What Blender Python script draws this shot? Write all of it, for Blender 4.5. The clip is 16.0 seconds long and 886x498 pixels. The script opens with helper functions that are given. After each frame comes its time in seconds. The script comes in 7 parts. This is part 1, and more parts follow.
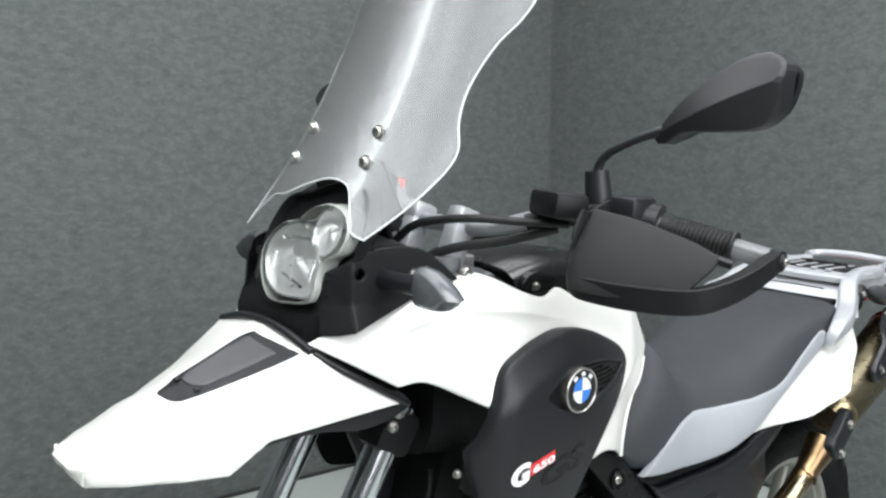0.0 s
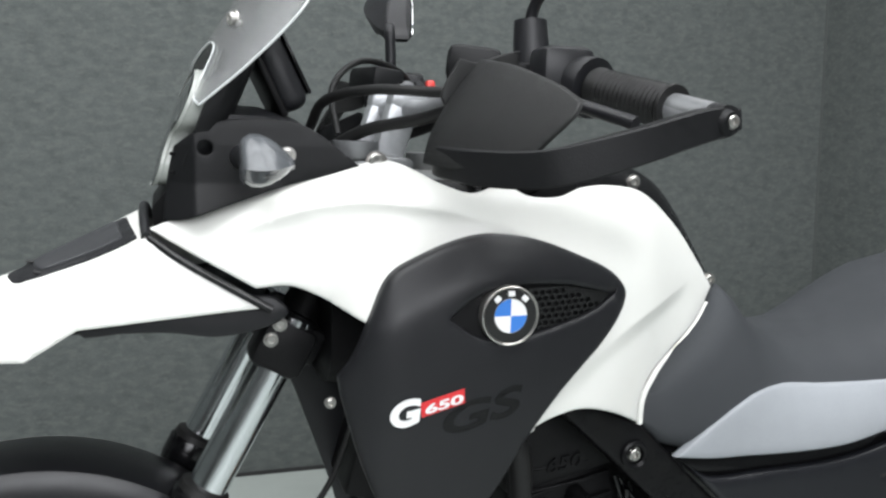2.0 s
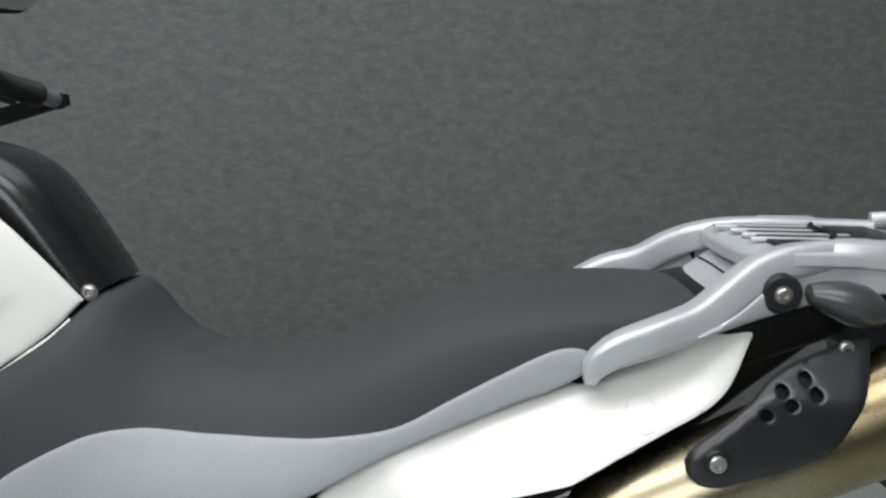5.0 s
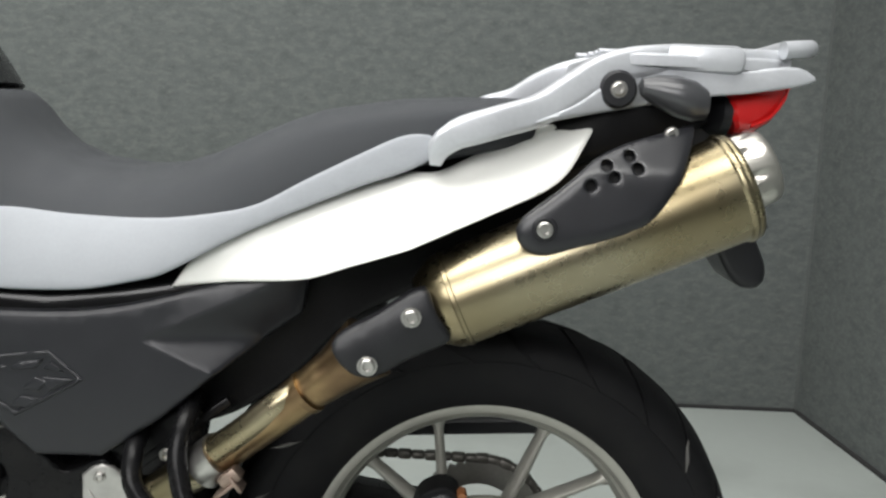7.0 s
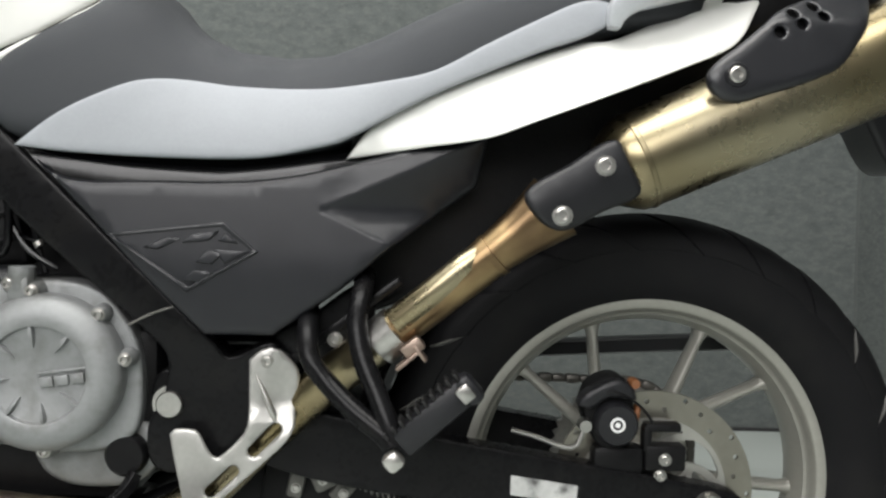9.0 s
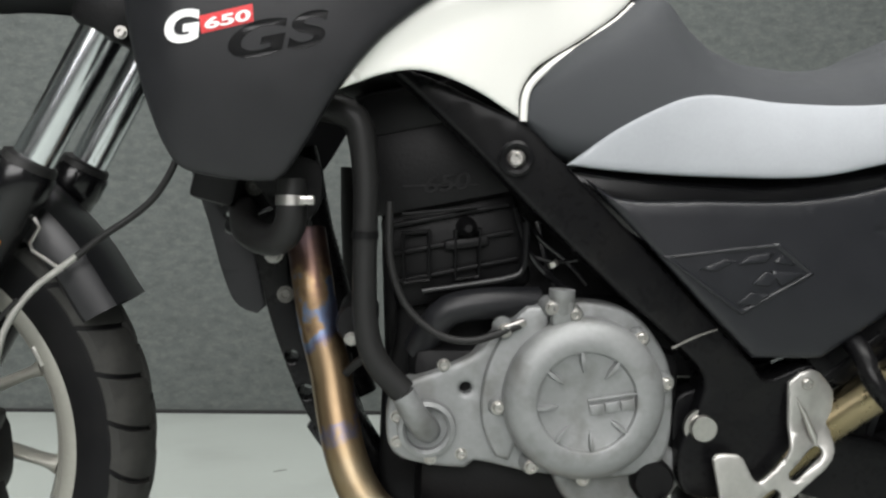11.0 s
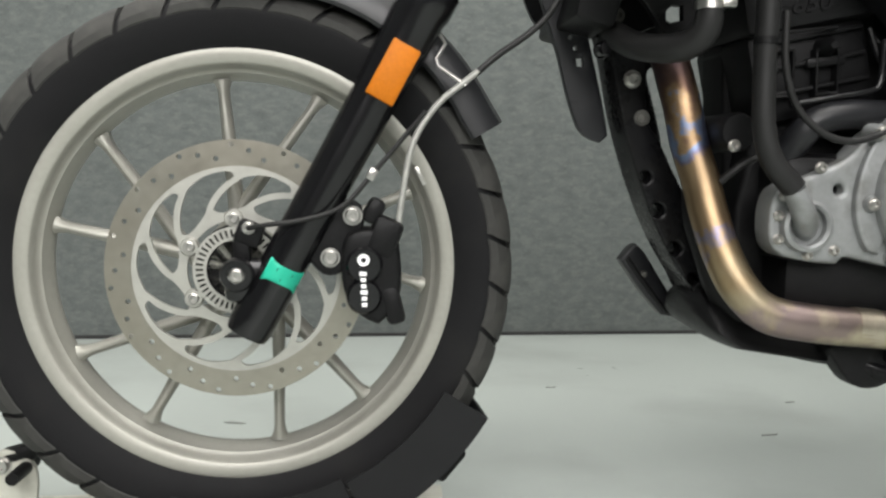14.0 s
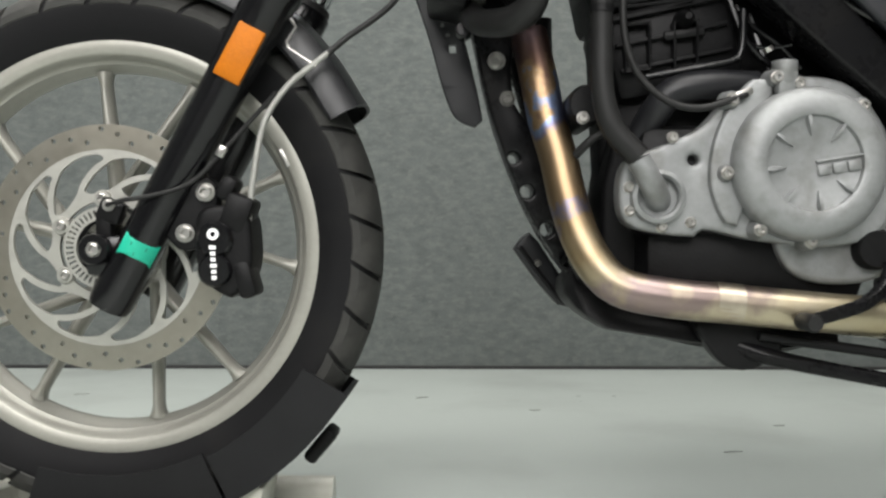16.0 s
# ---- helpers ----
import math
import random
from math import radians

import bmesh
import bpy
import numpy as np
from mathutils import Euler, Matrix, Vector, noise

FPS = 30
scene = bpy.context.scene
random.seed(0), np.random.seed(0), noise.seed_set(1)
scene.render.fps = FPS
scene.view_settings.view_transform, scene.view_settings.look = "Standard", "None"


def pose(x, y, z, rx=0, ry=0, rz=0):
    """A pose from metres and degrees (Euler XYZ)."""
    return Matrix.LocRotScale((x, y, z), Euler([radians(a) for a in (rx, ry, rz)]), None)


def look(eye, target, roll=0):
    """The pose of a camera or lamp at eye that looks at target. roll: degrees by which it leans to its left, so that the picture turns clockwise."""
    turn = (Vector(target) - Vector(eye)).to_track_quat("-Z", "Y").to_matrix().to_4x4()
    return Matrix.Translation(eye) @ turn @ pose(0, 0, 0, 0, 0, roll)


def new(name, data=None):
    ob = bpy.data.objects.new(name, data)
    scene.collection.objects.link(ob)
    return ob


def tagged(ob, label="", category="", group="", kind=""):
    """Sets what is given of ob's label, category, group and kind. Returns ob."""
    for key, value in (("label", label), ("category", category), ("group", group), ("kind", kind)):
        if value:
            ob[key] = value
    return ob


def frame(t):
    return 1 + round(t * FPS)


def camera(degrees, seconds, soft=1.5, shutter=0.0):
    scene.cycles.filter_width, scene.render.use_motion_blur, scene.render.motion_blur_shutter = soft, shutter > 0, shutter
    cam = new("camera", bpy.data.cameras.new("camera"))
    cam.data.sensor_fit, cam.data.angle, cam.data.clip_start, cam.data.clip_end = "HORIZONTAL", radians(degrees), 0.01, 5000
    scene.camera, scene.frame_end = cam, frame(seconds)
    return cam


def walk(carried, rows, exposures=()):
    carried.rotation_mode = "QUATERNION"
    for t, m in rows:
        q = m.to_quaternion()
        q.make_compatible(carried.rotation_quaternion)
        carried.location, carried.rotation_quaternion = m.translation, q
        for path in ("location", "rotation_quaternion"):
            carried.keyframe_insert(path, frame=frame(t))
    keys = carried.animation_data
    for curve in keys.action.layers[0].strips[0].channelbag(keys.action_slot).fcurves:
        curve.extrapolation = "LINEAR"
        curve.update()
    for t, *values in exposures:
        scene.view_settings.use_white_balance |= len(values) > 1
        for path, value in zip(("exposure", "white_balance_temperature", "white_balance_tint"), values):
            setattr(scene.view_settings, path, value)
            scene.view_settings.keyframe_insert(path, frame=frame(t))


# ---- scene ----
cam = camera(53.4, 16.0, soft=2.5)
PATH = [
    (0, (-0.395, -1.042, 1.204), (0.898, 0.472, 1.018), 0.8),
    (0.5, (-0.321, -1.036, 1.188), (0.926, 0.514, 0.975), 1.2),
    (1, (-0.191, -1.043, 1.134), (0.944, 0.591, 0.927), 1.0),
    (1.5, (-0.028, -1.063, 1.088), (0.911, 0.691, 0.881), 0.9),
    (2, (0.181, -1.104, 1.063), (0.789, 0.79, 0.857), 0.6),
    (2.5, (0.389, -1.122, 1.059), (0.704, 0.841, 0.838), 0.7),
    (3, (0.604, -1.126, 1.066), (0.691, 0.859, 0.832), 1.1),
    (3.5, (0.813, -1.107, 1.065), (0.763, 0.878, 0.832), 0.9),
    (4, (0.985, -1.107, 1.076), (0.922, 0.877, 0.831), 1.1),
    (4.5, (1.131, -1.086, 1.068), (1.094, 0.902, 0.848), 1.7),
    (5, (1.291, -1.044, 1.07), (1.244, 0.943, 0.842), 1.2),
    (5.2, (1.338, -1.038, 1.07), (1.285, 0.947, 0.838), 1.3),
    (7.3, (1.423, -1.126, 0.792), (1.452, 0.859, 0.55), 2.8),
    (7.5, (1.424, -1.126, 0.74), (1.436, 0.865, 0.5485), 2.65),
    (8, (1.416, -1.122, 0.632), (1.392, 0.877, 0.574), 2.4),
    (8.2, (1.399, -1.124, 0.603), (1.378, 0.875, 0.588), 2.2),
    (10.3, (0.789, -1.109, 0.618), (0.954, 0.884, 0.589), 1.7),
    (10.5, (0.734, -1.092, 0.634), (0.885, 0.901, 0.571), 1.6),
    (11, (0.6, -1.069, 0.632), (0.732, 0.926, 0.573), 1.3),
    (11.5, (0.458, -1.059, 0.636), (0.606, 0.934, 0.568), 1.1),
    (12, (0.31, -1.059, 0.631), (0.508, 0.93, 0.554), 1.0),
    (12.5, (0.194, -1.06, 0.63), (0.433, 0.922, 0.495), 0.8),
    (13, (0.135, -1.076, 0.58), (0.379, 0.904, 0.435), 0.8),
    (13.5, (0.108, -1.095, 0.495), (0.36, 0.886, 0.382), 0.6),
    (14, (0.112, -1.103, 0.434), (0.348, 0.881, 0.336), 0.5),
    (14.5, (0.128, -1.098, 0.384), (0.339, 0.89, 0.337), 0.3),
    (15, (0.159, -1.096, 0.344), (0.338, 0.896, 0.369), 0.2),
    (15.5, (0.244, -1.112, 0.326), (0.351, 0.884, 0.389), 0.1),
    (16, (0.408, -1.133, 0.333), (0.404, 0.866, 0.378), 0.1),
]
walk(cam, [(t, look(eye, target, roll)) for t, eye, target, roll in PATH], [(0.0, 0.28, 6330, 10), (1.0, 0.20, 6330, 10), (2.0, 0.07, 6330, 10), (2.5, 0.10, 6380, 10), (3.5, -0.02, 6380, 10), (4.5, -0.24, 6380, 10), (5.0, -0.29, 6400, 10), (7.5, 0.31, 6650, 10), (10.5, 0.29, 6650, 10), (12.5, 0.46, 6700, 10), (14.0, 0.57, 6750, 10), (16.0, 0.57, 6750, 10)])

# ---- light ----
world = bpy.data.worlds.new("room_air")
scene.world = world
world.use_nodes = True
world.node_tree.nodes["Background"].inputs[0].default_value = (0.85, 0.93, 1.0, 1)
world.node_tree.nodes["Background"].inputs[1].default_value = 0.05


def area(name, eye, target, sx, sy, watts, colour):
    lamp = bpy.data.lights.new(name, "AREA")
    lamp.shape, lamp.size, lamp.size_y = "RECTANGLE", sx, sy
    lamp.energy, lamp.color = watts, colour
    ob = new(name, lamp)
    ob.matrix_world = look(eye, target)
    return ob


area("overhead_softbox", (0.5, -1.1, 2.95), (0.55, -0.6, 0.0), 3.4, 1.2, 90, (0.985, 0.985, 0.975))
for y, watts in ((1.30, 13), (0.70, 20), (0.10, 24)):
    area("ceiling_strip_light", (-0.1, y, 3.05), (-0.1, y, 0.0), 4.4, 0.50, watts, (0.985, 0.985, 0.985))
# added fill, out of view, that brightens the side facing the camera
area("front_softbox", (0.2, -3.3, 2.1), (0.8, 0.0, 0.7), 3.0, 1.6, 101, (0.985, 0.985, 1.0))

# ---- materials ----


def mat(name, colour, rough=0.5, metal=0.0, vary=0.12, grain=60.0, bump=0.0, fine=400.0, coat=0.0, stain=None, stain_amount=0.0, stain_scale=6.0, spec=0.5, stretch=None):
    """A surface: colour varied at two scales, roughness varied a little, optional fine relief, clear coat and stains."""
    m = bpy.data.materials.new(name)
    m.use_nodes = True
    n, k = m.node_tree.nodes, m.node_tree.links
    b = n["Principled BSDF"]
    b.inputs["Metallic"].default_value = metal
    b.inputs["Specular IOR Level"].default_value = spec
    b.inputs["Coat Weight"].default_value = coat
    b.inputs["Coat Roughness"].default_value = 0.06
    co = n.new("ShaderNodeTexCoord")
    where = co.outputs["Object"]
    if stretch:
        mp = n.new("ShaderNodeMapping")
        mp.inputs["Scale"].default_value = stretch
        k.new(where, mp.inputs["Vector"])
        where = mp.outputs["Vector"]
    big, small = n.new("ShaderNodeTexNoise"), n.new("ShaderNodeTexNoise")
    big.inputs["Scale"].default_value, small.inputs["Scale"].default_value = grain / 10, grain
    big.inputs["Detail"].default_value = small.inputs["Detail"].default_value = 4
    for t in (big, small):
        k.new(where, t.inputs["Vector"])
    add = n.new("ShaderNodeMath")
    add.operation = "ADD"
    k.new(big.outputs["Fac"], add.inputs[0])
    k.new(small.outputs["Fac"], add.inputs[1])
    ramp = n.new("ShaderNodeMapRange")
    ramp.inputs["From Min"].default_value, ramp.inputs["From Max"].default_value = 0.6, 1.4
    ramp.inputs["To Min"].default_value, ramp.inputs["To Max"].default_value = 1 - vary, 1 + vary
    k.new(add.outputs[0], ramp.inputs["Value"])
    mix = n.new("ShaderNodeVectorMath")
    mix.operation = "SCALE"
    mix.inputs[0].default_value = colour
    k.new(ramp.outputs[0], mix.inputs["Scale"])
    out = mix.outputs["Vector"]
    if stain is not None:
        st, sr, sm = n.new("ShaderNodeTexNoise"), n.new("ShaderNodeMapRange"), n.new("ShaderNodeMix")
        st.inputs["Scale"].default_value, st.inputs["Detail"].default_value = stain_scale, 6
        k.new(where, st.inputs["Vector"])
        sr.inputs["From Min"].default_value, sr.inputs["From Max"].default_value = 0.5, 0.68
        sr.inputs["To Max"].default_value = stain_amount
        k.new(st.outputs["Fac"], sr.inputs["Value"])
        sm.data_type = "RGBA"
        k.new(sr.outputs[0], sm.inputs["Factor"])
        k.new(out, sm.inputs["A"])
        sm.inputs["B"].default_value = (*stain, 1)
        out = sm.outputs["Result"]
    k.new(out, b.inputs["Base Color"])
    rr = n.new("ShaderNodeMapRange")
    rr.inputs["From Min"].default_value, rr.inputs["From Max"].default_value = 0.6, 1.4
    rr.inputs["To Min"].default_value, rr.inputs["To Max"].default_value = max(0.02, rough * 0.85), min(1, rough * 1.15)
    k.new(add.outputs[0], rr.inputs["Value"])
    k.new(rr.outputs[0], b.inputs["Roughness"])
    if bump:
        fn, bp = n.new("ShaderNodeTexNoise"), n.new("ShaderNodeBump")
        fn.inputs["Scale"].default_value, fn.inputs["Detail"].default_value = fine, 3
        k.new(where, fn.inputs["Vector"])
        bp.inputs["Strength"].default_value, bp.inputs["Distance"].default_value = bump, 0.002
        k.new(fn.outputs["Fac"], bp.inputs["Height"])
        k.new(bp.outputs["Normal"], b.inputs["Normal"])
    return m


def glass(name, colour, rough=0.02, ior=1.45, clear=1.0):
    m = bpy.data.materials.new(name)
    m.use_nodes = True
    b = m.node_tree.nodes["Principled BSDF"]
    b.inputs["Base Color"].default_value = (*colour, 1)
    b.inputs["Transmission Weight"].default_value = clear
    b.inputs["Roughness"].default_value, b.inputs["IOR"].default_value = rough, ior
    return m


def heat_tint(name, stops, rough, axis_scale, detail=5):
    """Bare metal pipe with the straw, brown and blue bands that heat leaves."""
    m = mat(name, (0.5, 0.42, 0.3), rough, 1.0, 0.15, 90)
    n, k = m.node_tree.nodes, m.node_tree.links
    b = n["Principled BSDF"]
    noise_node, ramp = n.new("ShaderNodeTexNoise"), n.new("ShaderNodeValToRGB")
    co = n.new("ShaderNodeTexCoord")
    noise_node.inputs["Scale"].default_value, noise_node.inputs["Detail"].default_value = axis_scale, detail
    k.new(co.outputs["Object"], noise_node.inputs["Vector"])
    k.new(noise_node.outputs["Fac"], ramp.inputs["Fac"])
    els = ramp.color_ramp.elements
    for i, (p, c) in enumerate(stops):
        e = els[i] if i < 2 else els.new(p)
        e.position, e.color = p, (*c, 1)
    k.new(ramp.outputs["Color"], b.inputs["Base Color"])
    return m


def hazy_acrylic(name):
    """Clear sheet with a fine haze of scratches: mostly see-through, a little milky, with a soft gloss."""
    m = bpy.data.materials.new(name)
    m.use_nodes = True
    n, k = m.node_tree.nodes, m.node_tree.links
    n.remove(n["Principled BSDF"])
    clear, milk, gloss = n.new("ShaderNodeBsdfTransparent"), n.new("ShaderNodeBsdfDiffuse"), n.new("ShaderNodeBsdfGlossy")
    clear.inputs["Color"].default_value = (0.93, 0.945, 0.945, 1)
    milk.inputs["Color"].default_value = (0.80, 0.82, 0.82, 1)
    gloss.inputs["Roughness"].default_value = 0.24
    haze, top, fres = n.new("ShaderNodeMixShader"), n.new("ShaderNodeMixShader"), n.new("ShaderNodeFresnel")
    fres.inputs["IOR"].default_value = 1.42
    scratch, amount, co = n.new("ShaderNodeTexNoise"), n.new("ShaderNodeMapRange"), n.new("ShaderNodeTexCoord")
    scratch.inputs["Scale"].default_value, scratch.inputs["Detail"].default_value = 9, 6
    amount.inputs["To Min"].default_value, amount.inputs["To Max"].default_value = 0.07, 0.17
    k.new(co.outputs["Object"], scratch.inputs["Vector"])
    k.new(scratch.outputs["Fac"], amount.inputs["Value"])
    k.new(amount.outputs[0], haze.inputs[0])
    k.new(clear.outputs[0], haze.inputs[1])
    k.new(milk.outputs[0], haze.inputs[2])
    k.new(fres.outputs[0], top.inputs[0])
    k.new(haze.outputs[0], top.inputs[1])
    k.new(gloss.outputs[0], top.inputs[2])
    k.new(top.outputs[0], n["Material Output"].inputs["Surface"])
    return m


def heat_bands(name, rough):
    """Bare header pipe whose oxide colours change along its length, with blotchy borders."""
    m = mat(name, (0.5, 0.42, 0.3), rough, 1.0, 0.15, 90)
    n, k = m.node_tree.nodes, m.node_tree.links
    co, along, blot, add, ramp = n.new("ShaderNodeTexCoord"), n.new("ShaderNodeVectorMath"), n.new("ShaderNodeTexNoise"), n.new("ShaderNodeMath"), n.new("ShaderNodeValToRGB")
    along.operation = "DOT_PRODUCT"
    along.inputs[1].default_value = (1.0, 0.0, -1.667)
    k.new(co.outputs["Object"], along.inputs[0])
    blot.inputs["Scale"].default_value, blot.inputs["Detail"].default_value = 30, 5
    k.new(co.outputs["Object"], blot.inputs["Vector"])
    add.operation = "MULTIPLY_ADD"
    k.new(blot.outputs["Fac"], add.inputs[0])
    add.inputs[1].default_value = 0.36
    shift = n.new("ShaderNodeMath")
    shift.operation = "ADD"
    k.new(along.outputs["Value"], shift.inputs[0])
    shift.inputs[1].default_value = 0.5235 - 0.18
    k.new(shift.outputs[0], add.inputs[2])
    k.new(add.outputs[0], ramp.inputs["Fac"])
    els = ramp.color_ramp.elements
    stops = [(0.0, (0.10, 0.068, 0.070)), (1.0, (0.36, 0.305, 0.20)), (0.08, (0.16, 0.098, 0.075)), (0.13, (0.30, 0.205, 0.115)), (0.155, (0.17, 0.23, 0.37)), (0.20, (0.155, 0.14, 0.20)), (0.225, (0.25, 0.178, 0.108)), (0.35, (0.26, 0.185, 0.11)),
             (0.375, (0.18, 0.165, 0.225)), (0.41, (0.275, 0.200, 0.115)), (0.55, (0.33, 0.275, 0.19)), (0.62, (0.22, 0.170, 0.165)), (0.70, (0.225, 0.175, 0.16)), (0.80, (0.42, 0.365, 0.265))]
    for i, (p, c) in enumerate(stops):
        e = els[i] if i < 2 else els.new(p)
        e.position, e.color = p, (*c, 1)
    k.new(ramp.outputs["Color"], n["Principled BSDF"].inputs["Base Color"])
    return m


CARPET = mat("grey_felt", (0.106, 0.116, 0.113), 1.0, 0, 0.27, 330, 0.5, 700, stain=(0.143, 0.153, 0.147), stain_amount=0.6, stain_scale=75, spec=0.08, stretch=(0.6, 0.6, 1.15))
FLOOR = mat("painted_floor", (0.395, 0.430, 0.408), 0.32, 0, 0.05, 30, 0.03, 60, stain=(0.27, 0.29, 0.275), stain_amount=0.5, stain_scale=2.2)
# darker felt tone that paints the shade in the wall corner
CORNER_SHADE = mat("corner_shade_felt", (0.088, 0.096, 0.093), 1.0, 0, 0.1, 200)
CEILING = mat("white_ceiling", (0.75, 0.75, 0.73), 0.9, 0, 0.04, 20)
GAP = mat("dark_gap", (0.02, 0.02, 0.02), 0.9)
WHITE = mat("white_paint", (0.705, 0.706, 0.672), 0.33, 0, 0.015, 20, coat=0.22)
BLACK = mat("black_plastic", (0.0105, 0.0108, 0.0125), 0.40, 0, 0.12, 300, 0.10, 900, spec=0.34)
COVER = mat("satin_side_plastic", (0.0085, 0.0091, 0.0115), 0.35, 0, 0.12, 300, 0.08, 900, spec=0.40)
FENDER = mat("satin_mudguard_plastic", (0.0095, 0.0099, 0.0114), 0.35, 0, 0.12, 300, 0.06, 900, spec=0.46)
GLOSS = mat("gloss_black", (0.0048, 0.0048, 0.0054), 0.20, 0, 0.1, 50, coat=0.10, spec=0.32)
REFLECTOR = mat("satin_reflector", (0.78, 0.79, 0.775), 0.30, 0.5, 0.05, 60)
FRAME = mat("black_frame_paint", (0.005, 0.005, 0.0055), 0.28, 0, 0.2, 120, coat=0.03, stain=(0.010, 0.0095, 0.009), stain_amount=0.4, stain_scale=25, spec=0.12)
DARK = mat("dark_casting", (0.0058, 0.0058, 0.0062), 0.46, 0, 0.3, 150, 0.2, 300, spec=0.15)
GRAINED = mat("grained_black_plastic", (0.0072, 0.0076, 0.0076), 0.48, 0, 0.2, 400, 0.35, 1400, spec=0.30)
CHAIN = mat("oily_chain_steel", (0.10, 0.095, 0.085), 0.45, 0.7, 0.3, 300)
RUBBER = mat("tyre_rubber", (0.0068, 0.0068, 0.0075), 0.60, 0, 0.2, 120, 0.15, 500, stain=(0.016, 0.0155, 0.0145), stain_amount=0.35, stain_scale=14, spec=0.13)
HOSE = mat("hose_rubber", (0.0100, 0.0100, 0.0100), 0.5, 0, 0.15, 120, spec=0.28)
SEAT = mat("dark_grey_vinyl", (0.036, 0.039, 0.043), 0.72, 0, 0.08, 300, 0.35, 1200, spec=0.3)
SEAT_GREY = mat("light_grey_vinyl", (0.28, 0.295, 0.315), 0.6, 0, 0.05, 300, 0.3, 1200, spec=0.35)
CAST_GREY = mat("grey_cast_alloy", (0.17, 0.175, 0.18), 0.42, 0.4, 0.15, 120)
BAR = mat("dull_bar_alloy", (0.27, 0.275, 0.285), 0.40, 0.5, 0.12, 150)
RISER = mat("dulled_silver_alloy", (0.46, 0.47, 0.485), 0.38, 0.5, 0.12, 150)
GUARD = mat("matt_black_guard", (0.0065, 0.0068, 0.0075), 0.48, 0, 0.2, 200, 0.15, 700, spec=0.22)
SPINE = mat("black_lacquer", (0.0065, 0.0065, 0.0072), 0.26, 0, 0.12, 60, spec=0.45, coat=0.15)
SILVER = mat("silver_paint", (0.46, 0.475, 0.50), 0.34, 0.35, 0.06, 200)
CAST = mat("cast_aluminium", (0.235, 0.242, 0.243), 0.5, 0.5, 0.12, 160, 0.25, 700, stain=(0.115, 0.115, 0.108), stain_amount=0.7, stain_scale=24)
BRUSHED = mat("brushed_aluminium", (0.48, 0.47, 0.445), 0.33, 0.9, 0.10, 120)
HEEL = mat("scuffed_aluminium", (0.42, 0.415, 0.395), 0.42, 0.75, 0.12, 150, stain=(0.28, 0.275, 0.26), stain_amount=0.4, stain_scale=30)
WHEEL = mat("champagne_wheel_paint", (0.305, 0.300, 0.268), 0.44, 0.45, 0.08, 150, 0.05, 600)
DISC = mat("worn_disc_steel", (0.275, 0.262, 0.225), 0.34, 0.9, 0.10, 90, stain=(0.23, 0.205, 0.165), stain_amount=0.3, stain_scale=10)
CARRIER = mat("pale_disc_carrier", (0.39, 0.385, 0.355), 0.42, 0.7, 0.10, 90)
CHROME = mat("hard_chrome", (0.68, 0.70, 0.72), 0.19, 1.0, 0.03, 40)
STEEL = mat("zinc_bolt", (0.42, 0.41, 0.39), 0.34, 1.0, 0.15, 200)
BRONZE = mat("dull_bronze_steel", (0.26, 0.20, 0.165), 0.42, 0.9, 0.2, 120)
GRIMY = mat("grimy_cast_metal", (0.12, 0.118, 0.108), 0.5, 0.6, 0.3, 90, stain=(0.02, 0.019, 0.017), stain_amount=0.7, stain_scale=35)
PALE_PIPE = mat("pale_straw_pipe", (0.40, 0.35, 0.28), 0.36, 1.0, 0.15, 120)
HEADER = heat_bands("heat_tinted_header", 0.40)
MUFFLER = heat_tint("brushed_gold_steel", [(0.28, (0.185, 0.148, 0.078)), (0.74, (0.34, 0.302, 0.212)), (0.42, (0.240, 0.198, 0.117)), (0.56, (0.295, 0.255, 0.165))], 0.28, 7, 1.5)
CAP = mat("bare_cap_metal", (0.50, 0.485, 0.445), 0.30, 0.9, 0.10, 120)
GUARD_SATIN = mat("satin_guard_plastic", (0.0085, 0.0088, 0.0110), 0.33, 0, 0.15, 250, 0.06, 900, spec=0.55)
CLEAR = hazy_acrylic("clear_polycarbonate")
ACRYLIC_EDGE = mat("frosted_acrylic_edge", (0.55, 0.575, 0.57), 0.25, 0, 0.04, 200)
LAMP_EDGE = mat("greyed_lens_edge", (0.30, 0.315, 0.295), 0.25, 0, 0.1, 200)
EMBOSS = mat("gloss_black_lettering", (0.0045, 0.0045, 0.005), 0.24, 0, 0.05, 200, spec=0.26)
# groove dust, made paler for the light that the groove flanks catch
LIT_DUST = mat("lit_dusty_rubber", (0.085, 0.083, 0.078), 0.8, 0, 0.2, 300)
LENS = glass("clear_lamp_lens", (0.96, 0.97, 0.97), 0.01, 1.4)
TREAD = mat("dusty_tread_rubber", (0.032, 0.032, 0.030), 0.75, 0, 0.25, 120, 0.15, 500, stain=(0.05, 0.049, 0.045), stain_amount=0.5, stain_scale=30, spec=0.25)
ORANGE = mat("orange_reflector_plastic", (0.43, 0.122, 0.002), 0.45, 0, 0.16, 400, 0.4, 600, spec=0.2)
RED = mat("red_lens", (0.55, 0.012, 0.012), 0.12, 0, 0.05, 60, coat=0.6)
REDSW = mat("red_switch", (0.65, 0.05, 0.04), 0.4)
GREEN = mat("green_sticker", (0.0, 0.36, 0.235), 0.55, 0, 0.08, 80)
INK_GREEN = mat("dark_green_print", (0.0, 0.10, 0.07), 0.6)
PRINT = mat("white_print", (0.82, 0.82, 0.82), 0.4, 0, 0.02)
REDPRINT = mat("red_print", (0.62, 0.03, 0.035), 0.4, 0, 0.02)
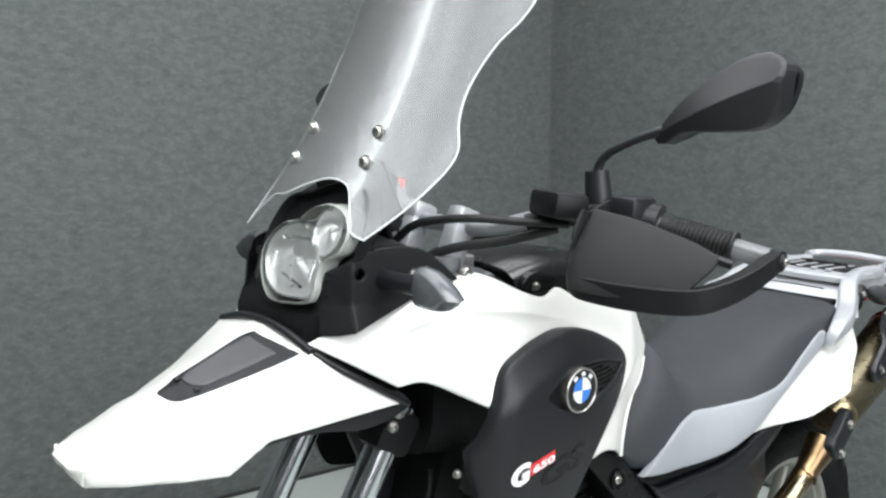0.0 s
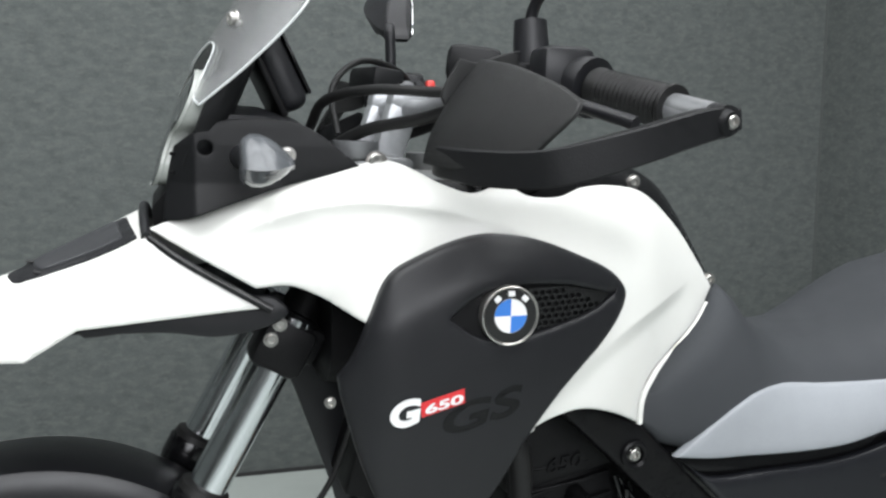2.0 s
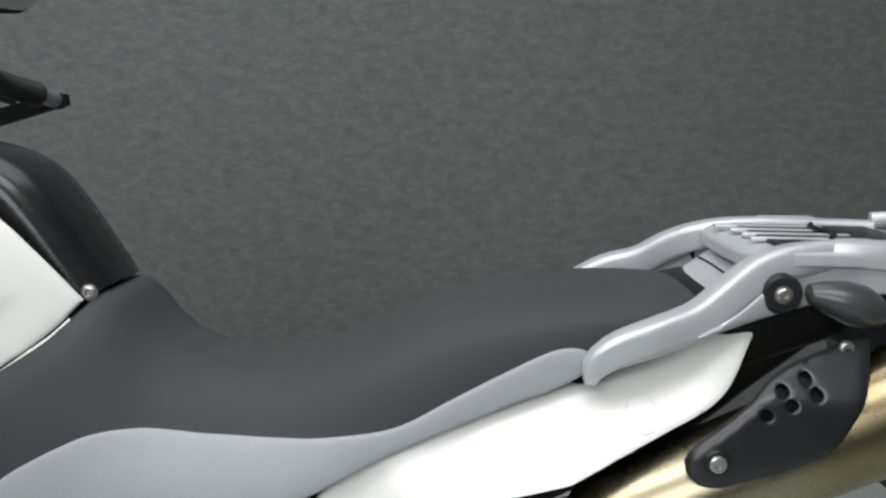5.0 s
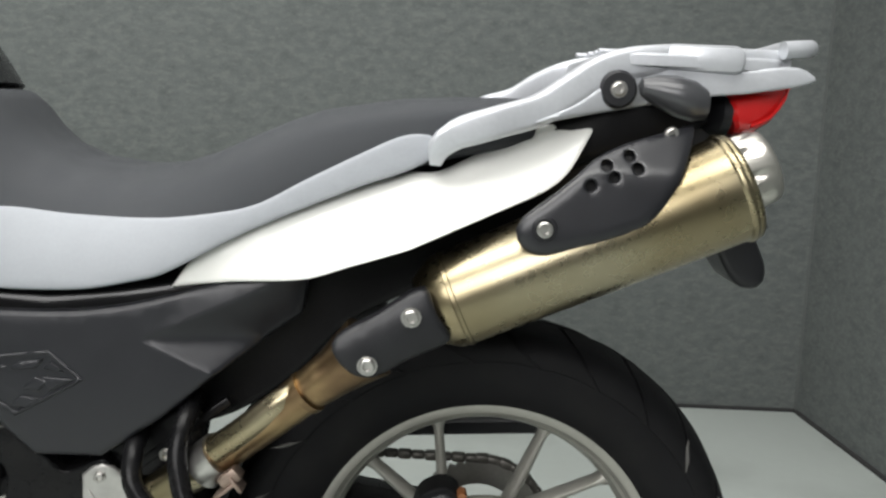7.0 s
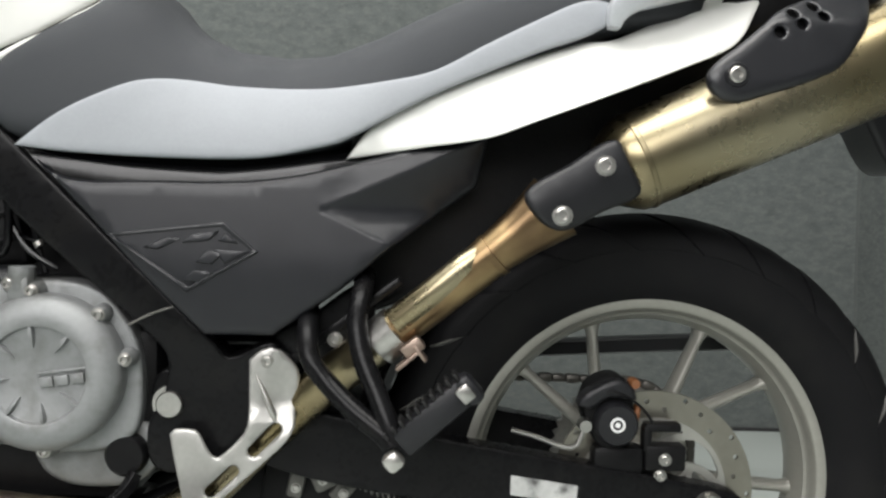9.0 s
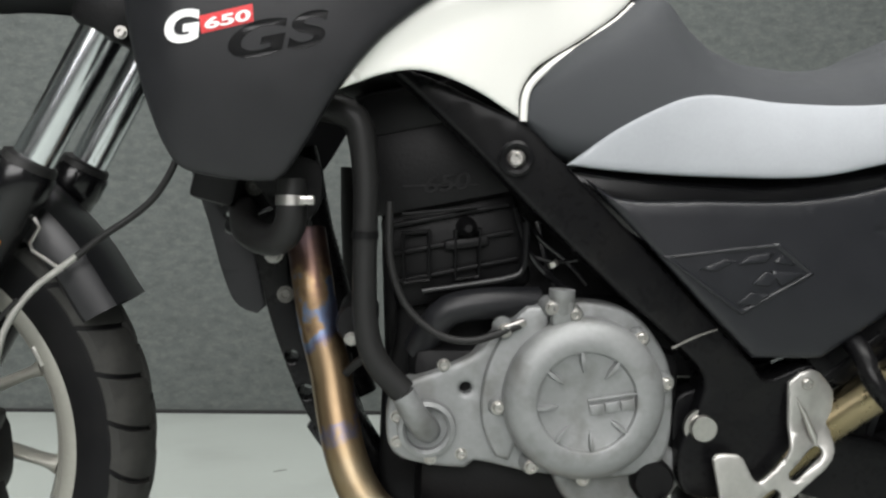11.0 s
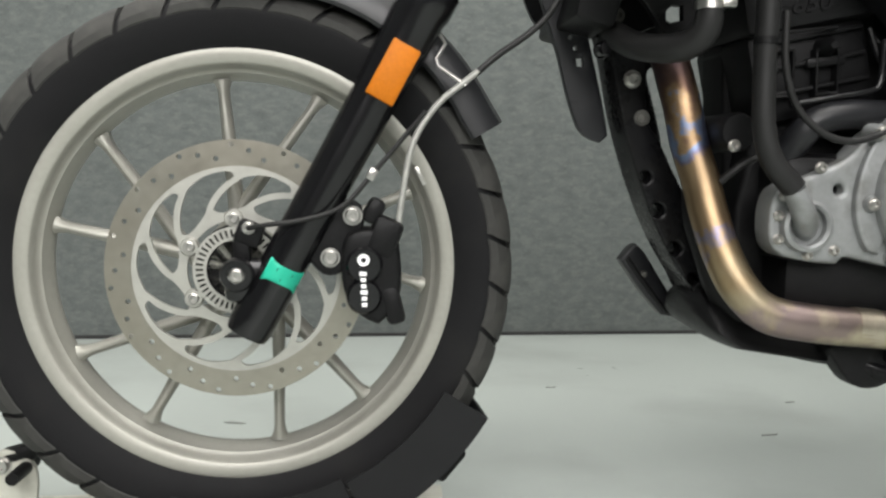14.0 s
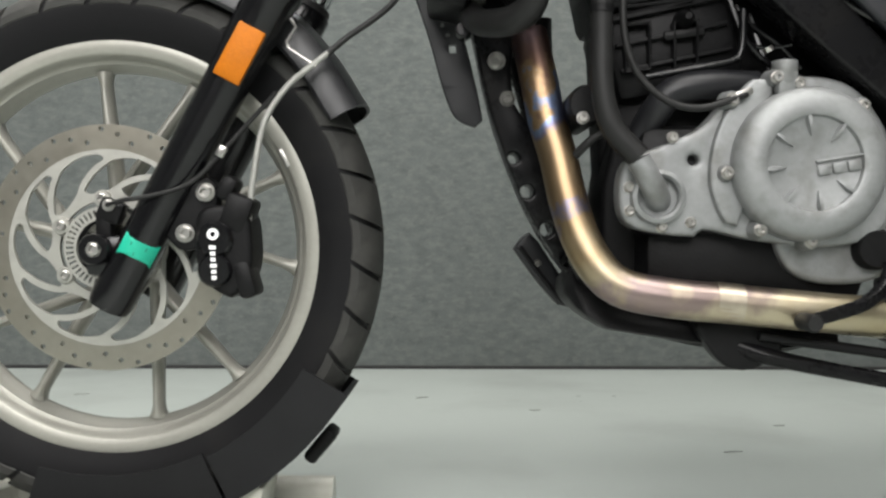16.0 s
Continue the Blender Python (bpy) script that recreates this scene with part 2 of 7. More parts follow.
BLUE = mat("blue_enamel", (0.05, 0.20, 0.62), 0.2, 0, 0.02, coat=0.5)
INK = mat("black_print", (0.012, 0.012, 0.012), 0.35)
LABEL = mat("worn_silver_label", (0.55, 0.55, 0.54), 0.4, 0.4, 0.3, 60, stain=(0.03, 0.03, 0.03), stain_amount=0.9, stain_scale=30)
BRAID = mat("grey_braid", (0.30, 0.30, 0.28), 0.4, 0.3, 0.2, 600, 0.4, 900)
SMOKED = mat("smoked_plastic", (0.035, 0.036, 0.039), 0.30, 0, 0.05, 60, coat=0.1)
CHOCK = mat("ivory_steel_paint", (0.50, 0.50, 0.44), 0.35, 0, 0.1, 60, stain=(0.25, 0.23, 0.19), stain_amount=0.5, stain_scale=20)
SCUFF = mat("grey_scuff", (0.17, 0.18, 0.165), 0.6, 0, 0.3, 200)
MIRROR = mat("mirror_glass", (0.85, 0.85, 0.85), 0.02, 1.0, 0.01)
ORANGE_DARK = mat("rusty_orange_pad", (0.22, 0.085, 0.03), 0.6, 0, 0.3, 120)
BROWN_PIPE = heat_tint("browned_exhaust_steel", [(0.30, (0.13, 0.085, 0.05)), (0.70, (0.34, 0.25, 0.13)), (0.5, (0.22, 0.15, 0.08))], 0.32, 15)

# ---- mesh tools ----


def lerp(x, table):
    xs, ys = zip(*table)
    return float(np.interp(x, xs, ys))


def glide(x, table):
    """A smooth, monotone line through the table's points."""
    xs, ys = np.array([p[0] for p in table]), np.array([p[1] for p in table])
    if x <= xs[0] or x >= xs[-1]:
        return float(ys[0] if x <= xs[0] else ys[-1])
    h, d = np.diff(xs), np.diff(ys) / np.diff(xs)
    t = np.zeros(len(xs))
    for i in range(1, len(d)):
        if d[i - 1] * d[i] > 0:
            t[i] = 3 * (h[i - 1] + h[i]) / ((2 * h[i] + h[i - 1]) / d[i - 1] + (h[i] + 2 * h[i - 1]) / d[i])
    t[0], t[-1] = d[0], d[-1]
    i = int(np.searchsorted(xs, x)) - 1
    f = (x - xs[i]) / h[i]
    return float(ys[i] * (2 * f**3 - 3 * f * f + 1) + t[i] * h[i] * (f**3 - 2 * f * f + f) + ys[i + 1] * (3 * f * f - 2 * f**3) + t[i + 1] * h[i] * (f**3 - f * f))


TAPER_FROM = Vector((1.40, -1.076, 0.928))


def tail_taper(p):
    """Draws the sides of the tail in towards the middle."""
    f, w = max(0.0, min(1.0, (p.x - 1.2) / 0.4)), max(0.0, min(1.0, (abs(p.y) - 0.08) / 0.06))
    k = 1 + (0.043 if p.y < 0 else 0.015) * f * f * (3 - 2 * f) * w * w * (3 - 2 * w)
    q = TAPER_FROM + (Vector((p.x, -abs(p.y), p.z)) - TAPER_FROM) * k
    return Vector((q.x, math.copysign(min(q.y, 0.0), p.y), q.z))


TAPERED = set()


def taper(ob):
    """Applies tail_taper to a part and all that hangs on it, once for each mesh; screws are moved whole."""
    for o in (ob, *ob.children_recursive):
        if o.matrix_basis.translation.length > 0.01:
            o.matrix_basis = Matrix.Translation(tail_taper(o.matrix_basis.translation) - o.matrix_basis.translation) @ o.matrix_basis
        elif o.data.name not in TAPERED:
            TAPERED.add(o.data.name)
            for v in o.data.vertices:
                v.co = tail_taper(v.co)


def curve(pts, closed=True, step=0.008):
    """Smooth line through points; a third value marks a sharp corner."""
    n = len(pts)
    p = [Vector(q[:2]) for q in pts]
    sharp = [len(q) > 2 for q in pts]
    out = []
    for i in range(n if closed else n - 1):
        a, b = p[i], p[(i + 1) % n]
        pa = a if sharp[i] or (not closed and i == 0) else p[i - 1]
        pb = b if sharp[(i + 1) % n] or (not closed and i == n - 2) else p[(i + 2) % n]
        d = (b - a).length
        ta = (b - pa) * 0.5 * (d / max((b - a).length + (a - pa).length, 1e-6)) * (2 if pa != a else 1) if pa != a else (b - a)
        tb = (pb - a) * 0.5 * (d / max((pb - b).length + (b - a).length, 1e-6)) * (2 if pb != b else 1) if pb != b else (b - a)
        m = max(1, round(d / step))
        for j in range(m):
            s = j / m
            out.append(a * (2 * s**3 - 3 * s * s + 1) + ta * (s**3 - 2 * s * s + s) + b * (3 * s * s - 2 * s**3) + tb * (s**3 - s * s))
    if not closed:
        out.append(p[-1])
    return out


def inside(pts, poly):
    x, y = pts[:, 0], pts[:, 1]
    q = np.array([(v[0], v[1]) for v in poly])
    r = np.roll(q, -1, 0)
    hit = np.zeros(len(pts), bool)
    for (x0, y0), (x1, y1) in zip(q, r):
        c = (y0 > y) != (y1 > y)
        hit ^= c & (x < (x1 - x0) * (y - y0) / (y1 - y0 + 1e-12) + x0)
    return hit


def gap_to(pts, poly):
    q = np.array([(v[0], v[1]) for v in poly])
    r = np.roll(q, -1, 0)
    best = np.full(len(pts), 9.0)
    for a, b in zip(q, r):
        d = b - a
        s = np.clip(((pts - a) @ d) / (d @ d + 1e-12), 0, 1)[:, None]
        best = np.minimum(best, np.hypot(*(pts - a - s * d).T))
    return best


from mathutils import geometry


def panel(outline, place, inward, thick=0.004, edge=0.004, res=0.018, holes=(), smooth=True, step=0.008, creases=()):
    """A closed sheet over a flat outline (u, v), bent by place(u, v), with a rounded edge, holes and a back face."""
    loop = curve(outline, True, step) if smooth else [Vector(q[:2]) for q in outline]
    loops = [loop] + [list(h) for h in holes]
    pts, edges = [], []
    for lp in loops:
        o = len(pts)
        pts += [(v[0], v[1]) for v in lp]
        edges += [(o + i, o + (i + 1) % len(lp)) for i in range(len(lp))]
    rim = len(pts)
    arr = np.array(pts)
    lo, hi = arr[: len(loop)].min(0), arr[: len(loop)].max(0)
    extra = []
    if res:
        gx, gy = np.meshgrid(np.arange(lo[0], hi[0], res), np.arange(lo[1], hi[1], res * 0.87))
        gx[1::2] += res / 2
        extra.append(np.stack([gx.ravel(), gy.ravel()], 1))
    if edge:
        for lp in loops:
            q = np.array([(v[0], v[1]) for v in lp])
            t = np.roll(q, -1, 0) - np.roll(q, 1, 0)
            nn = np.stack([-t[:, 1], t[:, 0]], 1) / (np.hypot(*t.T)[:, None] + 1e-9)
            for s in (0.1, 0.4, 1.0):
                for sign in (1, -1):
                    extra.append(q + nn * edge * s * sign)
    for line in creases:
        q = np.array([(v[0], v[1]) for v in curve(line, False, 0.006)])
        t = np.gradient(q, axis=0)
        nn = np.stack([-t[:, 1], t[:, 0]], 1) / (np.hypot(*t.T)[:, None] + 1e-9)
        extra += [q + nn * s for s in (-0.004, -0.0008, 0.0008, 0.004)]
    if extra:
        ex = np.concatenate(extra)
        keep = inside(ex, loop)
        for h in loops[1:]:
            keep &= ~inside(ex, h)
        ex = ex[keep]
        d = np.min([gap_to(ex, lp) for lp in loops], 0)
        ex = ex[(d > edge * 0.09)] if edge else ex[d > res * 0.4]
        pts += [tuple(v) for v in ex]
    verts, _, faces, orig, _, _ = geometry.delaunay_2d_cdt([Vector(v) for v in pts], edges, [], 0, 1e-6)
    va = np.array([(v[0], v[1]) for v in verts])
    mid = np.array([va[list(f)].mean(0) for f in faces])
    ok = inside(mid, loop)
    for h in loops[1:]:
        ok &= ~inside(mid, h)
    faces = [f for f, o in zip(faces, ok) if o]
    d = np.min([gap_to(va, lp) for lp in loops], 0)
    bm = bmesh.new()
    way = Vector(inward).normalized()
    front, back = [], []
    for (u, v), g in zip(va, d):
        drop = 0.8 * (edge - math.sqrt(max(0.0, edge * edge - (edge - g) ** 2))) if edge and g < edge else 0.0
        p = Vector(place(u, v))
        front.append(bm.verts.new(p + way * drop))
        back.append(bm.verts.new(p + way * max(thick, drop)))
    count = {}
    for f in faces:
        try:
            bm.faces.new([front[i] for i in f])
            bm.faces.new([back[i] for i in reversed(f)])
        except ValueError:
            continue
        for a, b in zip(f, (*f[1:], f[0])):
            count[(a, b)] = 1
    for a, b in count:
        if (b, a) not in count:
            bm.faces.new([front[b], front[a], back[a], back[b]])
    loose = [v for v in bm.verts if not v.link_faces]
    bmesh.ops.delete(bm, geom=loose, context="VERTS")
    bmesh.ops.recalc_face_normals(bm, faces=bm.faces)
    return bm


def mirrored(bm):
    c = bm.copy()
    for v in c.verts:
        v.co.y = -v.co.y
    bmesh.ops.reverse_faces(c, faces=c.faces)
    return c


def loft(rings, closed=True, caps=True):
    bm = bmesh.new()
    rows = [[bm.verts.new(p) for p in r] for r in rings]
    n = len(rows[0])
    for a, b in zip(rows, rows[1:]):
        for i in range(n if closed else n - 1):
            j = (i + 1) % n
            bm.faces.new((a[i], a[j], b[j], b[i]))
    if caps and closed:
        bm.faces.new(rows[0][::-1])
        bm.faces.new(rows[-1])
    bmesh.ops.recalc_face_normals(bm, faces=bm.faces)
    return bm


def smooth3(pts, step=0.012):
    """Points of a smooth line in space."""
    p = [Vector(q) for q in pts]
    out = []
    for i in range(len(p) - 1):
        a, b = p[i], p[i + 1]
        pa, pb = p[i - 1] if i else a * 2 - b, p[i + 2] if i + 2 < len(p) else b * 2 - a
        m = max(2, round((b - a).length / step))
        for j in range(m):
            s = j / m
            out.append(0.5 * (2 * a + (b - pa) * s + (2 * pa - 5 * a + 4 * b - pb) * s * s + (3 * a - pa - 3 * b + pb) * s**3))
    out.append(p[-1])
    return out


def tube(pts, radius, n=14, flat=1.0, step=0.012, straight=False):
    """A round bar along points; radius may be a list, one value a point."""
    line = [Vector(q) for q in pts] if straight else smooth3(pts, step)
    rad = radius if isinstance(radius, (list, tuple)) else [radius] * len(pts)
    lens = np.cumsum([0] + [(b - a).length for a, b in zip([Vector(q) for q in pts], [Vector(q) for q in pts][1:])])
    run = np.cumsum([0] + [(b - a).length for a, b in zip(line, line[1:])])
    run = run / run[-1] * lens[-1]
    rings, up = [], None
    for i, c in enumerate(line):
        t = (line[min(i + 1, len(line) - 1)] - line[max(i - 1, 0)]).normalized()
        if up is None:
            up = t.orthogonal().normalized()
        up = (up - t * up.dot(t)).normalized()
        side, r = t.cross(up), float(np.interp(run[i], lens, rad))
        rings.append([c + (up * math.cos(a) + side * math.sin(a) * flat) * r for a in [2 * math.pi * k / n for k in range(n)]])
    return loft(rings)


def lathe(profile, centre, n=48, axis="y", closed=False):
    """Turns (radius, height) pairs round an axis through centre."""
    bm = bmesh.new()
    cx, cy, cz = centre
    rows = []
    for k in range(n):
        a = 2 * math.pi * k / n
        c, s = math.cos(a), math.sin(a)
        if axis == "y":
            rows.append([bm.verts.new((cx + r * c, cy + h, cz + r * s)) for r, h in profile])
        elif axis == "x":
            rows.append([bm.verts.new((cx + h, cy + r * c, cz + r * s)) for r, h in profile])
        else:
            rows.append([bm.verts.new((cx + r * c, cy + r * s, cz + h)) for r, h in profile])
    m = len(profile)
    for i in range(n):
        a, b = rows[i], rows[(i + 1) % n]
        for j in range(m if closed else m - 1):
            q = (j + 1) % m
            bm.faces.new((a[j], b[j], b[q], a[q]))
    bmesh.ops.remove_doubles(bm, verts=bm.verts, dist=1e-6)
    bmesh.ops.recalc_face_normals(bm, faces=bm.faces)
    return bm


def block(size, centre=(0, 0, 0), bevel=0.004, turn=None, segs=2):
    bm = bmesh.new()
    bmesh.ops.create_cube(bm, size=1)
    bmesh.ops.scale(bm, vec=size, verts=bm.verts)
    if bevel:
        bmesh.ops.bevel(bm, geom=bm.edges[:], offset=bevel, segments=segs, affect="EDGES", profile=0.5)
    m = pose(*centre, *(turn or (0, 0, 0)))
    bmesh.ops.transform(bm, matrix=m, verts=bm.verts)
    return bm


def joined(*bms):
    out = bmesh.new()
    for b in bms:
        me = bpy.data.meshes.new("tmp")
        b.to_mesh(me)
        out.from_mesh(me)
        bpy.data.meshes.remove(me)
        b.free()
    return out


def part(name, bm, material, parent, label="", angle=38):
    me = bpy.data.meshes.new(name)
    bm.to_mesh(me)
    bm.free()
    me.materials.append(material)
    me.polygons.foreach_set("use_smooth", [True] * len(me.polygons))
    me.set_sharp_from_angle(angle=radians(angle))
    ob = new(name, me)
    ob.parent = parent
    if label:
        tagged(ob, label)
    return ob


def slab(outline, y0, y1, edge=0.003, holes=(), res=None, smooth=True, step=0.01):
    """A flat plate in the side plane between two depths; y0 is the outer face."""
    return panel(outline, lambda u, v: (u, y0, v), (0, 1 if y1 > y0 else -1, 0), abs(y1 - y0), edge, res, holes, smooth, step)


def circle(cx, cz, r, n=16):
    return [Vector((cx + r * math.cos(2 * math.pi * k / n), cz + r * math.sin(2 * math.pi * k / n))) for k in range(n)]


BOLT = {}


def bolt(parent, x, y, z, r=0.007, h=0.005, material=None, name="bolt", turn=None):
    """A socket-head screw whose head faces outward (-y); alike screws share one mesh."""
    material = material or STEEL
    key = (r, h, material.name)
    if key not in BOLT:
        bm = lathe([(0.0, -h * 0.25), (r * 0.42, -h * 0.25), (r * 0.5, -h), (r * 0.8, -h), (r, -h * 0.7), (r, 0.0), (r * 1.25, 0.0), (r * 1.25, 0.003), (0, 0.003)], (0, 0, 0), 12)
        me = bpy.data.meshes.new("bolt")
        bm.to_mesh(me)
        bm.free()
        me.materials.append(material)
        me.polygons.foreach_set("use_smooth", [True] * len(me.polygons))
        me.set_sharp_from_angle(angle=radians(35))
        BOLT[key] = me
    ob = new(name, BOLT[key])
    ob.parent = parent
    ob.matrix_basis = pose(x, y, z, *(turn or (0, 0, 0)))
    return ob


def letters(text, size, place, thick, squash=1.0, shear=0.0, bold=0.012):
    """Raised lettering with the built-in font, laid on a surface by place(u, v)."""
    cu = bpy.data.curves.new("lettering", "FONT")
    cu.body, cu.size, cu.shear, cu.offset = text, size, shear, size * bold
    ob = bpy.data.objects.new("lettering", cu)
    scene.collection.objects.link(ob)
    bpy.context.view_layer.update()
    me = bpy.data.meshes.new_from_object(ob.evaluated_get(bpy.context.evaluated_depsgraph_get()))
    bpy.data.objects.remove(ob)
    bm = bmesh.new()
    bm.from_mesh(me)
    bpy.data.meshes.remove(me)
    bmesh.ops.triangulate(bm, faces=bm.faces)
    ext = bmesh.ops.extrude_face_region(bm, geom=bm.faces[:])
    tops = {v for v in ext["geom"] if isinstance(v, bmesh.types.BMVert)}
    for v in bm.verts:
        p = Vector(place(v.co.x * squash, v.co.y))
        v.co = p - Vector((0, thick, 0)) if v in tops else p
    bmesh.ops.recalc_face_normals(bm, faces=bm.faces)
    return bm


def body(stations, e=0.5, n=36, e_top=None, narrow=None):
    """A symmetric cushion-like solid: stations of x, low z, high z, half width; e rounds its section."""
    xs = np.array([s[0] for s in stations])
    rings = []
    fine = np.unique(np.concatenate([np.linspace(a, b, max(2, round((b - a) / 0.012))) for a, b in zip(xs, xs[1:])]))
    for x in fine:
        lo, hi, w = (float(np.interp(x, xs, [s[k] for s in stations])) for k in (1, 2, 3))
        zm, hh = (lo + hi) / 2, (hi - lo) / 2
        ring = []
        for k in range(n):
            a = 2 * math.pi * k / n
            c, s = math.cos(a), math.sin(a)
            q = e_top if e_top and s > 0 else e
            up = math.copysign(abs(s) ** q, s)
            lean = 1 - lerp(x, narrow) * (1 + up) ** 2 / 2 if narrow else 1.0
            ring.append((x, lean * w * math.copysign(abs(c) ** q, c), zm + hh * up))
        rings.append(ring)
    bm = loft(rings)
    return bm

# ---- the booth ----


def setting(name, bm, material, label, category):
    ob = part(name, bm, material, None)
    return tagged(ob, label, category, kind="structure")


setting("floor", block((7.2, 7.2, 0.1), (0.6, -0.9, -0.05), 0), FLOOR, "pale grey-green painted floor with faint scuffs", "floor")
setting("wall_north", block((7.0, 0.1, 3.1), (0.0 - 0.75, 1.862, 1.558), 0), CARPET, "grey felt-covered booth wall behind the motorcycle", "wall")
setting("wall_east", block((0.1, 6.5, 3.1), (2.745, -1.3, 1.558), 0), CARPET, "grey felt-covered booth side wall", "wall")
setting("wall_west", block((0.1, 6.5, 3.1), (-3.2, -1.3, 1.558), 0), CARPET, "grey felt-covered booth side wall", "wall")
setting("wall_south", block((7.0, 0.1, 3.1), (-0.2, -4.5, 1.558), 0), CARPET, "plain grey booth wall", "wall")
setting("ceiling", block((7.2, 7.2, 0.1), (0.0, -1.2, 3.16), 0), CEILING, "plain white booth ceiling", "ceiling")
# added strip: paints corner shade so the two walls part visibly
setting("wall_joint", block((0.006, 0.006, 3.08), (2.692, 1.809, 1.55), 0), CORNER_SHADE, "thin darker strip added as shade in the corner of the felt walls", "trim")
# solid dark strips that paint the shadow under the wall edges
setting("trim", block((5.9, 0.012, 0.010), (-0.26, 1.807, 0.005), 0), GAP, "dark strip painted as the shadow in the gap along the wall foot", "trim")
setting("trim_side", block((0.012, 6.2, 0.010), (2.69, -1.3, 0.005), 0), GAP, "dark strip painted as the shadow in the gap along the wall foot", "trim")

# ---- the motorcycle ----
LEAN = 2.5
bike = new("motorcycle")
bike.empty_display_size = 0.2
bike.matrix_world = pose(0, 0.355 * math.tan(radians(LEAN)), 0, LEAN, 0, 0)
tagged(bike, "white, black and grey adventure motorcycle clamped upright by its front wheel", "motorcycle")


def both(name, bm, material, label=""):
    """A part and its twin on the right side."""
    twin = mirrored(bm)
    a = part(name, bm, material, bike, label)
    part(name, twin, material, bike, label)
    return a


# wheels


def tyre(cx, cz, rim_r, out_r, half, grooves, slant):
    n = 720
    prof = [(rim_r - 0.006, -half * 0.62), (rim_r + 0.004, -half * 0.72), (rim_r + 0.02, -half * 0.9), (rim_r + 0.045, -half * 0.995), (out_r - 0.030, -half), (out_r - 0.020, -half * 0.94),
            (out_r - 0.014, -half * 0.84), (out_r - 0.008, -half * 0.66), (out_r - 0.004, -half * 0.44), (out_r - 0.001, -half * 0.2), (out_r, 0)]
    prof = prof + [(r, -h) for r, h in reversed(prof[:-1])]
    bm = bmesh.new()
    rows = []
    for k in range(n):
        a = 2 * math.pi * k / n
        row = []
        for j, (r, h) in enumerate(prof):
            u = h / half
            if grooves and r > out_r - 0.032:
                side = 1 if h < 0 else -1
                ph = (a / (2 * math.pi) * grooves + side * slant * abs(u) + (0.5 if h > 0 else 0)) % 1
                if ph < 0.12 and abs(u) > 0.25:
                    r -= 0.0075
                if ph > 0.5 and ph < 0.58 and 0.05 < abs(u) < 0.7:
                    r -= 0.004
            row.append(bm.verts.new((cx + r * math.cos(a), h, cz + r * math.sin(a))))
        rows.append(row)
    for i in range(n):
        a, b = rows[i], rows[(i + 1) % n]
        for j in range(len(prof) - 1):
            bm.faces.new((a[j], b[j], b[j + 1], a[j + 1]))
    bmesh.ops.recalc_face_normals(bm, faces=bm.faces)
    return bm


def rim(cx, cz, lip, half):
    p = [(lip, -half + 0.004), (lip - 0.002, -half), (lip - 0.006, -half - 0.0015), (lip - 0.019, -half), (lip - 0.0215, -half + 0.002), (lip - 0.0235, -half + 0.010), (lip - 0.027, -half + 0.016), (lip - 0.030, -half + 0.0175), (lip - 0.034, -half + 0.028), (lip - 0.038, -half + 0.036), (lip - 0.038, 0)]
    p = p + [(r, -h) for r, h in reversed(p[:-1])] + [(lip - 0.012, half * 0.5), (lip - 0.012, -half * 0.5)]
    return lathe(p, (cx, 0, cz), 120, closed=True)


def spoke(cx, cz, a0, r0, a1, r1, w0, w1, d0, d1):
    """A cast spoke with a ridge down its middle, from the hub (a0, r0) to the rim (a1, r1)."""
    p0 = Vector((cx + r0 * math.cos(a0), 0, cz + r0 * math.sin(a0)))
    p1 = Vector((cx + r1 * math.cos(a1), 0, cz + r1 * math.sin(a1)))
    t = (p1 - p0).normalized()
    s = Vector((-t.z, 0, t.x))
    rings = []
    for f in (0, 0.08, 0.3, 0.6, 0.90, 0.93, 0.96, 0.98, 1.0):
        w = w0 + (w1 - w0) * f + (0.0055 * ((f - 0.90) / 0.10) ** 2 if f > 0.90 else 0)
        d = d0 + (d1 - d0) * f
        c = p0.lerp(p1, f)
        y = Vector((0, 1, 0))
        rings.append([c - s * w - y * d * 0.5, c - s * w * 0.45 - y * d * 0.9, c - s * w * 0.2 - y * d, c + s * w * 0.2 - y * d, c + s * w * 0.45 - y * d * 0.9, c + s * w - y * d * 0.5,
                      c + s * w + y * d * 0.5, c + s * w * 0.4 + y * d, c - s * w * 0.4 + y * d, c - s * w + y * d * 0.5])
    return loft(rings)


def swept_slot(cx, cz, a, r0, r1, sweep, w0, w1):
    """A curved cut-out that leans along the disc's turn; wide outside, narrow at its foot."""
    inner, outer = [], []
    for k in range(9):
        f = k / 8
        r = r0 + (r1 - r0) * f
        an = a + sweep * f**1.15
        w = (w0 + (w1 - w0) * f) * (0.45 if k in (0, 8) else 1)
        inner.append(Vector((cx + r * math.cos(an - w / r), cz + r * math.sin(an - w / r))))
        outer.append(Vector((cx + r * math.cos(an + w / r), cz + r * math.sin(an + w / r))))
    return curve([(v.x, v.y) for v in inner + outer[::-1]], True, 0.003)


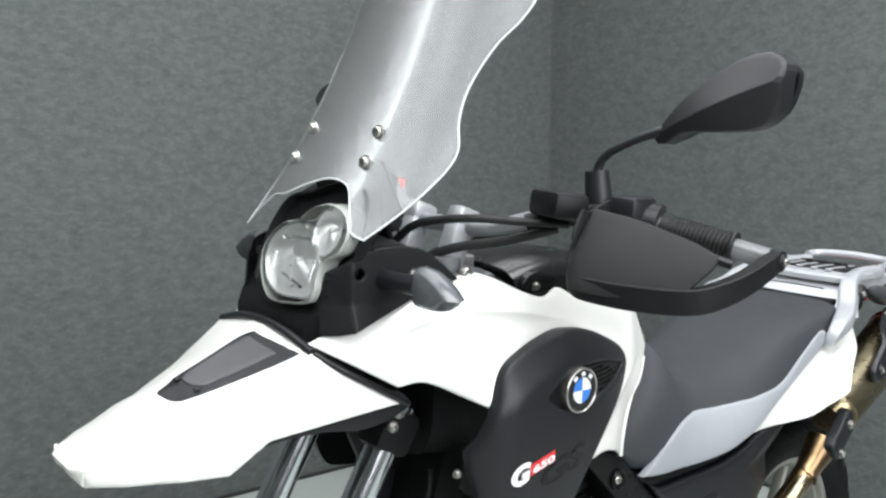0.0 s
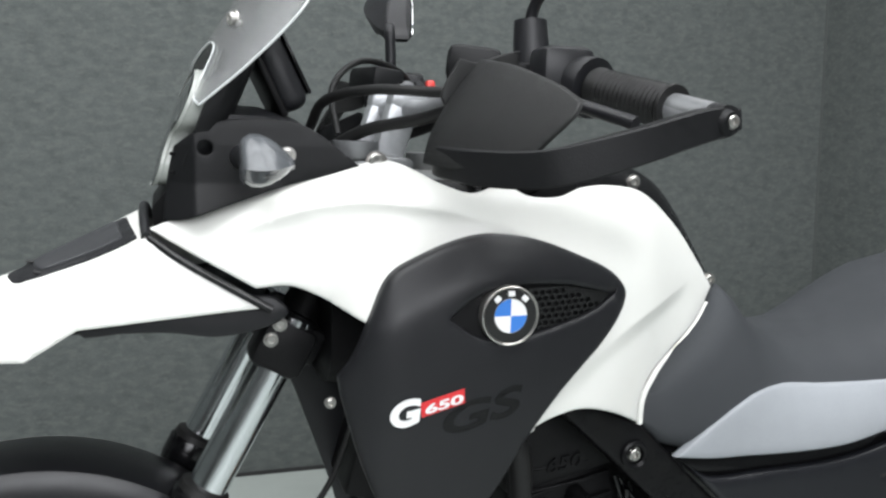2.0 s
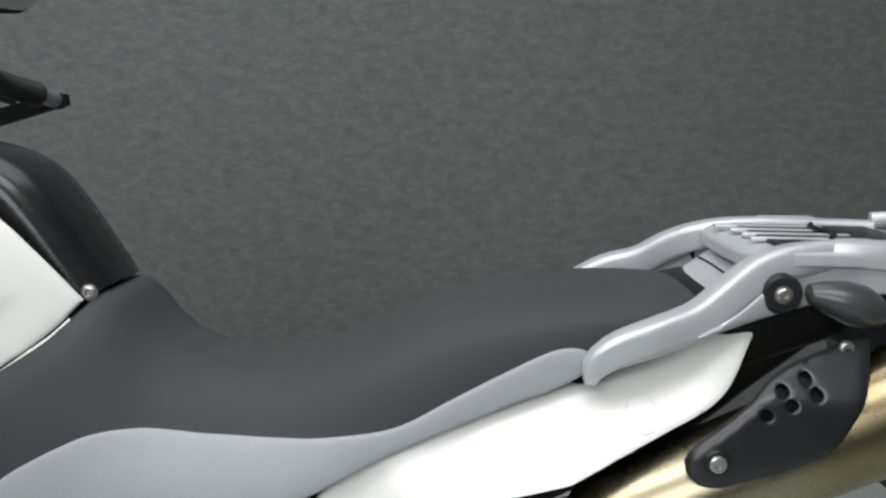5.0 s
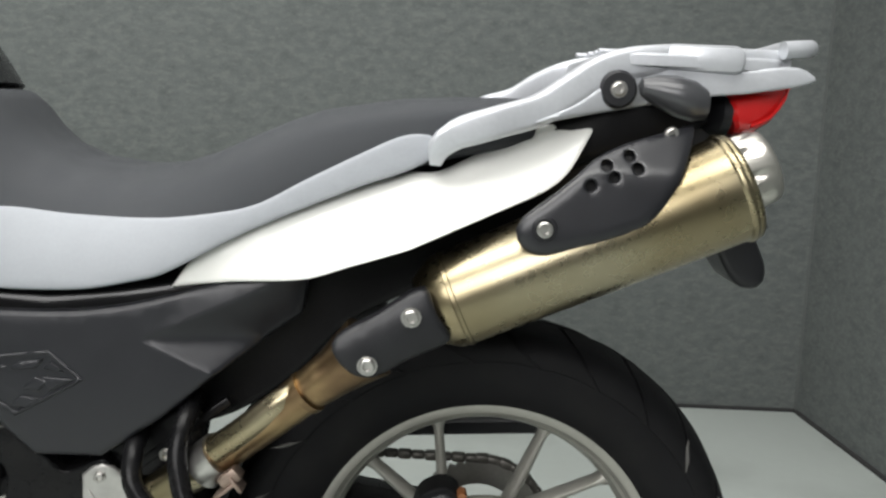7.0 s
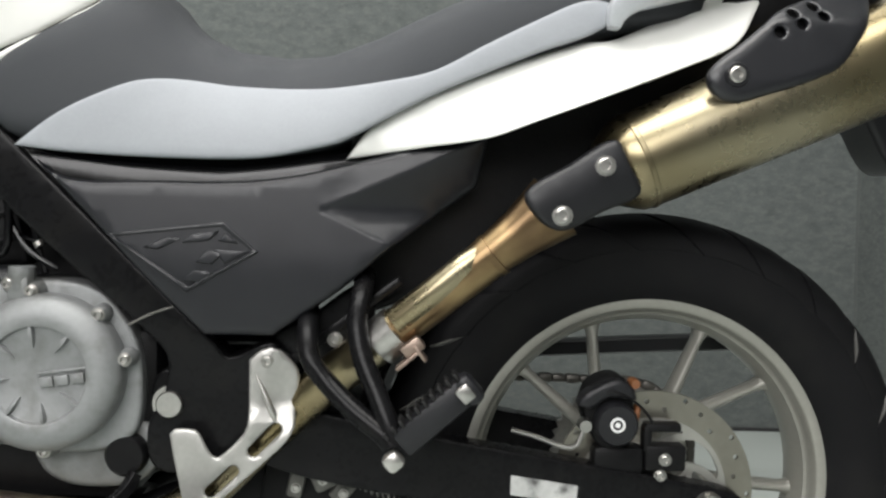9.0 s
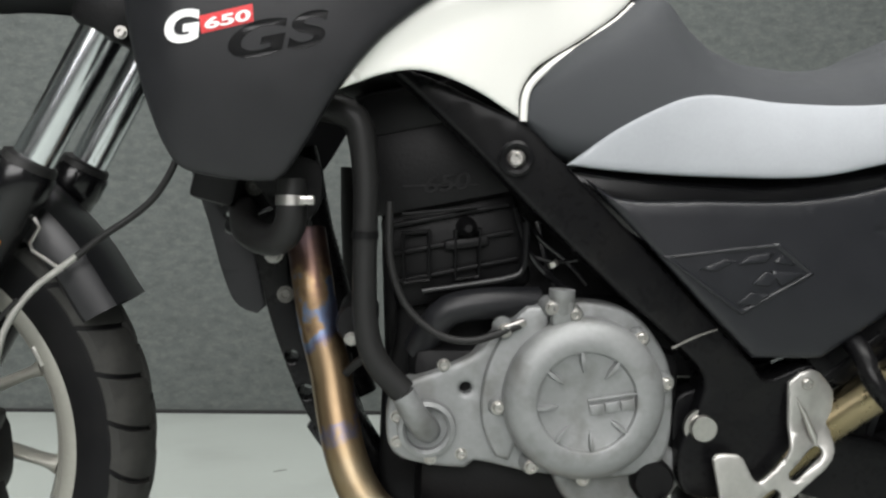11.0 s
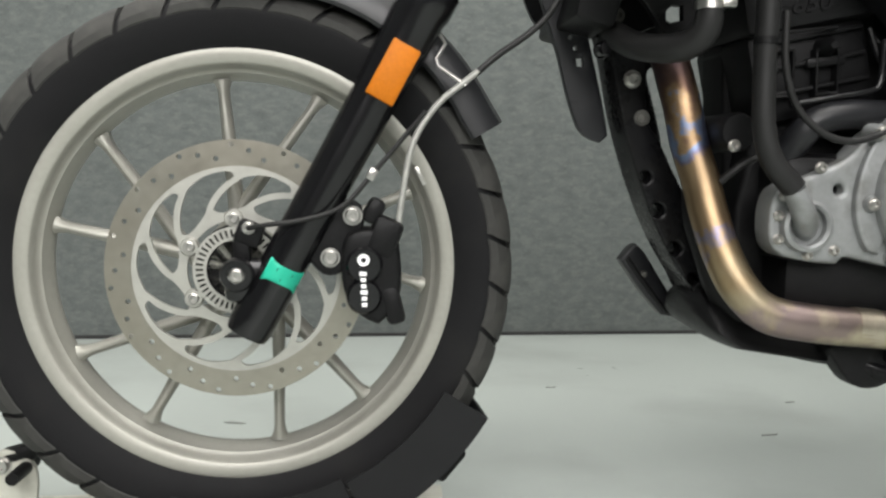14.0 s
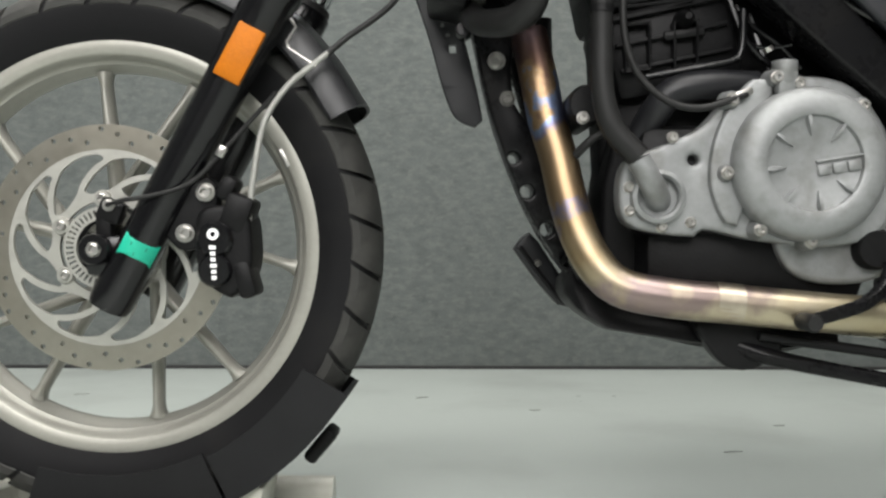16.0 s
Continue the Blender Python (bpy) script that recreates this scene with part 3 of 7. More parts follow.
def tread_blocks(parent, cx, cz, section, count, first, gap, material):
    """Separate shoulder blocks round both sides of a tyre; section holds radius, half width and lean in degrees."""
    for s in (1, -1):
        rings = []
        for k in range(5):
            f = gap / 2 + (360 / count - gap) * k / 4
            soft = 0.0012 if k in (0, 4) else 0.0
            top = [((r - soft) * math.cos(radians(f + d)), s * h, (r - soft) * math.sin(radians(f + d))) for r, h, d in section]
            low = [((r - 0.010) * math.cos(radians(f + d)), s * (h + 0.008), (r - 0.010) * math.sin(radians(f + d))) for r, h, d in section]
            rings.append(top + low[::-1])
        block_one = part("tread_block", loft(rings), material, parent, "", 30)
        for k in range(count):
            ob = block_one
            if k:
                ob = new("tread_block", block_one.data)
                ob.parent = parent
            ob.matrix_basis = pose(cx, 0, cz) @ Matrix.Rotation(-radians(first + 360 * (k + (0.5 if s < 0 else 0)) / count), 4, "Y")


def wheel(name, cx, cz, lip, rim_half, out_r, tyre_half, first, grooves, label):
    rm = part(name, rim(cx, cz, lip, rim_half), WHEEL, bike, label)
    part("tyre", tyre(cx, cz, lip - 0.012, out_r, tyre_half, grooves, 0.9), RUBBER, rm, "worn black tyre with slanted tread blocks", 50)
    part("hub", lathe([(0, -0.05), (0.034, -0.05), (0.036, -0.03), (0.05, -0.02), (0.05, 0.02), (0.036, 0.03), (0.034, 0.05), (0, 0.05)], (cx, 0, cz), 40), WHEEL, rm)
    for k in range(5):
        c = radians(first + 72 * k)
        lo, hi = c - radians(15.3), c + radians(15.3)
        part("spoke", spoke(cx, cz, lo + radians(58), 0.045, lo, lip - 0.036, 0.0085, 0.0058, 0.016, 0.013), WHEEL, rm)
        part("spoke", spoke(cx, cz, hi, 0.040, hi, lip - 0.036, 0.010, 0.0058, 0.016, 0.013), WHEEL, rm)
    return rm


FX, FZ = -0.004, 0.361
front = wheel("front_wheel", FX, FZ, 0.260, 0.040, 0.3285, 0.0532, 8.6, 0, "champagne-silver cast front wheel")
tread_blocks(front, FX, FZ, [(0.300, -0.0545, 3.6), (0.309, -0.0540, 2.6), (0.320, -0.0465, 1.4), (0.328, -0.034, 0.6), (0.332, -0.018, 0.0), (0.334, -0.002, -0.3)], 33, 4.0, 1.3, TREAD)
part("balance_weight", block((0.005, 0.012, 0.024), (FX + 0.2405 * math.cos(radians(27.5)), -0.036, FZ + 0.2405 * math.sin(radians(27.5))), 0.001, (0, -27.5, 0)), BRUSHED, front, "bare lead balance weight")
RX, RZ = 1.503, 0.318
rear = wheel("rear_wheel", RX, RZ, 0.236, 0.048, 0.3255, 0.0695, 52, 0, "champagne-silver cast rear wheel")
tread_blocks(rear, RX, RZ, [(0.290, -0.0710, -5.4), (0.300, -0.0708, -2.8), (0.309, -0.0675, -0.6), (0.317, -0.060, 1.2), (0.323, -0.046, 3.0), (0.328, -0.026, 4.5), (0.331, -0.003, 5.5)], 23, 53.7, 1.3, RUBBER)


def brake_disc(parent, cx, cz, y, r_out, r_mid, r_in, slots, small, phase):
    holes = [circle(cx, cz, r_mid, 64)]
    for k in range(small):
        a = 2 * math.pi * k / small + phase
        rr = r_mid + (r_out - r_mid) * (0.35 if k % 3 == 0 else 0.62 if k % 3 == 1 else 0.82)
        holes.append(circle(cx + rr * math.cos(a), cz + rr * math.sin(a), 0.0031, 8))
    ring = part("brake_disc", slab([tuple(v) for v in circle(cx, cz, r_out, 96)], y, y + 0.005, 0.0, holes, None, False), DISC, parent, "drilled steel brake disc with wear bands")
    cuts = [circle(cx, cz, r_in, 64)]
    for k in range(slots):
        cuts.append(swept_slot(cx, cz, 2 * math.pi * k / slots + phase, r_in + 0.011, r_mid - 0.005, -0.62, 0.0170, 0.0285))
    part("disc_carrier", slab([tuple(v) for v in circle(cx, cz, r_mid + 0.001, 96)], y - 0.0015, y + 0.004, 0.0, cuts, None, False), CARRIER, parent, "swept-spoke disc carrier")
    return ring


brake_disc(front, FX, FZ, -0.058, 0.1505, 0.119, 0.0575, 10, 45, 0.5)
teeth = []
for k in range(44):
    a = 2 * math.pi * k / 44
    w = 0.032
    teeth.append([Vector((FX + r * math.cos(a + s * w), FZ + r * math.sin(a + s * w))) for r, s in ((0.0385, -1), (0.0475, -1), (0.0475, 1), (0.0385, 1))])
part("sensor_ring", slab([tuple(v) for v in circle(FX, FZ, 0.0505, 64)], -0.066, -0.063, 0.0, [circle(FX, FZ, 0.035, 48)] + teeth, None, False), CARRIER, front, "slotted wheel-speed ring")
for k in range(6):
    a = radians(94 + 60 * k)
    bx, bz = FX + 0.060 * math.cos(a), FZ + 0.060 * math.sin(a)
    part("disc_lug", lathe([(0, -0.0645), (0.0095, -0.0645), (0.011, -0.062), (0.011, -0.056), (0, -0.056)], (bx, 0, bz), 16), CARRIER, front)
    bolt(front, bx, -0.064, bz, 0.0065, 0.004)
part("hub_shroud", lathe([(0, -0.05), (0.048, -0.05), (0.052, -0.035), (0, -0.035)], (FX, 0, FZ), 40), DARK, front)

# front fork
FORK_Y = 0.088
AX = Vector((0.5315, 0, 1.0)).normalized()


def fork_at(z, y=0.0):
    return Vector((0.016 + 0.5315 * (z - 0.305), y, z))


for side in (-1, 1):
    y = side * FORK_Y
    leg = part("fork_leg", tube([fork_at(z, y) for z in (0.290, 0.296, 0.31, 0.45, 0.575, 0.60, 0.655, 0.66, 0.683, 0.690)], [0.0235, 0.0256, 0.0265, 0.0265, 0.0275, 0.030, 0.0315, 0.0335, 0.0335, 0.029], 28, straight=True), GLOSS, bike, "gloss black fork slider")
    part("stanchion", tube([fork_at(z, y) + Vector((0.002, 0, 0)) for z in (0.68, 0.885)], 0.0228, 28, straight=True), CHROME, leg, "chromed fork tube")
    part("wiper", tube([fork_at(z, y) for z in (0.686, 0.694, 0.698)], [0.031, 0.029, 0.0215], 28, straight=True), HOSE, leg)
    part("axle_lug", joined(block((0.055, 0.03, 0.05), (0.012, y, 0.352), 0.01), lathe([(0, -0.025), (0.017, -0.025), (0.019, -0.022), (0.019, 0.03), (0, 0.03)], (0.0, y, 0.36), 24)), GLOSS, leg)
    bolt(leg, 0.0, y - 0.025 if side < 0 else y + 0.02, 0.36, 0.0075, 0.004, STEEL, "axle_end")
    c = fork_at(0.855, y)
    part("lower_clamp", joined(block((0.062, 0.056, 0.062), c, 0.012, (0, 28, 0)), block((0.06, 0.09, 0.045), (c.x + 0.02, y * 0.45, c.z), 0.01, (0, 28, 0))), DARK, bike)
for x, z in ((0.303, 0.885), (0.293, 0.868)):
    bolt(bike, x, -0.119, z, 0.0065, 0.004)
turn = math.degrees(math.atan2(AX.x, AX.z))
c = fork_at(0.586)
part("reflector", block((0.034, 0.007, 0.068), (c.x + 0.006, -FORK_Y - 0.0275, c.z), 0.002, (0, turn, 0)), ORANGE, bike, "orange rectangular side reflector")
c = fork_at(0.362)


def round_fork(u, v):
    a = u / 0.0268
    return fork_at(0.349 + v, -FORK_Y) + Vector((AX.z * math.sin(a) * 0.0268, -math.cos(a) * 0.0268, -AX.x * math.sin(a) * 0.0268))


sticker = part("sticker", panel([(-0.017, 0.0), (0.031, 0.0), (0.031, 0.025), (-0.017, 0.025)], round_fork, (0, 1, 0), 0.0004, 0, 0.005, (), False, 0.004), GREEN, bike, "green tamper sticker on the fork leg")
for u, v, w in ((-0.004, 0.015, 0.020), (0.004, 0.006, 0.024)):
    part("print_bar", panel([(u, v), (u + w, v), (u + w, v + 0.0035), (u, v + 0.0035)], lambda a, b: Vector(round_fork(a, b)) + Vector((0, -0.0004, 0)), (0, 1, 0), 0.0003, 0, 0.004, (), False), INK_GREEN, sticker)

# front brake caliper
cal = part("brake_caliper", slab([(0.122, 0.405), (0.150, 0.412), (0.176, 0.405), (0.183, 0.372), (0.182, 0.338), (0.168, 0.312), (0.158, 0.303), (0.146, 0.308), (0.128, 0.322), (0.118, 0.345), (0.116, 0.378)], -0.108, -0.045, 0.008), DARK, bike, "black front brake caliper")
for size, at, tilt in (((0.034, 0.05, 0.045), (0.164, -0.085, 0.402), 20), ((0.022, 0.05, 0.045), (0.174, -0.085, 0.325), -15), ((0.05, 0.02, 0.028), (0.098, -0.082, 0.41), -20), ((0.02, 0.04, 0.03), (0.152, -0.085, 0.432), 30)):
    part("caliper_lug", block(size, at, 0.007, (0, tilt, 0)), DARK, cal)
for cz, r in ((0.372, 0.021), (0.336, 0.020)):
    part("piston_housing", lathe([(0, -0.116), (r * 0.85, -0.116), (r, -0.112), (r, -0.10), (0, -0.10)], (0.141, 0, cz), 28), GLOSS, cal)
part("round_mark", lathe([(0.003, -0.1168), (0.0068, -0.1168), (0.0068, -0.115), (0.003, -0.115)], (0.140, 0, 0.378), 24, closed=True), PRINT, cal, "white print on the caliper")
for k in range(6):
    part("print_bar", block((0.0058 if k % 3 else 0.0078, 0.0016, 0.0046), (0.1395 + 0.0004 * k, -0.1162, 0.3625 - 0.0070 * k), 0.0005, (0, 2, 0)), PRINT, cal)
bolt(cal, 0.128, -0.104, 0.427, 0.009, 0.006)
bolt(cal, 0.103, -0.100, 0.379, 0.009, 0.006)
part("caliper_bracket", slab([(0.070, 0.40), (0.128, 0.445), (0.142, 0.425), (0.120, 0.365), (0.095, 0.36)], -0.098, -0.075, 0.004), DARK, cal)
part("banjo", joined(lathe([(0, -0.104), (0.006, -0.104), (0.0075, -0.10), (0.0075, -0.086), (0, -0.086)], (0.172, 0, 0.360), 16), tube([(0.172, -0.095, 0.36), (0.155, -0.10, 0.360)], 0.0045, 10, straight=True)), STEEL, cal)
part("brake_hose", tube([(0.173, -0.097, 0.362), (0.178, -0.098, 0.40), (0.184, -0.098, 0.45), (0.196, -0.096, 0.51), (0.222, -0.092, 0.552), (0.251, -0.090, 0.577), (0.270, -0.089, 0.592)], 0.0038, 10), BRAID, bike, "grey braided brake hose")
part("hose_upper", tube([(0.268, -0.089, 0.590), (0.295, -0.086, 0.613), (0.325, -0.084, 0.634), (0.350, -0.083, 0.657), (0.369, -0.083, 0.688), (0.380, -0.083, 0.719), (0.389, -0.083, 0.745), (0.393, -0.080, 0.775)], 0.0038, 10), HOSE, bike, "black upper brake hose")
part("hose_guide", tube([(0.226, -0.09, 0.632), (0.232, -0.09, 0.622), (0.222, -0.09, 0.605), (0.224, -0.09, 0.597), (0.256, -0.091, 0.576)], 0.0022, 8, straight=True), STEEL, bike)
part("sensor_cable", tube([(0.012, -0.10, 0.412), (0.035, -0.115, 0.417), (0.07, -0.119, 0.422), (0.115, -0.117, 0.437), (0.148, -0.108, 0.472), (0.18, -0.10, 0.51), (0.21, -0.095, 0.545)], 0.0028, 8), HOSE, bike)
part("sensor", joined(block((0.03, 0.02, 0.028), (0.012, -0.085, 0.405), 0.005, (0, 20, 0)), block((0.02, 0.02, 0.045), (0.004, -0.083, 0.385), 0.005)), DARK, bike)
bolt(bike, 0.012, -0.097, 0.412, 0.006, 0.004)
part("cable_clip", block((0.010, 0.008, 0.014), (0.149, -0.110, 0.474), 0.002, (0, 30, 0)), STEEL, bike)

# front mudguard
rings = []
for k in range(30):
    f = k / 29
    a = radians(104.0 - 74.4 * f)
    r_top = 0.3535 + 0.0185 * math.sin(math.pi * min(1, f * 1.05)) + 0.009 * f * f
    grow = min(1.0, f / 0.16)
    grow = grow * (2 - grow)
    w = 0.026 + 0.040 * grow
    drop = 0.004 + 0.042 * grow
    sec = [(r_top - drop, -w), (r_top - drop * 0.55, -w * 1.0), (r_top - 0.010 * grow, -w * 0.86), (r_top - 0.002, -w * 0.5), (r_top, 0)]
    sec = sec + [(r, -h) for r, h in reversed(sec[:-1])]
    sec = sec + [(r - 0.004, h * 0.95) for r, h in reversed(sec)]
    rings.append([(FX + r * math.cos(a), h, FZ + r * math.sin(a)) for r, h in sec])
part("front_mudguard", loft(rings), FENDER, bike, "satin black front mudguard")
both("mudguard_mount", block((0.03, 0.012, 0.07), (0.168, -0.069, 0.615), 0.004, (0, 28, 0)), DARK)


# body surfaces
def half_width(x):
    return glide(x, [(0.1, 0.125), (0.2, 0.143), (0.3, 0.165), (0.4, 0.198), (0.5, 0.226), (0.58, 0.226), (0.66, 0.203), (0.73, 0.168), (0.80, 0.128), (0.90, 0.078)])


# crest along the tank side and fold towards the seat
SHOULDER = [(0.24, 0.983), (0.251, 0.988), (0.286, 1.001), (0.32, 1.012), (0.356, 1.020), (0.391, 1.023), (0.425, 1.021), (0.459, 1.017), (0.51, 1.006), (0.56, 0.993), (0.596, 0.981), (0.64, 0.964)]
FOLD = [(0.57, 0.801), (0.59, 0.814), (0.629, 0.837), (0.684, 0.866), (0.74, 0.889), (0.80, 0.909), (0.84, 0.922)]


def white_y(x, z):
    zt = glide(x, [(0.15, 0.99), (0.25, 1.03), (0.45, 1.066), (0.72, 1.046), (0.80, 1.0), (0.88, 0.92)]) + 0.012
    k = max(0.0, min(1.0, (z - (zt - 0.14)) / 0.14))
    below = glide(x, SHOULDER) - z
    fade = max(0.0, min(1.0, (x - 0.22) / 0.10)) * max(0.0, min(1.0, (0.585 - x) / 0.12))
    dent = fade * 0.0165 * (1 - math.exp(-below / 0.015)) * math.exp(-((below / 0.085) ** 2)) if below > 0 else 0.0
    under = glide(x, FOLD) - z
    if x > 0.57 and under > 0:
        dent += 0.52 * min(under, 0.020) * max(0.0, min(1.0, (0.83 - x) / 0.06))
    b = half_width(x)
    return -(0.075 + (b - 0.075) * math.sqrt(max(0, 1 - k * k))), dent


BROW = [(0.35, 0.880), (0.393, 0.904), (0.42, 0.919), (0.45, 0.935), (0.476, 0.947), (0.505, 0.955), (0.544, 0.958), (0.589, 0.955), (0.638, 0.946), (0.70, 0.928)]


def shroud_y(x, z):
    """The shroud's face: a flat side, an upper facet that leans in above the brow line and a front facet that wraps round."""
    over = z - glide(x, BROW)
    lean = 0.42 * (math.sqrt(over * over + 0.00004) + over) / 2
    return -0.240 + 1.05 * max(0, x - 0.47) ** 2 + 0.6 * (z - 0.86) ** 2 + 9 * max(0, 0.415 - x) ** 2 + lean



shroud = [(0.379, 0.906, 1), (0.402, 0.951), (0.435, 0.971), (0.48, 0.988), (0.514, 0.993), (0.568, 0.986), (0.625, 0.966), (0.672, 0.944), (0.692, 0.921), (0.686, 0.900), (0.658, 0.869), (0.622, 0.84), (0.59, 0.811), (0.555, 0.768), (0.527, 0.720), (0.503, 0.684), (0.49, 0.678), (0.437, 0.681), (0.405, 0.692), (0.378, 0.745), (0.356, 0.82), (0.352, 0.845, 1), (0.363, 0.864)]
shroud_edge = curve(shroud, True, 0.015)


def fairing_y(x, z):
    """The white fairing, which runs flush up to the black shroud and just under its edge."""
    p = np.array([[x, z]])
    g = float(gap_to(p, shroud_edge)[0])
    side, dent = white_y(x, z)
    if inside(p, shroud_edge)[0]:
        return shroud_y(x, z) + 0.011 + g * 0.55 + 0.55 * dent
    f = math.exp(-((g / 0.042) ** 2))
    return (1 - f) * side + f * (shroud_y(x, z) + 0.011) + (1 - 0.45 * f) * dent


side_white = [(0.168, 0.991, 1), (0.198, 1.003), (0.25, 1.021), (0.308, 1.041), (0.356, 1.054), (0.417, 1.066), (0.435, 1.062), (0.47, 1.043), (0.502, 1.034), (0.541, 1.043), (0.567, 1.031), (0.605, 1.029), (0.644, 1.038), (0.695, 1.039), (0.746, 1.029), (0.798, 0.992), (0.837, 0.950), (0.877, 0.901, 1),
              (0.845, 0.867), (0.801, 0.834), (0.752, 0.801), (0.735, 0.774), (0.734, 0.749, 1), (0.684, 0.774), (0.634, 0.788), (0.596, 0.783), (0.554, 0.766, 1), (0.583, 0.812), (0.612, 0.842), (0.643, 0.877), (0.657, 0.900), (0.658, 0.912), (0.645, 0.923), (0.605, 0.936), (0.56, 0.951), (0.514, 0.956), (0.486, 0.951), (0.452, 0.938), (0.428, 0.920), (0.410, 0.893, 1), (0.385, 0.900), (0.334, 0.926), (0.306, 0.935), (0.274, 0.932, 1)]
both("side_fairing", panel(side_white, lambda u, v: (u, fairing_y(u, v), v), (0, 1, 0), 0.005, 0.004, 0.010, (), True, 0.006, (SHOULDER, FOLD)), WHITE, "gloss white tank-side fairing")
eye_cut = [Vector(p) for p in curve([(0.462, 0.910, 1), (0.488, 0.929), (0.528, 0.940), (0.600, 0.937), (0.672, 0.920, 1), (0.640, 0.905), (0.576, 0.891), (0.522, 0.883), (0.488, 0.891)], True, 0.01)]
blk = both("radiator_shroud", panel(shroud, lambda u, v: (u, shroud_y(u, v), v), (0, 1, 0), 0.014, 0.006, 0.012, [eye_cut], True, 0.006), BLACK, "satin black radiator shroud")
part("shroud_recess", panel([(0.456, 0.906), (0.486, 0.931), (0.528, 0.942), (0.60, 0.939), (0.676, 0.921), (0.63, 0.899), (0.52, 0.879)], lambda u, v: (u, shroud_y(u, v) + 0.0098, v), (0, 1, 0), 0.003, 0, 0.01), DARK, blk)
net = []
for i in range(12):
    for j in range(7):
        cx, cz = 0.560 + i * 0.0090 + (0.0045 if j % 2 else 0), 0.891 + j * 0.0066
        if cz < 0.885 + 0.42 * (0.685 - cx) * 0.9 + 0.014 and cz > 0.882 + 0.3 * (cx - 0.56) * 0.9:
            net.append([Vector((cx + 0.0041 * math.cos(q), cz + 0.0028 * math.sin(q))) for q in [math.pi * k / 3 for k in range(6)]])
part("intake_mesh", panel([(0.553, 0.936, 1), (0.60, 0.935), (0.668, 0.921, 1), (0.64, 0.906), (0.558, 0.889, 1)], lambda u, v: (u, shroud_y(u, v) + 0.006, v), (0, 1, 0), 0.003, 0, 0.03, net), GRAINED, blk, "honeycomb intake mesh")
EM = (0.526, 0.911)
ey = shroud_y(*EM) - 0.003
both("fairing_lip", tube([(x + 0.0045, fairing_y(x, z) + 0.005, z - 0.0045) for x, z in ((0.862, 0.884), (0.845, 0.867), (0.822, 0.850), (0.801, 0.834), (0.775, 0.818), (0.754, 0.801), (0.741, 0.787), (0.736, 0.774), (0.735, 0.760), (0.735, 0.750))], 0.0042, 10), WHITE, "white lip between the fairing and the seat")
emblem = part("round_emblem", lathe([(0, ey), (0.0285, ey), (0.0305, ey - 0.002), (0.0318, ey - 0.001), (0.032, ey + 0.012), (0, ey + 0.012)], (EM[0], 0, EM[1]), 64), BRUSHED, blk, "round enamel emblem with blue and white quarters")
part("emblem_ring", lathe([(0.0188, ey - 0.0012), (0.0285, ey - 0.0012), (0.0285, ey + 0.001), (0.0188, ey + 0.001)], (EM[0], 0, EM[1]), 48, closed=True), INK, emblem)
for q in range(4):
    fan = [(EM[0], EM[1])] + [(EM[0] + 0.018 * math.cos(a), EM[1] + 0.018 * math.sin(a)) for a in [math.pi / 2 * q + math.pi / 2 * k / 8 for k in range(9)]]
    part("emblem_quarter", slab(fan, ey - 0.0012, ey + 0.001, 0, (), None, False), BLUE if q % 2 else PRINT, emblem)
for a in (130, 90, 50):
    part("emblem_mark", block((0.0075, 0.002, 0.006), (EM[0] + 0.0237 * math.cos(radians(a)), ey - 0.0013, EM[1] + 0.0237 * math.sin(radians(a))), 0.0008, (0, 90 - a, 0)), PRINT, emblem)


def on_shroud(u0, v0, tilt, lift):
    c, s = math.cos(radians(tilt)), math.sin(radians(tilt))
    return lambda u, v: (u0 + u * c - v * s, shroud_y(u0 + u * c - v * s, v0 + u * s + v * c) - lift, v0 + u * s + v * c)


part("model_letter", letters("G", 0.036, on_shroud(0.3975, 0.7985, 11, 0.0005), 0.001, 1.22, 0.22, 0.05), PRINT, blk, "white letter on the shroud")
part("number_strip", panel([(0.0, 0.0), (0.048, 0.0), (0.051, 0.0155), (0.002, 0.0155)], on_shroud(0.4315, 0.8085, 15, 0.0008), (0, 1, 0), 0.001, 0, 0.006, (), False, 0.004), REDPRINT, blk, "red strip behind the number")
part("model_number", letters("650", 0.0128, on_shroud(0.4345, 0.8122, 14, 0.0016), 0.0008, 2.2, 0.1, 0.03), PRINT, blk, "white number on a red strip")
part("embossed_letters", letters("GS", 0.042, on_shroud(0.450, 0.784, 13, -0.0002), 0.0009, 1.85, 0.25, 0.025), EMBOSS, blk, "raised black letters")
bolt(blk, 0.346, -0.190, 0.815, 0.005, 0.004)

# beak


def beak_y(x, z):
    w = lerp(x, [(-0.092, 0.048), (-0.083, 0.053), (-0.05, 0.091), (0.0, 0.125), (0.05, 0.142), (0.12, 0.145), (0.29, 0.153)])
    zb = lerp(x, [(-0.09, 0.850), (-0.05, 0.855), (0.0, 0.857), (0.05, 0.862), (0.1, 0.890), (0.29, 0.909)])
    return -(w - max(0, z - zb) * 0.30)


beak_side = [(-0.083, 0.868, 1), (-0.06, 0.866, 1), (-0.03, 0.868, 1), (0.03, 0.880, 1), (0.10, 0.922, 1), (0.164, 0.984, 1), (0.22, 0.951), (0.288, 0.911, 1), (0.20, 0.903), (0.098, 0.893, 1), (0.048, 0.862, 1), (-0.01, 0.859), (-0.05, 0.855), (-0.081, 0.849, 1)]
both("beak_side", panel(beak_side, lambda u, v: (u, beak_y(u, v), v), (0, 1, 0), 0.005, 0.005, 0.014), WHITE, "gloss white beak")


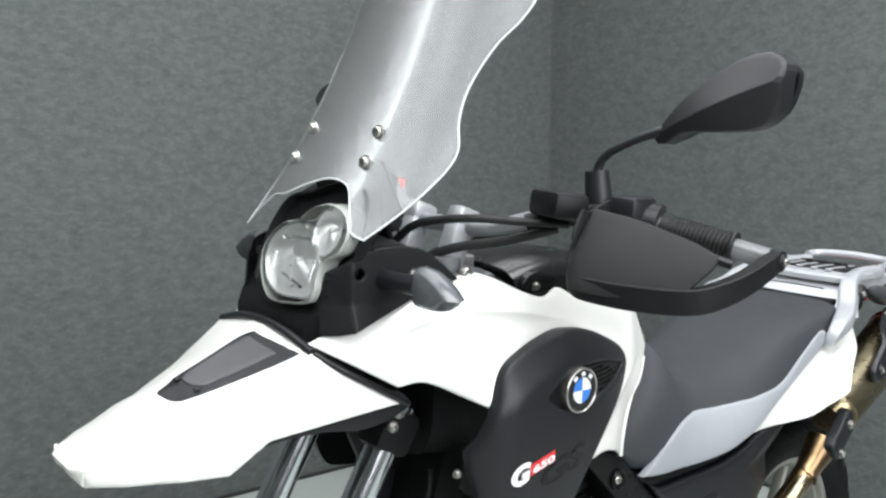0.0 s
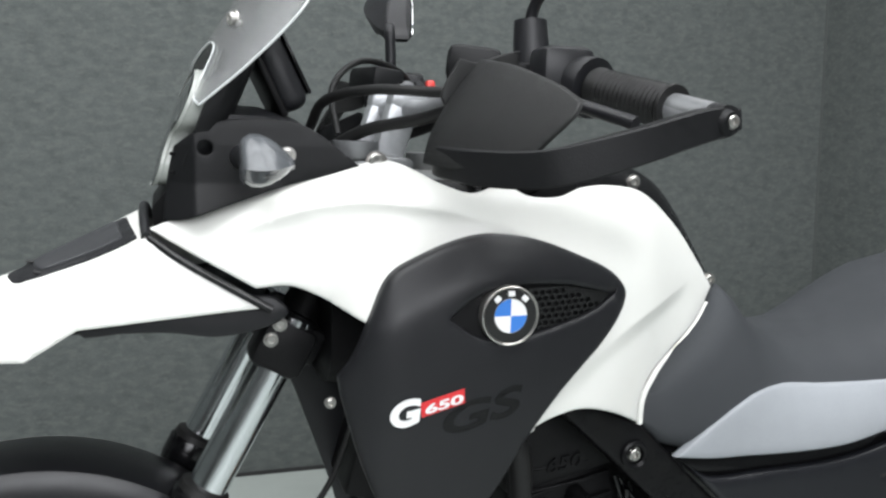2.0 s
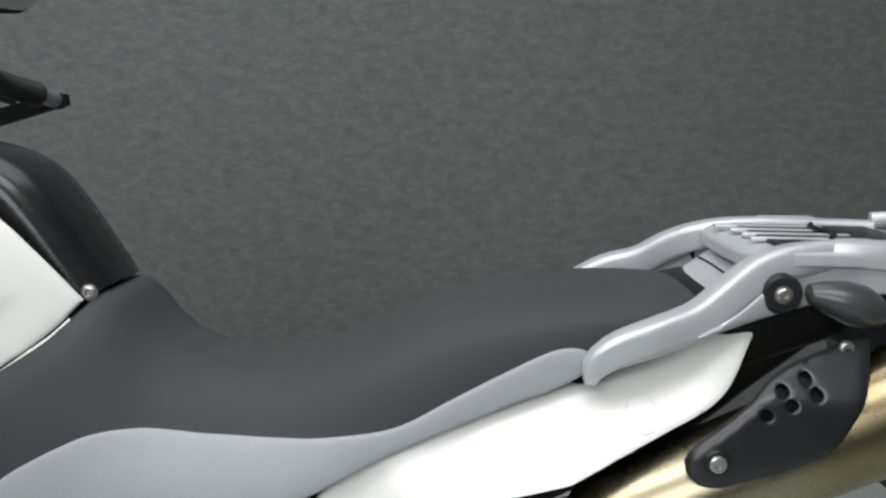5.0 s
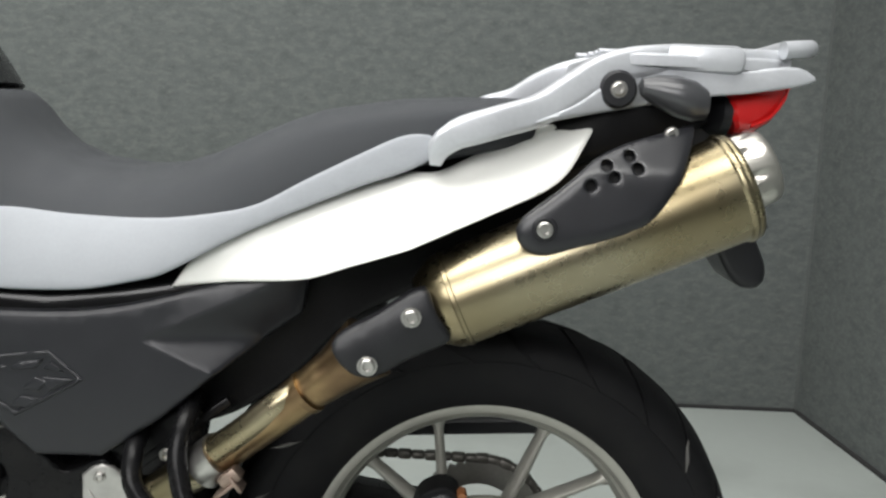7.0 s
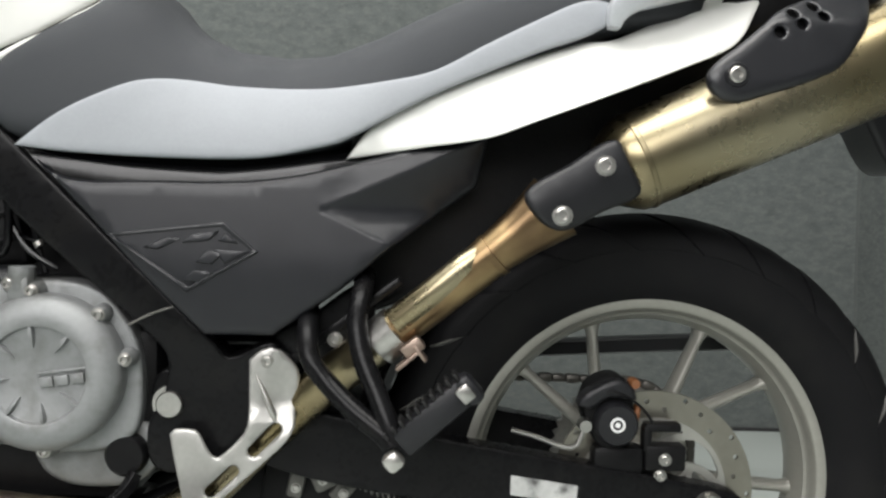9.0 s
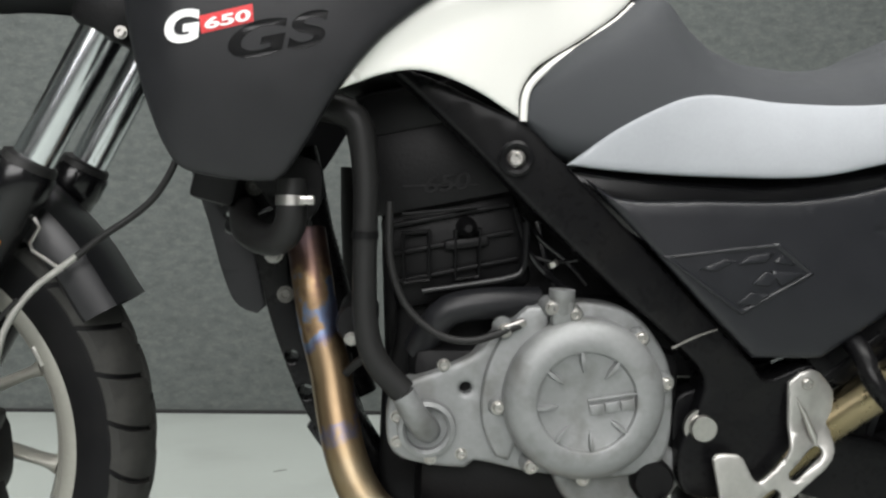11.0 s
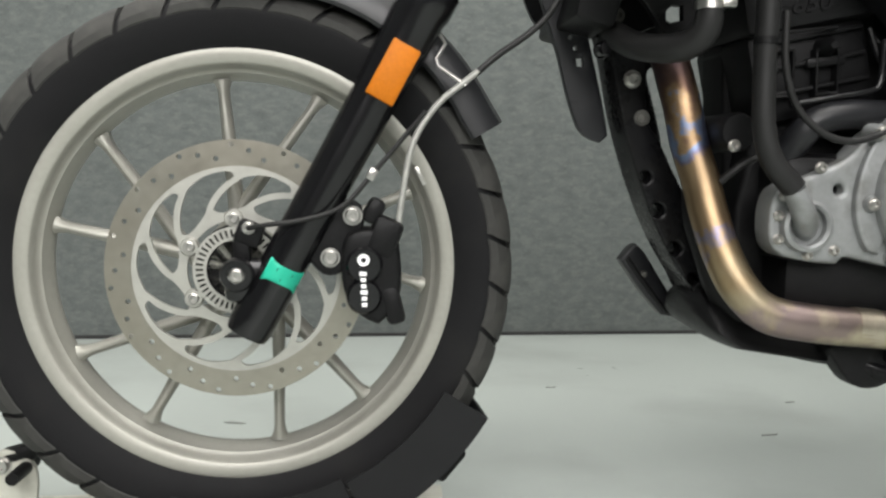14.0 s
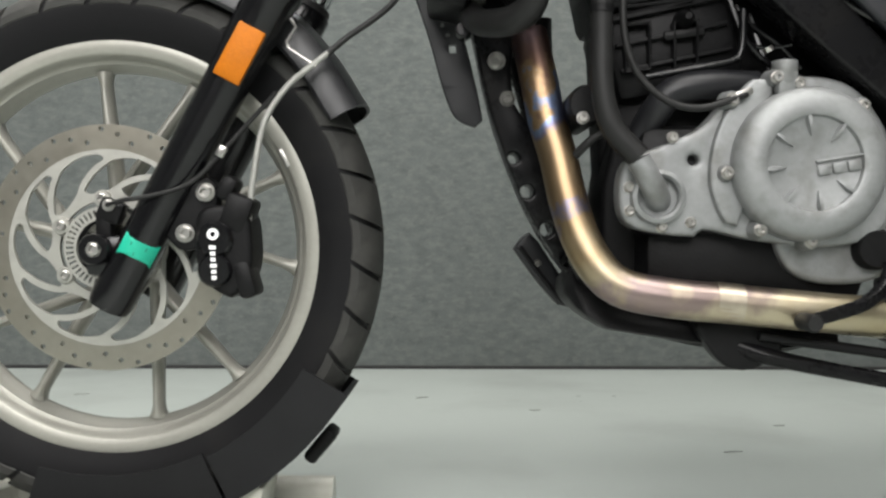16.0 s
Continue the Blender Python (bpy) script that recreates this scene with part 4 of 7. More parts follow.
def deck_top(x):
    return lerp(x, [(-0.092, 0.868), (-0.083, 0.868), (-0.06, 0.866), (-0.03, 0.868), (0.03, 0.880), (0.10, 0.922), (0.164, 0.984)])


def deck(x, y):
    w = -beak_y(x, deck_top(x))
    f = min(1.0, abs(y) / w)
    ridge = 0.003 * max(0, 1 - abs(abs(y) - 0.012) / 0.02) * min(1, max(0, (x + 0.05) / 0.06))
    crown = lerp(x, [(-0.095, -0.004), (-0.083, 0.001), (-0.06, 0.020), (-0.037, 0.034), (-0.004, 0.048), (0.041, 0.055), (0.10, 0.048), (0.164, 0.018)])
    return deck_top(x) - 0.0005 + crown * (1 - f**1.5) + ridge


edge_line = [(x, beak_y(x, deck_top(x)) + 0.001) for x in np.linspace(-0.083, 0.164, 15)]
deck_line = [(float(x), float(y)) for x, y in edge_line] + [(float(x), -float(y)) for x, y in reversed(edge_line)]
deck_line.append((-0.091, 0.03))
deck_line.append((-0.091, -0.03))
part("beak_top", panel(deck_line, lambda u, v: (u, v, deck(u, v)), (0, 0, -1), 0.004, 0.002, 0.012, (), False), WHITE, bike, "gloss white beak top")
part("beak_nose", panel([(-0.051, 0.869), (-0.048, 0.849), (0.048, 0.849), (0.051, 0.869), (0.030, 0.869), (0.0, 0.866), (-0.030, 0.869)], lambda u, v: (-0.083 - 0.008 * (1 - (u / 0.051) ** 2) + 0.006 * max(0, 1 - abs(u) / 0.012), u, v), (1, 0, 0), 0.004, 0.002, 0.01, (), False), WHITE, bike, "notched white beak nose")
ins = [(0.018, -0.008), (0.040, -0.002), (0.076, -0.002), (0.130, -0.004), (0.144, -0.014, 1), (0.157, -0.104, 1), (0.108, -0.075), (0.068, -0.059), (0.046, -0.050), (0.028, -0.036)]
insert = part("beak_insert", panel(ins, lambda u, v: (u, v, deck(u, v) + 0.0015), (0, 0, -1), 0.004, 0.002, 0.012), BLACK, bike, "textured black insert in the beak")
part("insert_face", panel([(0.046, -0.014), (0.080, -0.010), (0.128, -0.013), (0.134, -0.020, 1), (0.141, -0.078, 1), (0.106, -0.062), (0.076, -0.051), (0.056, -0.043)], lambda u, v: (u, v, deck(u, v) + 0.0035), (0, 0, -1), 0.003, 0.002, 0.012), SMOKED, insert, "grey satin face of the insert")
for x, y in ((0.041, -0.013), (0.052, -0.046)):
    part("insert_notch", block((0.008, 0.007, 0.003), (x, y, deck(x, y) + 0.003), 0.001, (0, 10, 0)), INK, insert)
part("beak_liner", panel([(0.06, 0.880), (0.10, 0.903), (0.20, 0.913), (0.29, 0.920), (0.312, 0.900), (0.285, 0.884), (0.235, 0.876), (0.19, 0.882), (0.14, 0.883), (0.103, 0.880), (0.098, 0.884)], lambda u, v: (u, beak_y(u, v) + 0.024, v), (0, 1, 0), 0.004, 0.003, 0.02), BLACK, bike)
part("beak_liner", panel([(0.06, 0.880), (0.10, 0.903), (0.20, 0.913), (0.29, 0.920), (0.312, 0.900), (0.285, 0.884), (0.235, 0.876), (0.19, 0.882), (0.14, 0.883), (0.103, 0.880), (0.098, 0.884)], lambda u, v: (u, -beak_y(u, v) - 0.024, v), (0, -1, 0), 0.004, 0.003, 0.02), BLACK, bike)
part("beak_underside", panel([(-0.07, -0.035), (0.0, -0.095), (0.15, -0.108), (0.28, -0.108), (0.28, 0.108), (0.15, 0.108), (0.0, 0.095), (-0.07, 0.035)], lambda u, v: (u, v, lerp(u, [(-0.09, 0.856), (0, 0.866), (0.05, 0.870), (0.1, 0.898), (0.3, 0.914)])), (0, 0, 1), 0.004, 0.002, 0.03), BLACK, bike)
both("seam_strip", tube([(0.168, -0.117, 0.983), (0.20, -0.131, 0.961), (0.25, -0.146, 0.932), (0.290, -0.153, 0.909)], 0.0045, 10), GLOSS, "black seam between beak and fairing")
part("beak_bridge", tube([(0.166, -0.118, 0.984), (0.163, -0.06, 0.999), (0.162, 0, 1.004), (0.163, 0.06, 0.999), (0.166, 0.118, 0.984)], 0.0055, 10), BLACK, bike)

# tank spine
rings = []
line = smooth3([(0.530, 0, 1.060), (0.565, 0, 1.069), (0.616, 0, 1.076), (0.68, 0, 1.076), (0.732, 0, 1.068), (0.77, 0, 1.057), (0.803, 0, 1.036), (0.836, 0, 0.997), (0.866, 0, 0.953), (0.893, 0, 0.912)], 0.012)
for i, c in enumerate(line):
    t = (line[min(i + 1, len(line) - 1)] - line[max(0, i - 1)]).normalized()
    nrm = Vector((-t.z, 0, t.x))
    if nrm.z < 0:
        nrm = -nrm
    f = i / (len(line) - 1)
    w = 0.088 - 0.014 * f
    sec = [(-w, -0.055), (-w, -0.028), (-w * 0.97, -0.018), (-w * 0.80, -0.006), (-w * 0.45, -0.001), (0, 0)]
    sec = sec + [(-a, b) for a, b in reversed(sec[:-1])]
    rings.append([c + nrm * b + Vector((0, a, 0)) for a, b in sec])
spine = part("tank_spine", loft(rings), SPINE, bike, "gloss black tank spine")
for x, y, z in ((0.752, -0.083, 1.040), (0.880, -0.073, 0.908)):
    bolt(spine, x, y, z, 0.0075, 0.004)
part("fuel_cap_trim", panel([(0.545, 1.030), (0.57, 1.022), (0.605, 1.024), (0.628, 1.038), (0.61, 1.05), (0.56, 1.05)], lambda u, v: (u, -0.094, v), (0, 1, 0), 0.02, 0.006, 0.02), GLOSS, spine)
bolt(spine, 0.575, -0.094, 1.030, 0.006, 0.006)
part("tank_core", body([(0.36, 0.80, 1.0, 0.12), (0.45, 0.78, 1.045, 0.10), (0.60, 0.77, 1.045, 0.10), (0.72, 0.76, 1.03, 0.09), (0.80, 0.73, 0.98, 0.09), (0.87, 0.72, 0.90, 0.08)], 0.5), DARK, bike)

# seat
SEATS = [(0.744, 0.735, 0.792, 0.150), (0.77, 0.71, 0.815, 0.160), (0.80, 0.700, 0.836, 0.164), (0.845, 0.698, 0.868, 0.166), (0.885, 0.697, 0.905, 0.163), (0.897, 0.696, 0.904, 0.163), (0.912, 0.696, 0.892, 0.164), (0.929, 0.695, 0.870, 0.165), (0.958, 0.694, 0.845, 0.166), (1.0, 0.694, 0.827, 0.166), (1.06, 0.695, 0.820, 0.165),
         (1.11, 0.705, 0.824, 0.164), (1.168, 0.735, 0.845, 0.163), (1.215, 0.762, 0.868, 0.161), (1.25, 0.780, 0.884, 0.160), (1.29, 0.80, 0.899, 0.157), (1.377, 0.832, 0.915, 0.150), (1.44, 0.85, 0.920, 0.142), (1.49, 0.86, 0.922, 0.132), (1.525, 0.868, 0.922, 0.118), (1.552, 0.876, 0.918, 0.096), (1.570, 0.888, 0.909, 0.062)]
SEAT_LEAN = [(0.80, 0.03), (0.86, 0.12), (0.90, 0.20), (0.95, 0.25), (1.0, 0.25), (1.1, 0.20), (1.2, 0.12), (1.33, 0.05), (1.42, 0.02)]
part("seat", body(SEATS, 0.36, 56, 0.46, SEAT_LEAN), SEAT, bike, "dark grey stepped seat", 60)


def seat_y(x, z, lift):
    xs = [s[0] for s in SEATS]
    lo, hi, w = (float(np.interp(x, xs, [s[k] for s in SEATS])) for k in (1, 2, 3))
    f = (z - (lo + hi) / 2) / ((hi - lo) / 2)
    k = max(0.0, min(f, 0.98))
    return -w * (1 - lerp(x, SEAT_LEAN) * (1 + max(-1.0, min(1.0, f))) ** 2 / 2) * (max(0.0, 1 - k ** (2 / 0.46))) ** 0.23 - lift


grey = [(0.785, 0.702, 1), (0.834, 0.739), (0.895, 0.770), (0.926, 0.778), (0.962, 0.779), (1.018, 0.774), (1.11, 0.774), (1.183, 0.784), (1.23, 0.796), (1.283, 0.825), (1.34, 0.855), (1.385, 0.876), (1.412, 0.878), (1.43, 0.866), (1.398, 0.842), (1.341, 0.820), (1.225, 0.768), (1.135, 0.718), (1.107, 0.709), (1.04, 0.696), (0.93, 0.694), (0.84, 0.697)]
both("seat_side", panel(grey, lambda u, v: (u, seat_y(u, v, 0.004), v), (0, 1, 0), 0.012, 0.004, 0.015), SEAT_GREY, "light grey lower seat cover")

# tail
tail = [(1.135, 0.698, 1), (1.163, 0.735), (1.226, 0.772), (1.31, 0.808), (1.391, 0.838), (1.42, 0.840), (1.453, 0.855), (1.518, 0.890), (1.594, 0.906, 1), (1.578, 0.878), (1.563, 0.854), (1.549, 0.839), (1.53, 0.827), (1.49, 0.8085), (1.40, 0.7685), (1.337, 0.743), (1.288, 0.724), (1.21, 0.711)]


def tail_y(x, z):
    top = lerp(x, [(1.13, 0.70), (1.23, 0.772), (1.39, 0.838), (1.6, 0.906)])
    return -0.150 - lerp(x, [(1.15, 0.0), (1.30, 0.75), (1.40, 1.25), (1.53, 0.95), (1.6, 0.6)]) * max(0, top - z)


tl = both("tail_fairing", panel(tail, lambda u, v: (u, tail_y(u, v), v), (0, 1, 0), 0.006, 0.006, 0.015), WHITE, "gloss white tail fairing")
part("blank_plug", panel([tuple(v) for v in circle(1.470, 0.823, 0.0150, 28)], lambda u, v: (u, tail_y(u, v) - 0.0022, v), (0, 1, 0), 0.003, 0.0012, 0.01, (), False), WHITE, tl, "flush round blanking plug")
part("subframe_cover", body([(1.14, 0.70, 0.76, 0.13), (1.3, 0.73, 0.83, 0.12), (1.45, 0.80, 0.86, 0.11), (1.6, 0.85, 0.93, 0.115), (1.69, 0.880, 0.94, 0.10), (1.738, 0.90, 0.945, 0.06)], 0.4), DARK, bike)

cover = [(0.806, 0.688, 1), (0.841, 0.669), (0.931, 0.669), (1.023, 0.671), (1.084, 0.679), (1.133, 0.691), (1.207, 0.711), (1.289, 0.727, 1), (1.279, 0.672, 1), (1.188, 0.604), (1.139, 0.561), (1.10, 0.532), (1.062, 0.506, 1), (0.989, 0.505, 1), (0.93, 0.562), (0.873, 0.621)]
KNEE = [(1.107, 0.643), (1.16, 0.667), (1.21, 0.690), (1.287, 0.724)]
KNEE_LOW = [(1.107, 0.643), (1.135, 0.6305), (1.16, 0.619), (1.19, 0.606)]


def cover_y(x, z):
    px, pz = x - 1.107, z - 0.643
    under = 0.414 * px - 0.910 * pz
    facet = max(0.0, min(under, 0.412 * px + 0.911 * pz))
    upper = max(0.0, min(0.866 * px - 0.5 * pz, -under))
    return -0.170 + 0.10 * max(0, x - 1.1) ** 2 + 0.55 * facet + 0.10 * upper + 0.05 * max(0, 0.56 - z) + 0.08 * max(0, z - 0.585)


sc = both("side_cover", panel(cover, lambda u, v: (u, cover_y(u, v), v), (0, 1, 0), 0.01, 0.007, 0.014, creases=(KNEE, KNEE_LOW)), COVER, "satin black side cover")
part("side_gap", body([(0.77, 0.66, 0.71, 0.145), (0.9, 0.60, 0.70, 0.148), (1.0, 0.56, 0.70, 0.148), (1.1, 0.60, 0.71, 0.148), (1.2, 0.66, 0.72, 0.13)], 0.3), GLOSS, bike)
part("inner_fender", slab([(1.15, 0.530), (1.20, 0.540), (1.27, 0.592), (1.33, 0.655), (1.42, 0.705), (1.50, 0.745), (1.60, 0.825), (1.68, 0.905), (1.55, 0.92), (1.3, 0.80), (1.15, 0.70)], -0.098, 0.098, 0.01), DARK, bike)
plate = [(0.885, 0.611), (1.009, 0.627), (1.047, 0.596), (0.971, 0.551)]
cx, cz = sum(p[0] for p in plate) / 4, sum(p[1] for p in plate) / 4
hole = [Vector((cx + (p[0] - cx) * 0.90, cz + (p[1] - cz) * 0.84)) for p in plate]
part("embossed_frame", panel([(*p, 1) for p in plate], lambda u, v: (u, cover_y(u, v) - 0.0022, v), (0, 1, 0), 0.004, 0.002, 0.02, [hole]), COVER, sc)
for tile in ([(0.925, 0.598), (0.950, 0.609), (0.964, 0.608), (0.940, 0.596)], [(0.966, 0.604), (0.977, 0.613), (1.004, 0.617), (0.994, 0.607)], [(1.003, 0.607), (1.012, 0.615), (1.026, 0.604)],
             [(0.981, 0.584), (0.994, 0.597), (1.009, 0.594), (0.998, 0.582)], [(1.000, 0.598), (1.036, 0.596), (1.011, 0.583)], [(0.966, 0.564), (0.979, 0.575), (1.001, 0.573), (0.984, 0.562)]):
    part("embossed_tile", panel([(*p, 1) for p in tile], lambda u, v: (u, cover_y(u, v) - 0.0026, v), (0, 1, 0), 0.004, 0.0012, 0.01), COVER, sc)

# ---- front end of the motorcycle ----
LAMPGREY = mat("pale_lamp_plastic", (0.085, 0.091, 0.098), 0.22, 0.0, 0.2, 90, coat=0.4)


def strap(path, h, w, step=0.012):
    """A flat bar on edge, h tall and w thick, along points."""
    line = smooth3(path, step)
    rings = []
    for i, c in enumerate(line):
        t = (line[min(i + 1, len(line) - 1)] - line[max(i - 1, 0)]).normalized()
        side = t.cross(Vector((0, 0, 1))).normalized()
        up = side.cross(t).normalized()
        rings.append([c + side * a * w / 2 + up * b * h / 2 for a, b in ((-1, -0.75), (-1, 0.75), (-0.6, 1), (0.6, 1), (1, 0.75), (1, -0.75), (0.6, -1), (-0.6, -1))])
    return loft(rings)


def crisp_strap(path, heights, w, step=0.010):
    """A flat bar on edge with sharp corners; its height follows a table along the way."""
    line = smooth3(path, step)
    rings = []
    for i, c in enumerate(line):
        t = (line[min(i + 1, len(line) - 1)] - line[max(i - 1, 0)]).normalized()
        side = t.cross(Vector((0, 0, 1))).normalized()
        up = side.cross(t).normalized()
        h = lerp(i / (len(line) - 1), heights)
        a, b = w / 2, h / 2
        rings.append([c + side * x + up * y for x, y in ((-a, -b + 0.0015), (-a, b - 0.0015), (-a + 0.0015, b), (a - 0.0015, b), (a, b - 0.0015), (a, -b + 0.0015), (a - 0.0015, -b), (-a + 0.0015, -b))])
    return loft(rings)


def lamp_x(z):
    return 0.176 + 0.36 * (z - 1.036)


# lamp housing and cowl
surround = [(-0.114, 1.05), (-0.130, 1.115), (-0.114, 1.163), (-0.072, 1.186), (-0.03, 1.179), (0.02, 1.164), (0.07, 1.152), (0.094, 1.11), (0.092, 1.05), (0.06, 1.022), (-0.08, 1.022)]
loop = curve(surround, True, 0.012)
cy, cz = -0.012, 1.10
rings = []
for dx, s in ((0.032, 0.88), (0.020, 0.97), (0.022, 1.0), (0.036, 1.0), (0.050, 0.94), (0.058, 0.82)):
    rings.append([(lamp_x(v[1]) + dx, cy + (v[0] - cy) * s, cz + (v[1] - cz) * s + (dx * 0.25 if dx > 0.01 else 0)) for v in loop])
cowl = part("headlight_cowl", loft(rings), GUARD, bike, "satin black headlight cowl")
peanut = [(0.017, 1.041), (0.050, 1.070), (0.056, 1.100), (0.024, 1.126), (-0.014, 1.134), (-0.032, 1.149), (-0.068, 1.158), (-0.102, 1.149), (-0.119, 1.127), (-0.114, 1.103), (-0.094, 1.090), (-0.092, 1.075), (-0.095, 1.054), (-0.086, 1.040), (-0.041, 1.033), (-0.006, 1.032)]
rim_loop = curve(peanut, True, 0.006)
mid_y, mid_z = -0.03, 1.092


def lens_x(y, z):
    return lamp_x(z) - 0.008 + 1.1 * ((y - mid_y) ** 2 + (z - mid_z) ** 2)


lens = part("lamp_lens", panel(peanut, lambda u, v: (lens_x(u, v), u, v), (1, 0, 0), 0.003, 0.003, 0.012), LENS, cowl, "clear one-piece headlight lens")
part("lens_rim", tube([(lens_x(v.x, v.y) + 0.003, v.x, v.y) for v in rim_loop + rim_loop[:1]], 0.0016, 8, straight=True), LAMP_EDGE, lens, "pale moulded lens edge")
part("lamp_body", loft([[(lens_x(v.x, v.y) + d, mid_y + (v.x - mid_y) * q, mid_z + (v.y - mid_z) * q) for v in rim_loop] for d, q in ((-0.001, 1.0), (0.006, 1.012), (0.020, 1.012), (0.026, 1.0))], True, False), LAMP_EDGE, lens)
part("lamp_mask", panel(peanut, lambda u, v: (lamp_x(v) + 0.021, u, v), (1, 0, 0), 0.002, 0, 0.02), REFLECTOR, lens)
for out, c, deep in (([(0.042, 1.072), (0.046, 1.098), (0.020, 1.119), (-0.016, 1.125), (-0.046, 1.110), (-0.076, 1.085), (-0.083, 1.056), (-0.076, 1.046), (-0.040, 1.041), (-0.006, 1.041), (0.020, 1.050)], (-0.020, 1.082), 1.0), ([tuple(v) for v in circle(-0.075, 1.125, 0.029, 12)], (-0.075, 1.125), 0.8)):
    hull = curve(out, True, 0.008)
    bowl = [[(lamp_x(v[1]) + d * deep, c[0] + (v[0] - c[0]) * q, c[1] + (v[1] - c[1]) * q) for v in hull] for d, q in ((0.006, 1.0), (0.011, 0.93), (0.016, 0.72), (0.019, 0.45), (0.020, 0.01))]
    part("reflector_bowl", loft(bowl, True, False), REFLECTOR, lens, "pale lamp reflector")
    part("bezel", loft([[(lamp_x(v[1]) + d, c[0] + (v[0] - c[0]) * q, c[1] + (v[1] - c[1]) * q) for v in hull] for d, q in ((0.007, 0.99), (0.004, 1.02), (0.004, 1.07), (0.018, 1.09))], True, False), REFLECTOR, lens)
    part("bulb", lathe([(0, -0.008), (0.003, -0.0072), (0.0048, -0.003), (0.005, 0.004), (0, 0.004)], (lamp_x(c[1]) + 0.015, c[0], c[1]), 16, "x"), REFLECTOR, lens)
for p, q in (((0.026, 1.108), (-0.036, 1.112)), ((-0.060, 1.098), (-0.062, 1.060)), ((0.0, 1.062), (-0.05, 1.052)), ((0.034, 1.088), (0.030, 1.066)), ((-0.012, 1.074), (-0.03, 1.050))):
    part("lamp_rib", tube([(lamp_x(p[1]) + 0.008, *p), (lamp_x(q[1]) + 0.008, *q)], 0.0022, 8, straight=True), LENS, lens)
lower = [(0.183, 1.000, 1), (0.188, 1.045), (0.195, 1.078, 1), (0.225, 1.100), (0.262, 1.108), (0.31, 1.107), (0.340, 1.096), (0.388, 1.060, 1), (0.356, 1.050), (0.308, 1.038), (0.25, 1.019), (0.20, 1.002)]
port = circle(0.226, 1.077, 0.0075, 14)
both("cowl_side", panel(lower, lambda u, v: (u, -0.128 + 0.10 * max(0, v - 1.08) + 1.2 * max(0, 0.215 - u) - 0.40 * max(0, 1.04 - v), v), (0, 1, 0), 0.006, 0.002, 0.014, [port], creases=([(0.215, 1.01), (0.215, 1.055), (0.215, 1.09)], [(0.19, 1.04), (0.25, 1.04), (0.315, 1.04)], [(0.198, 1.08), (0.28, 1.08), (0.36, 1.08)])), GUARD, "satin black cowl side")
part("cowl_top", loft([[(x, y, z + 0.012 * (1 - (y / w) ** 2)) for y in np.linspace(-w, w, 9)] + [(x, y, z - 0.02) for y in np.linspace(w, -w, 9)] for x, z, w in ((0.245, 1.112, 0.116), (0.29, 1.110, 0.118), (0.33, 1.098, 0.118), (0.375, 1.066, 0.112), (0.395, 1.050, 0.10))]), BLACK, bike)
part("cowl_core", loft([[(x, -w, z0), (x, w, z0), (x, w, z1), (x, -w, z1)] for x, w, z0, z1 in ((0.172, 0.085, 0.985, 1.012), (0.186, 0.098, 0.985, 1.03), (0.21, 0.10, 0.985, 1.06), (0.36, 0.10, 0.99, 1.08))]), DARK, bike)
part("lamp_grille", joined(*[block((0.006, 0.05, 0.004), (0.207, -0.084, 1.03 + 0.02 * k), 0.001, (0, 0, -35)) for k in range(3)]), DARK, bike)
for s in (-1, 1):
    stalk = part("signal_stalk", tube([(0.262, s * 0.120, 1.068), (0.266, s * 0.160, 1.069), (0.270, s * 0.192, 1.069)], [0.013, 0.012, 0.014], 20, straight=True), BLACK, bike)
    wedge = []
    section = [Vector((v.x + 0.006, v.y)) for v in curve([(0.184, 1.048), (0.184, 1.091), (0.205, 1.093), (0.228, 1.084), (0.247, 1.072), (0.260, 1.062, 1), (0.240, 1.048), (0.210, 1.044)], True, 0.006)]
    for x, r in ((0.254, 0.70), (0.257, 0.86), (0.263, 0.98), (0.272, 1.0), (0.281, 0.88), (0.290, 0.66), (0.298, 0.40), (0.304, 0.16), (0.306, 0.02)):
        wedge.append([(x, s * (0.214 + (v.x - 0.214) * r), 1.066 + (v.y - 1.066) * r) for v in section])
    ind = part("turn_signal", loft(wedge), LAMPGREY if s < 0 else SMOKED, bike, "pale teardrop turn signal")
    part("signal_seam", tube([(0.256, s * 0.243, 1.057), (0.272, s * 0.258, 1.058), (0.288, s * 0.241, 1.060), (0.303, s * 0.217, 1.063)], 0.0026, 8), SMOKED, ind)
    bolt(ind, 0.310, s * 0.131, 1.071, 0.007, 0.004, None, "bolt", (0, 0, 0) if s < 0 else (0, 0, 180))

# screen


def screen_x(y, z):
    d = z - 1.09
    return 0.155 + 0.870 * d - 0.98 * d * d + 0.52 * d**3 + 1.95 * y * y


glass_edge = [(0.0, 1.180), (-0.04, 1.190), (-0.075, 1.182), (-0.100, 1.153), (-0.120, 1.128), (-0.140, 1.121, 1), (-0.163, 1.158), (-0.182, 1.205), (-0.184, 1.232), (-0.170, 1.268), (-0.164, 1.310), (-0.174, 1.365), (-0.193, 1.405), (-0.200, 1.44), (-0.190, 1.49), (-0.15, 1.525), (0.0, 1.535),
              (0.15, 1.525), (0.190, 1.49), (0.200, 1.44), (0.193, 1.405), (0.174, 1.365), (0.164, 1.310), (0.170, 1.268), (0.184, 1.232), (0.182, 1.205), (0.163, 1.158), (0.140, 1.115, 1), (0.115, 1.138), (0.08, 1.160), (0.045, 1.164)]
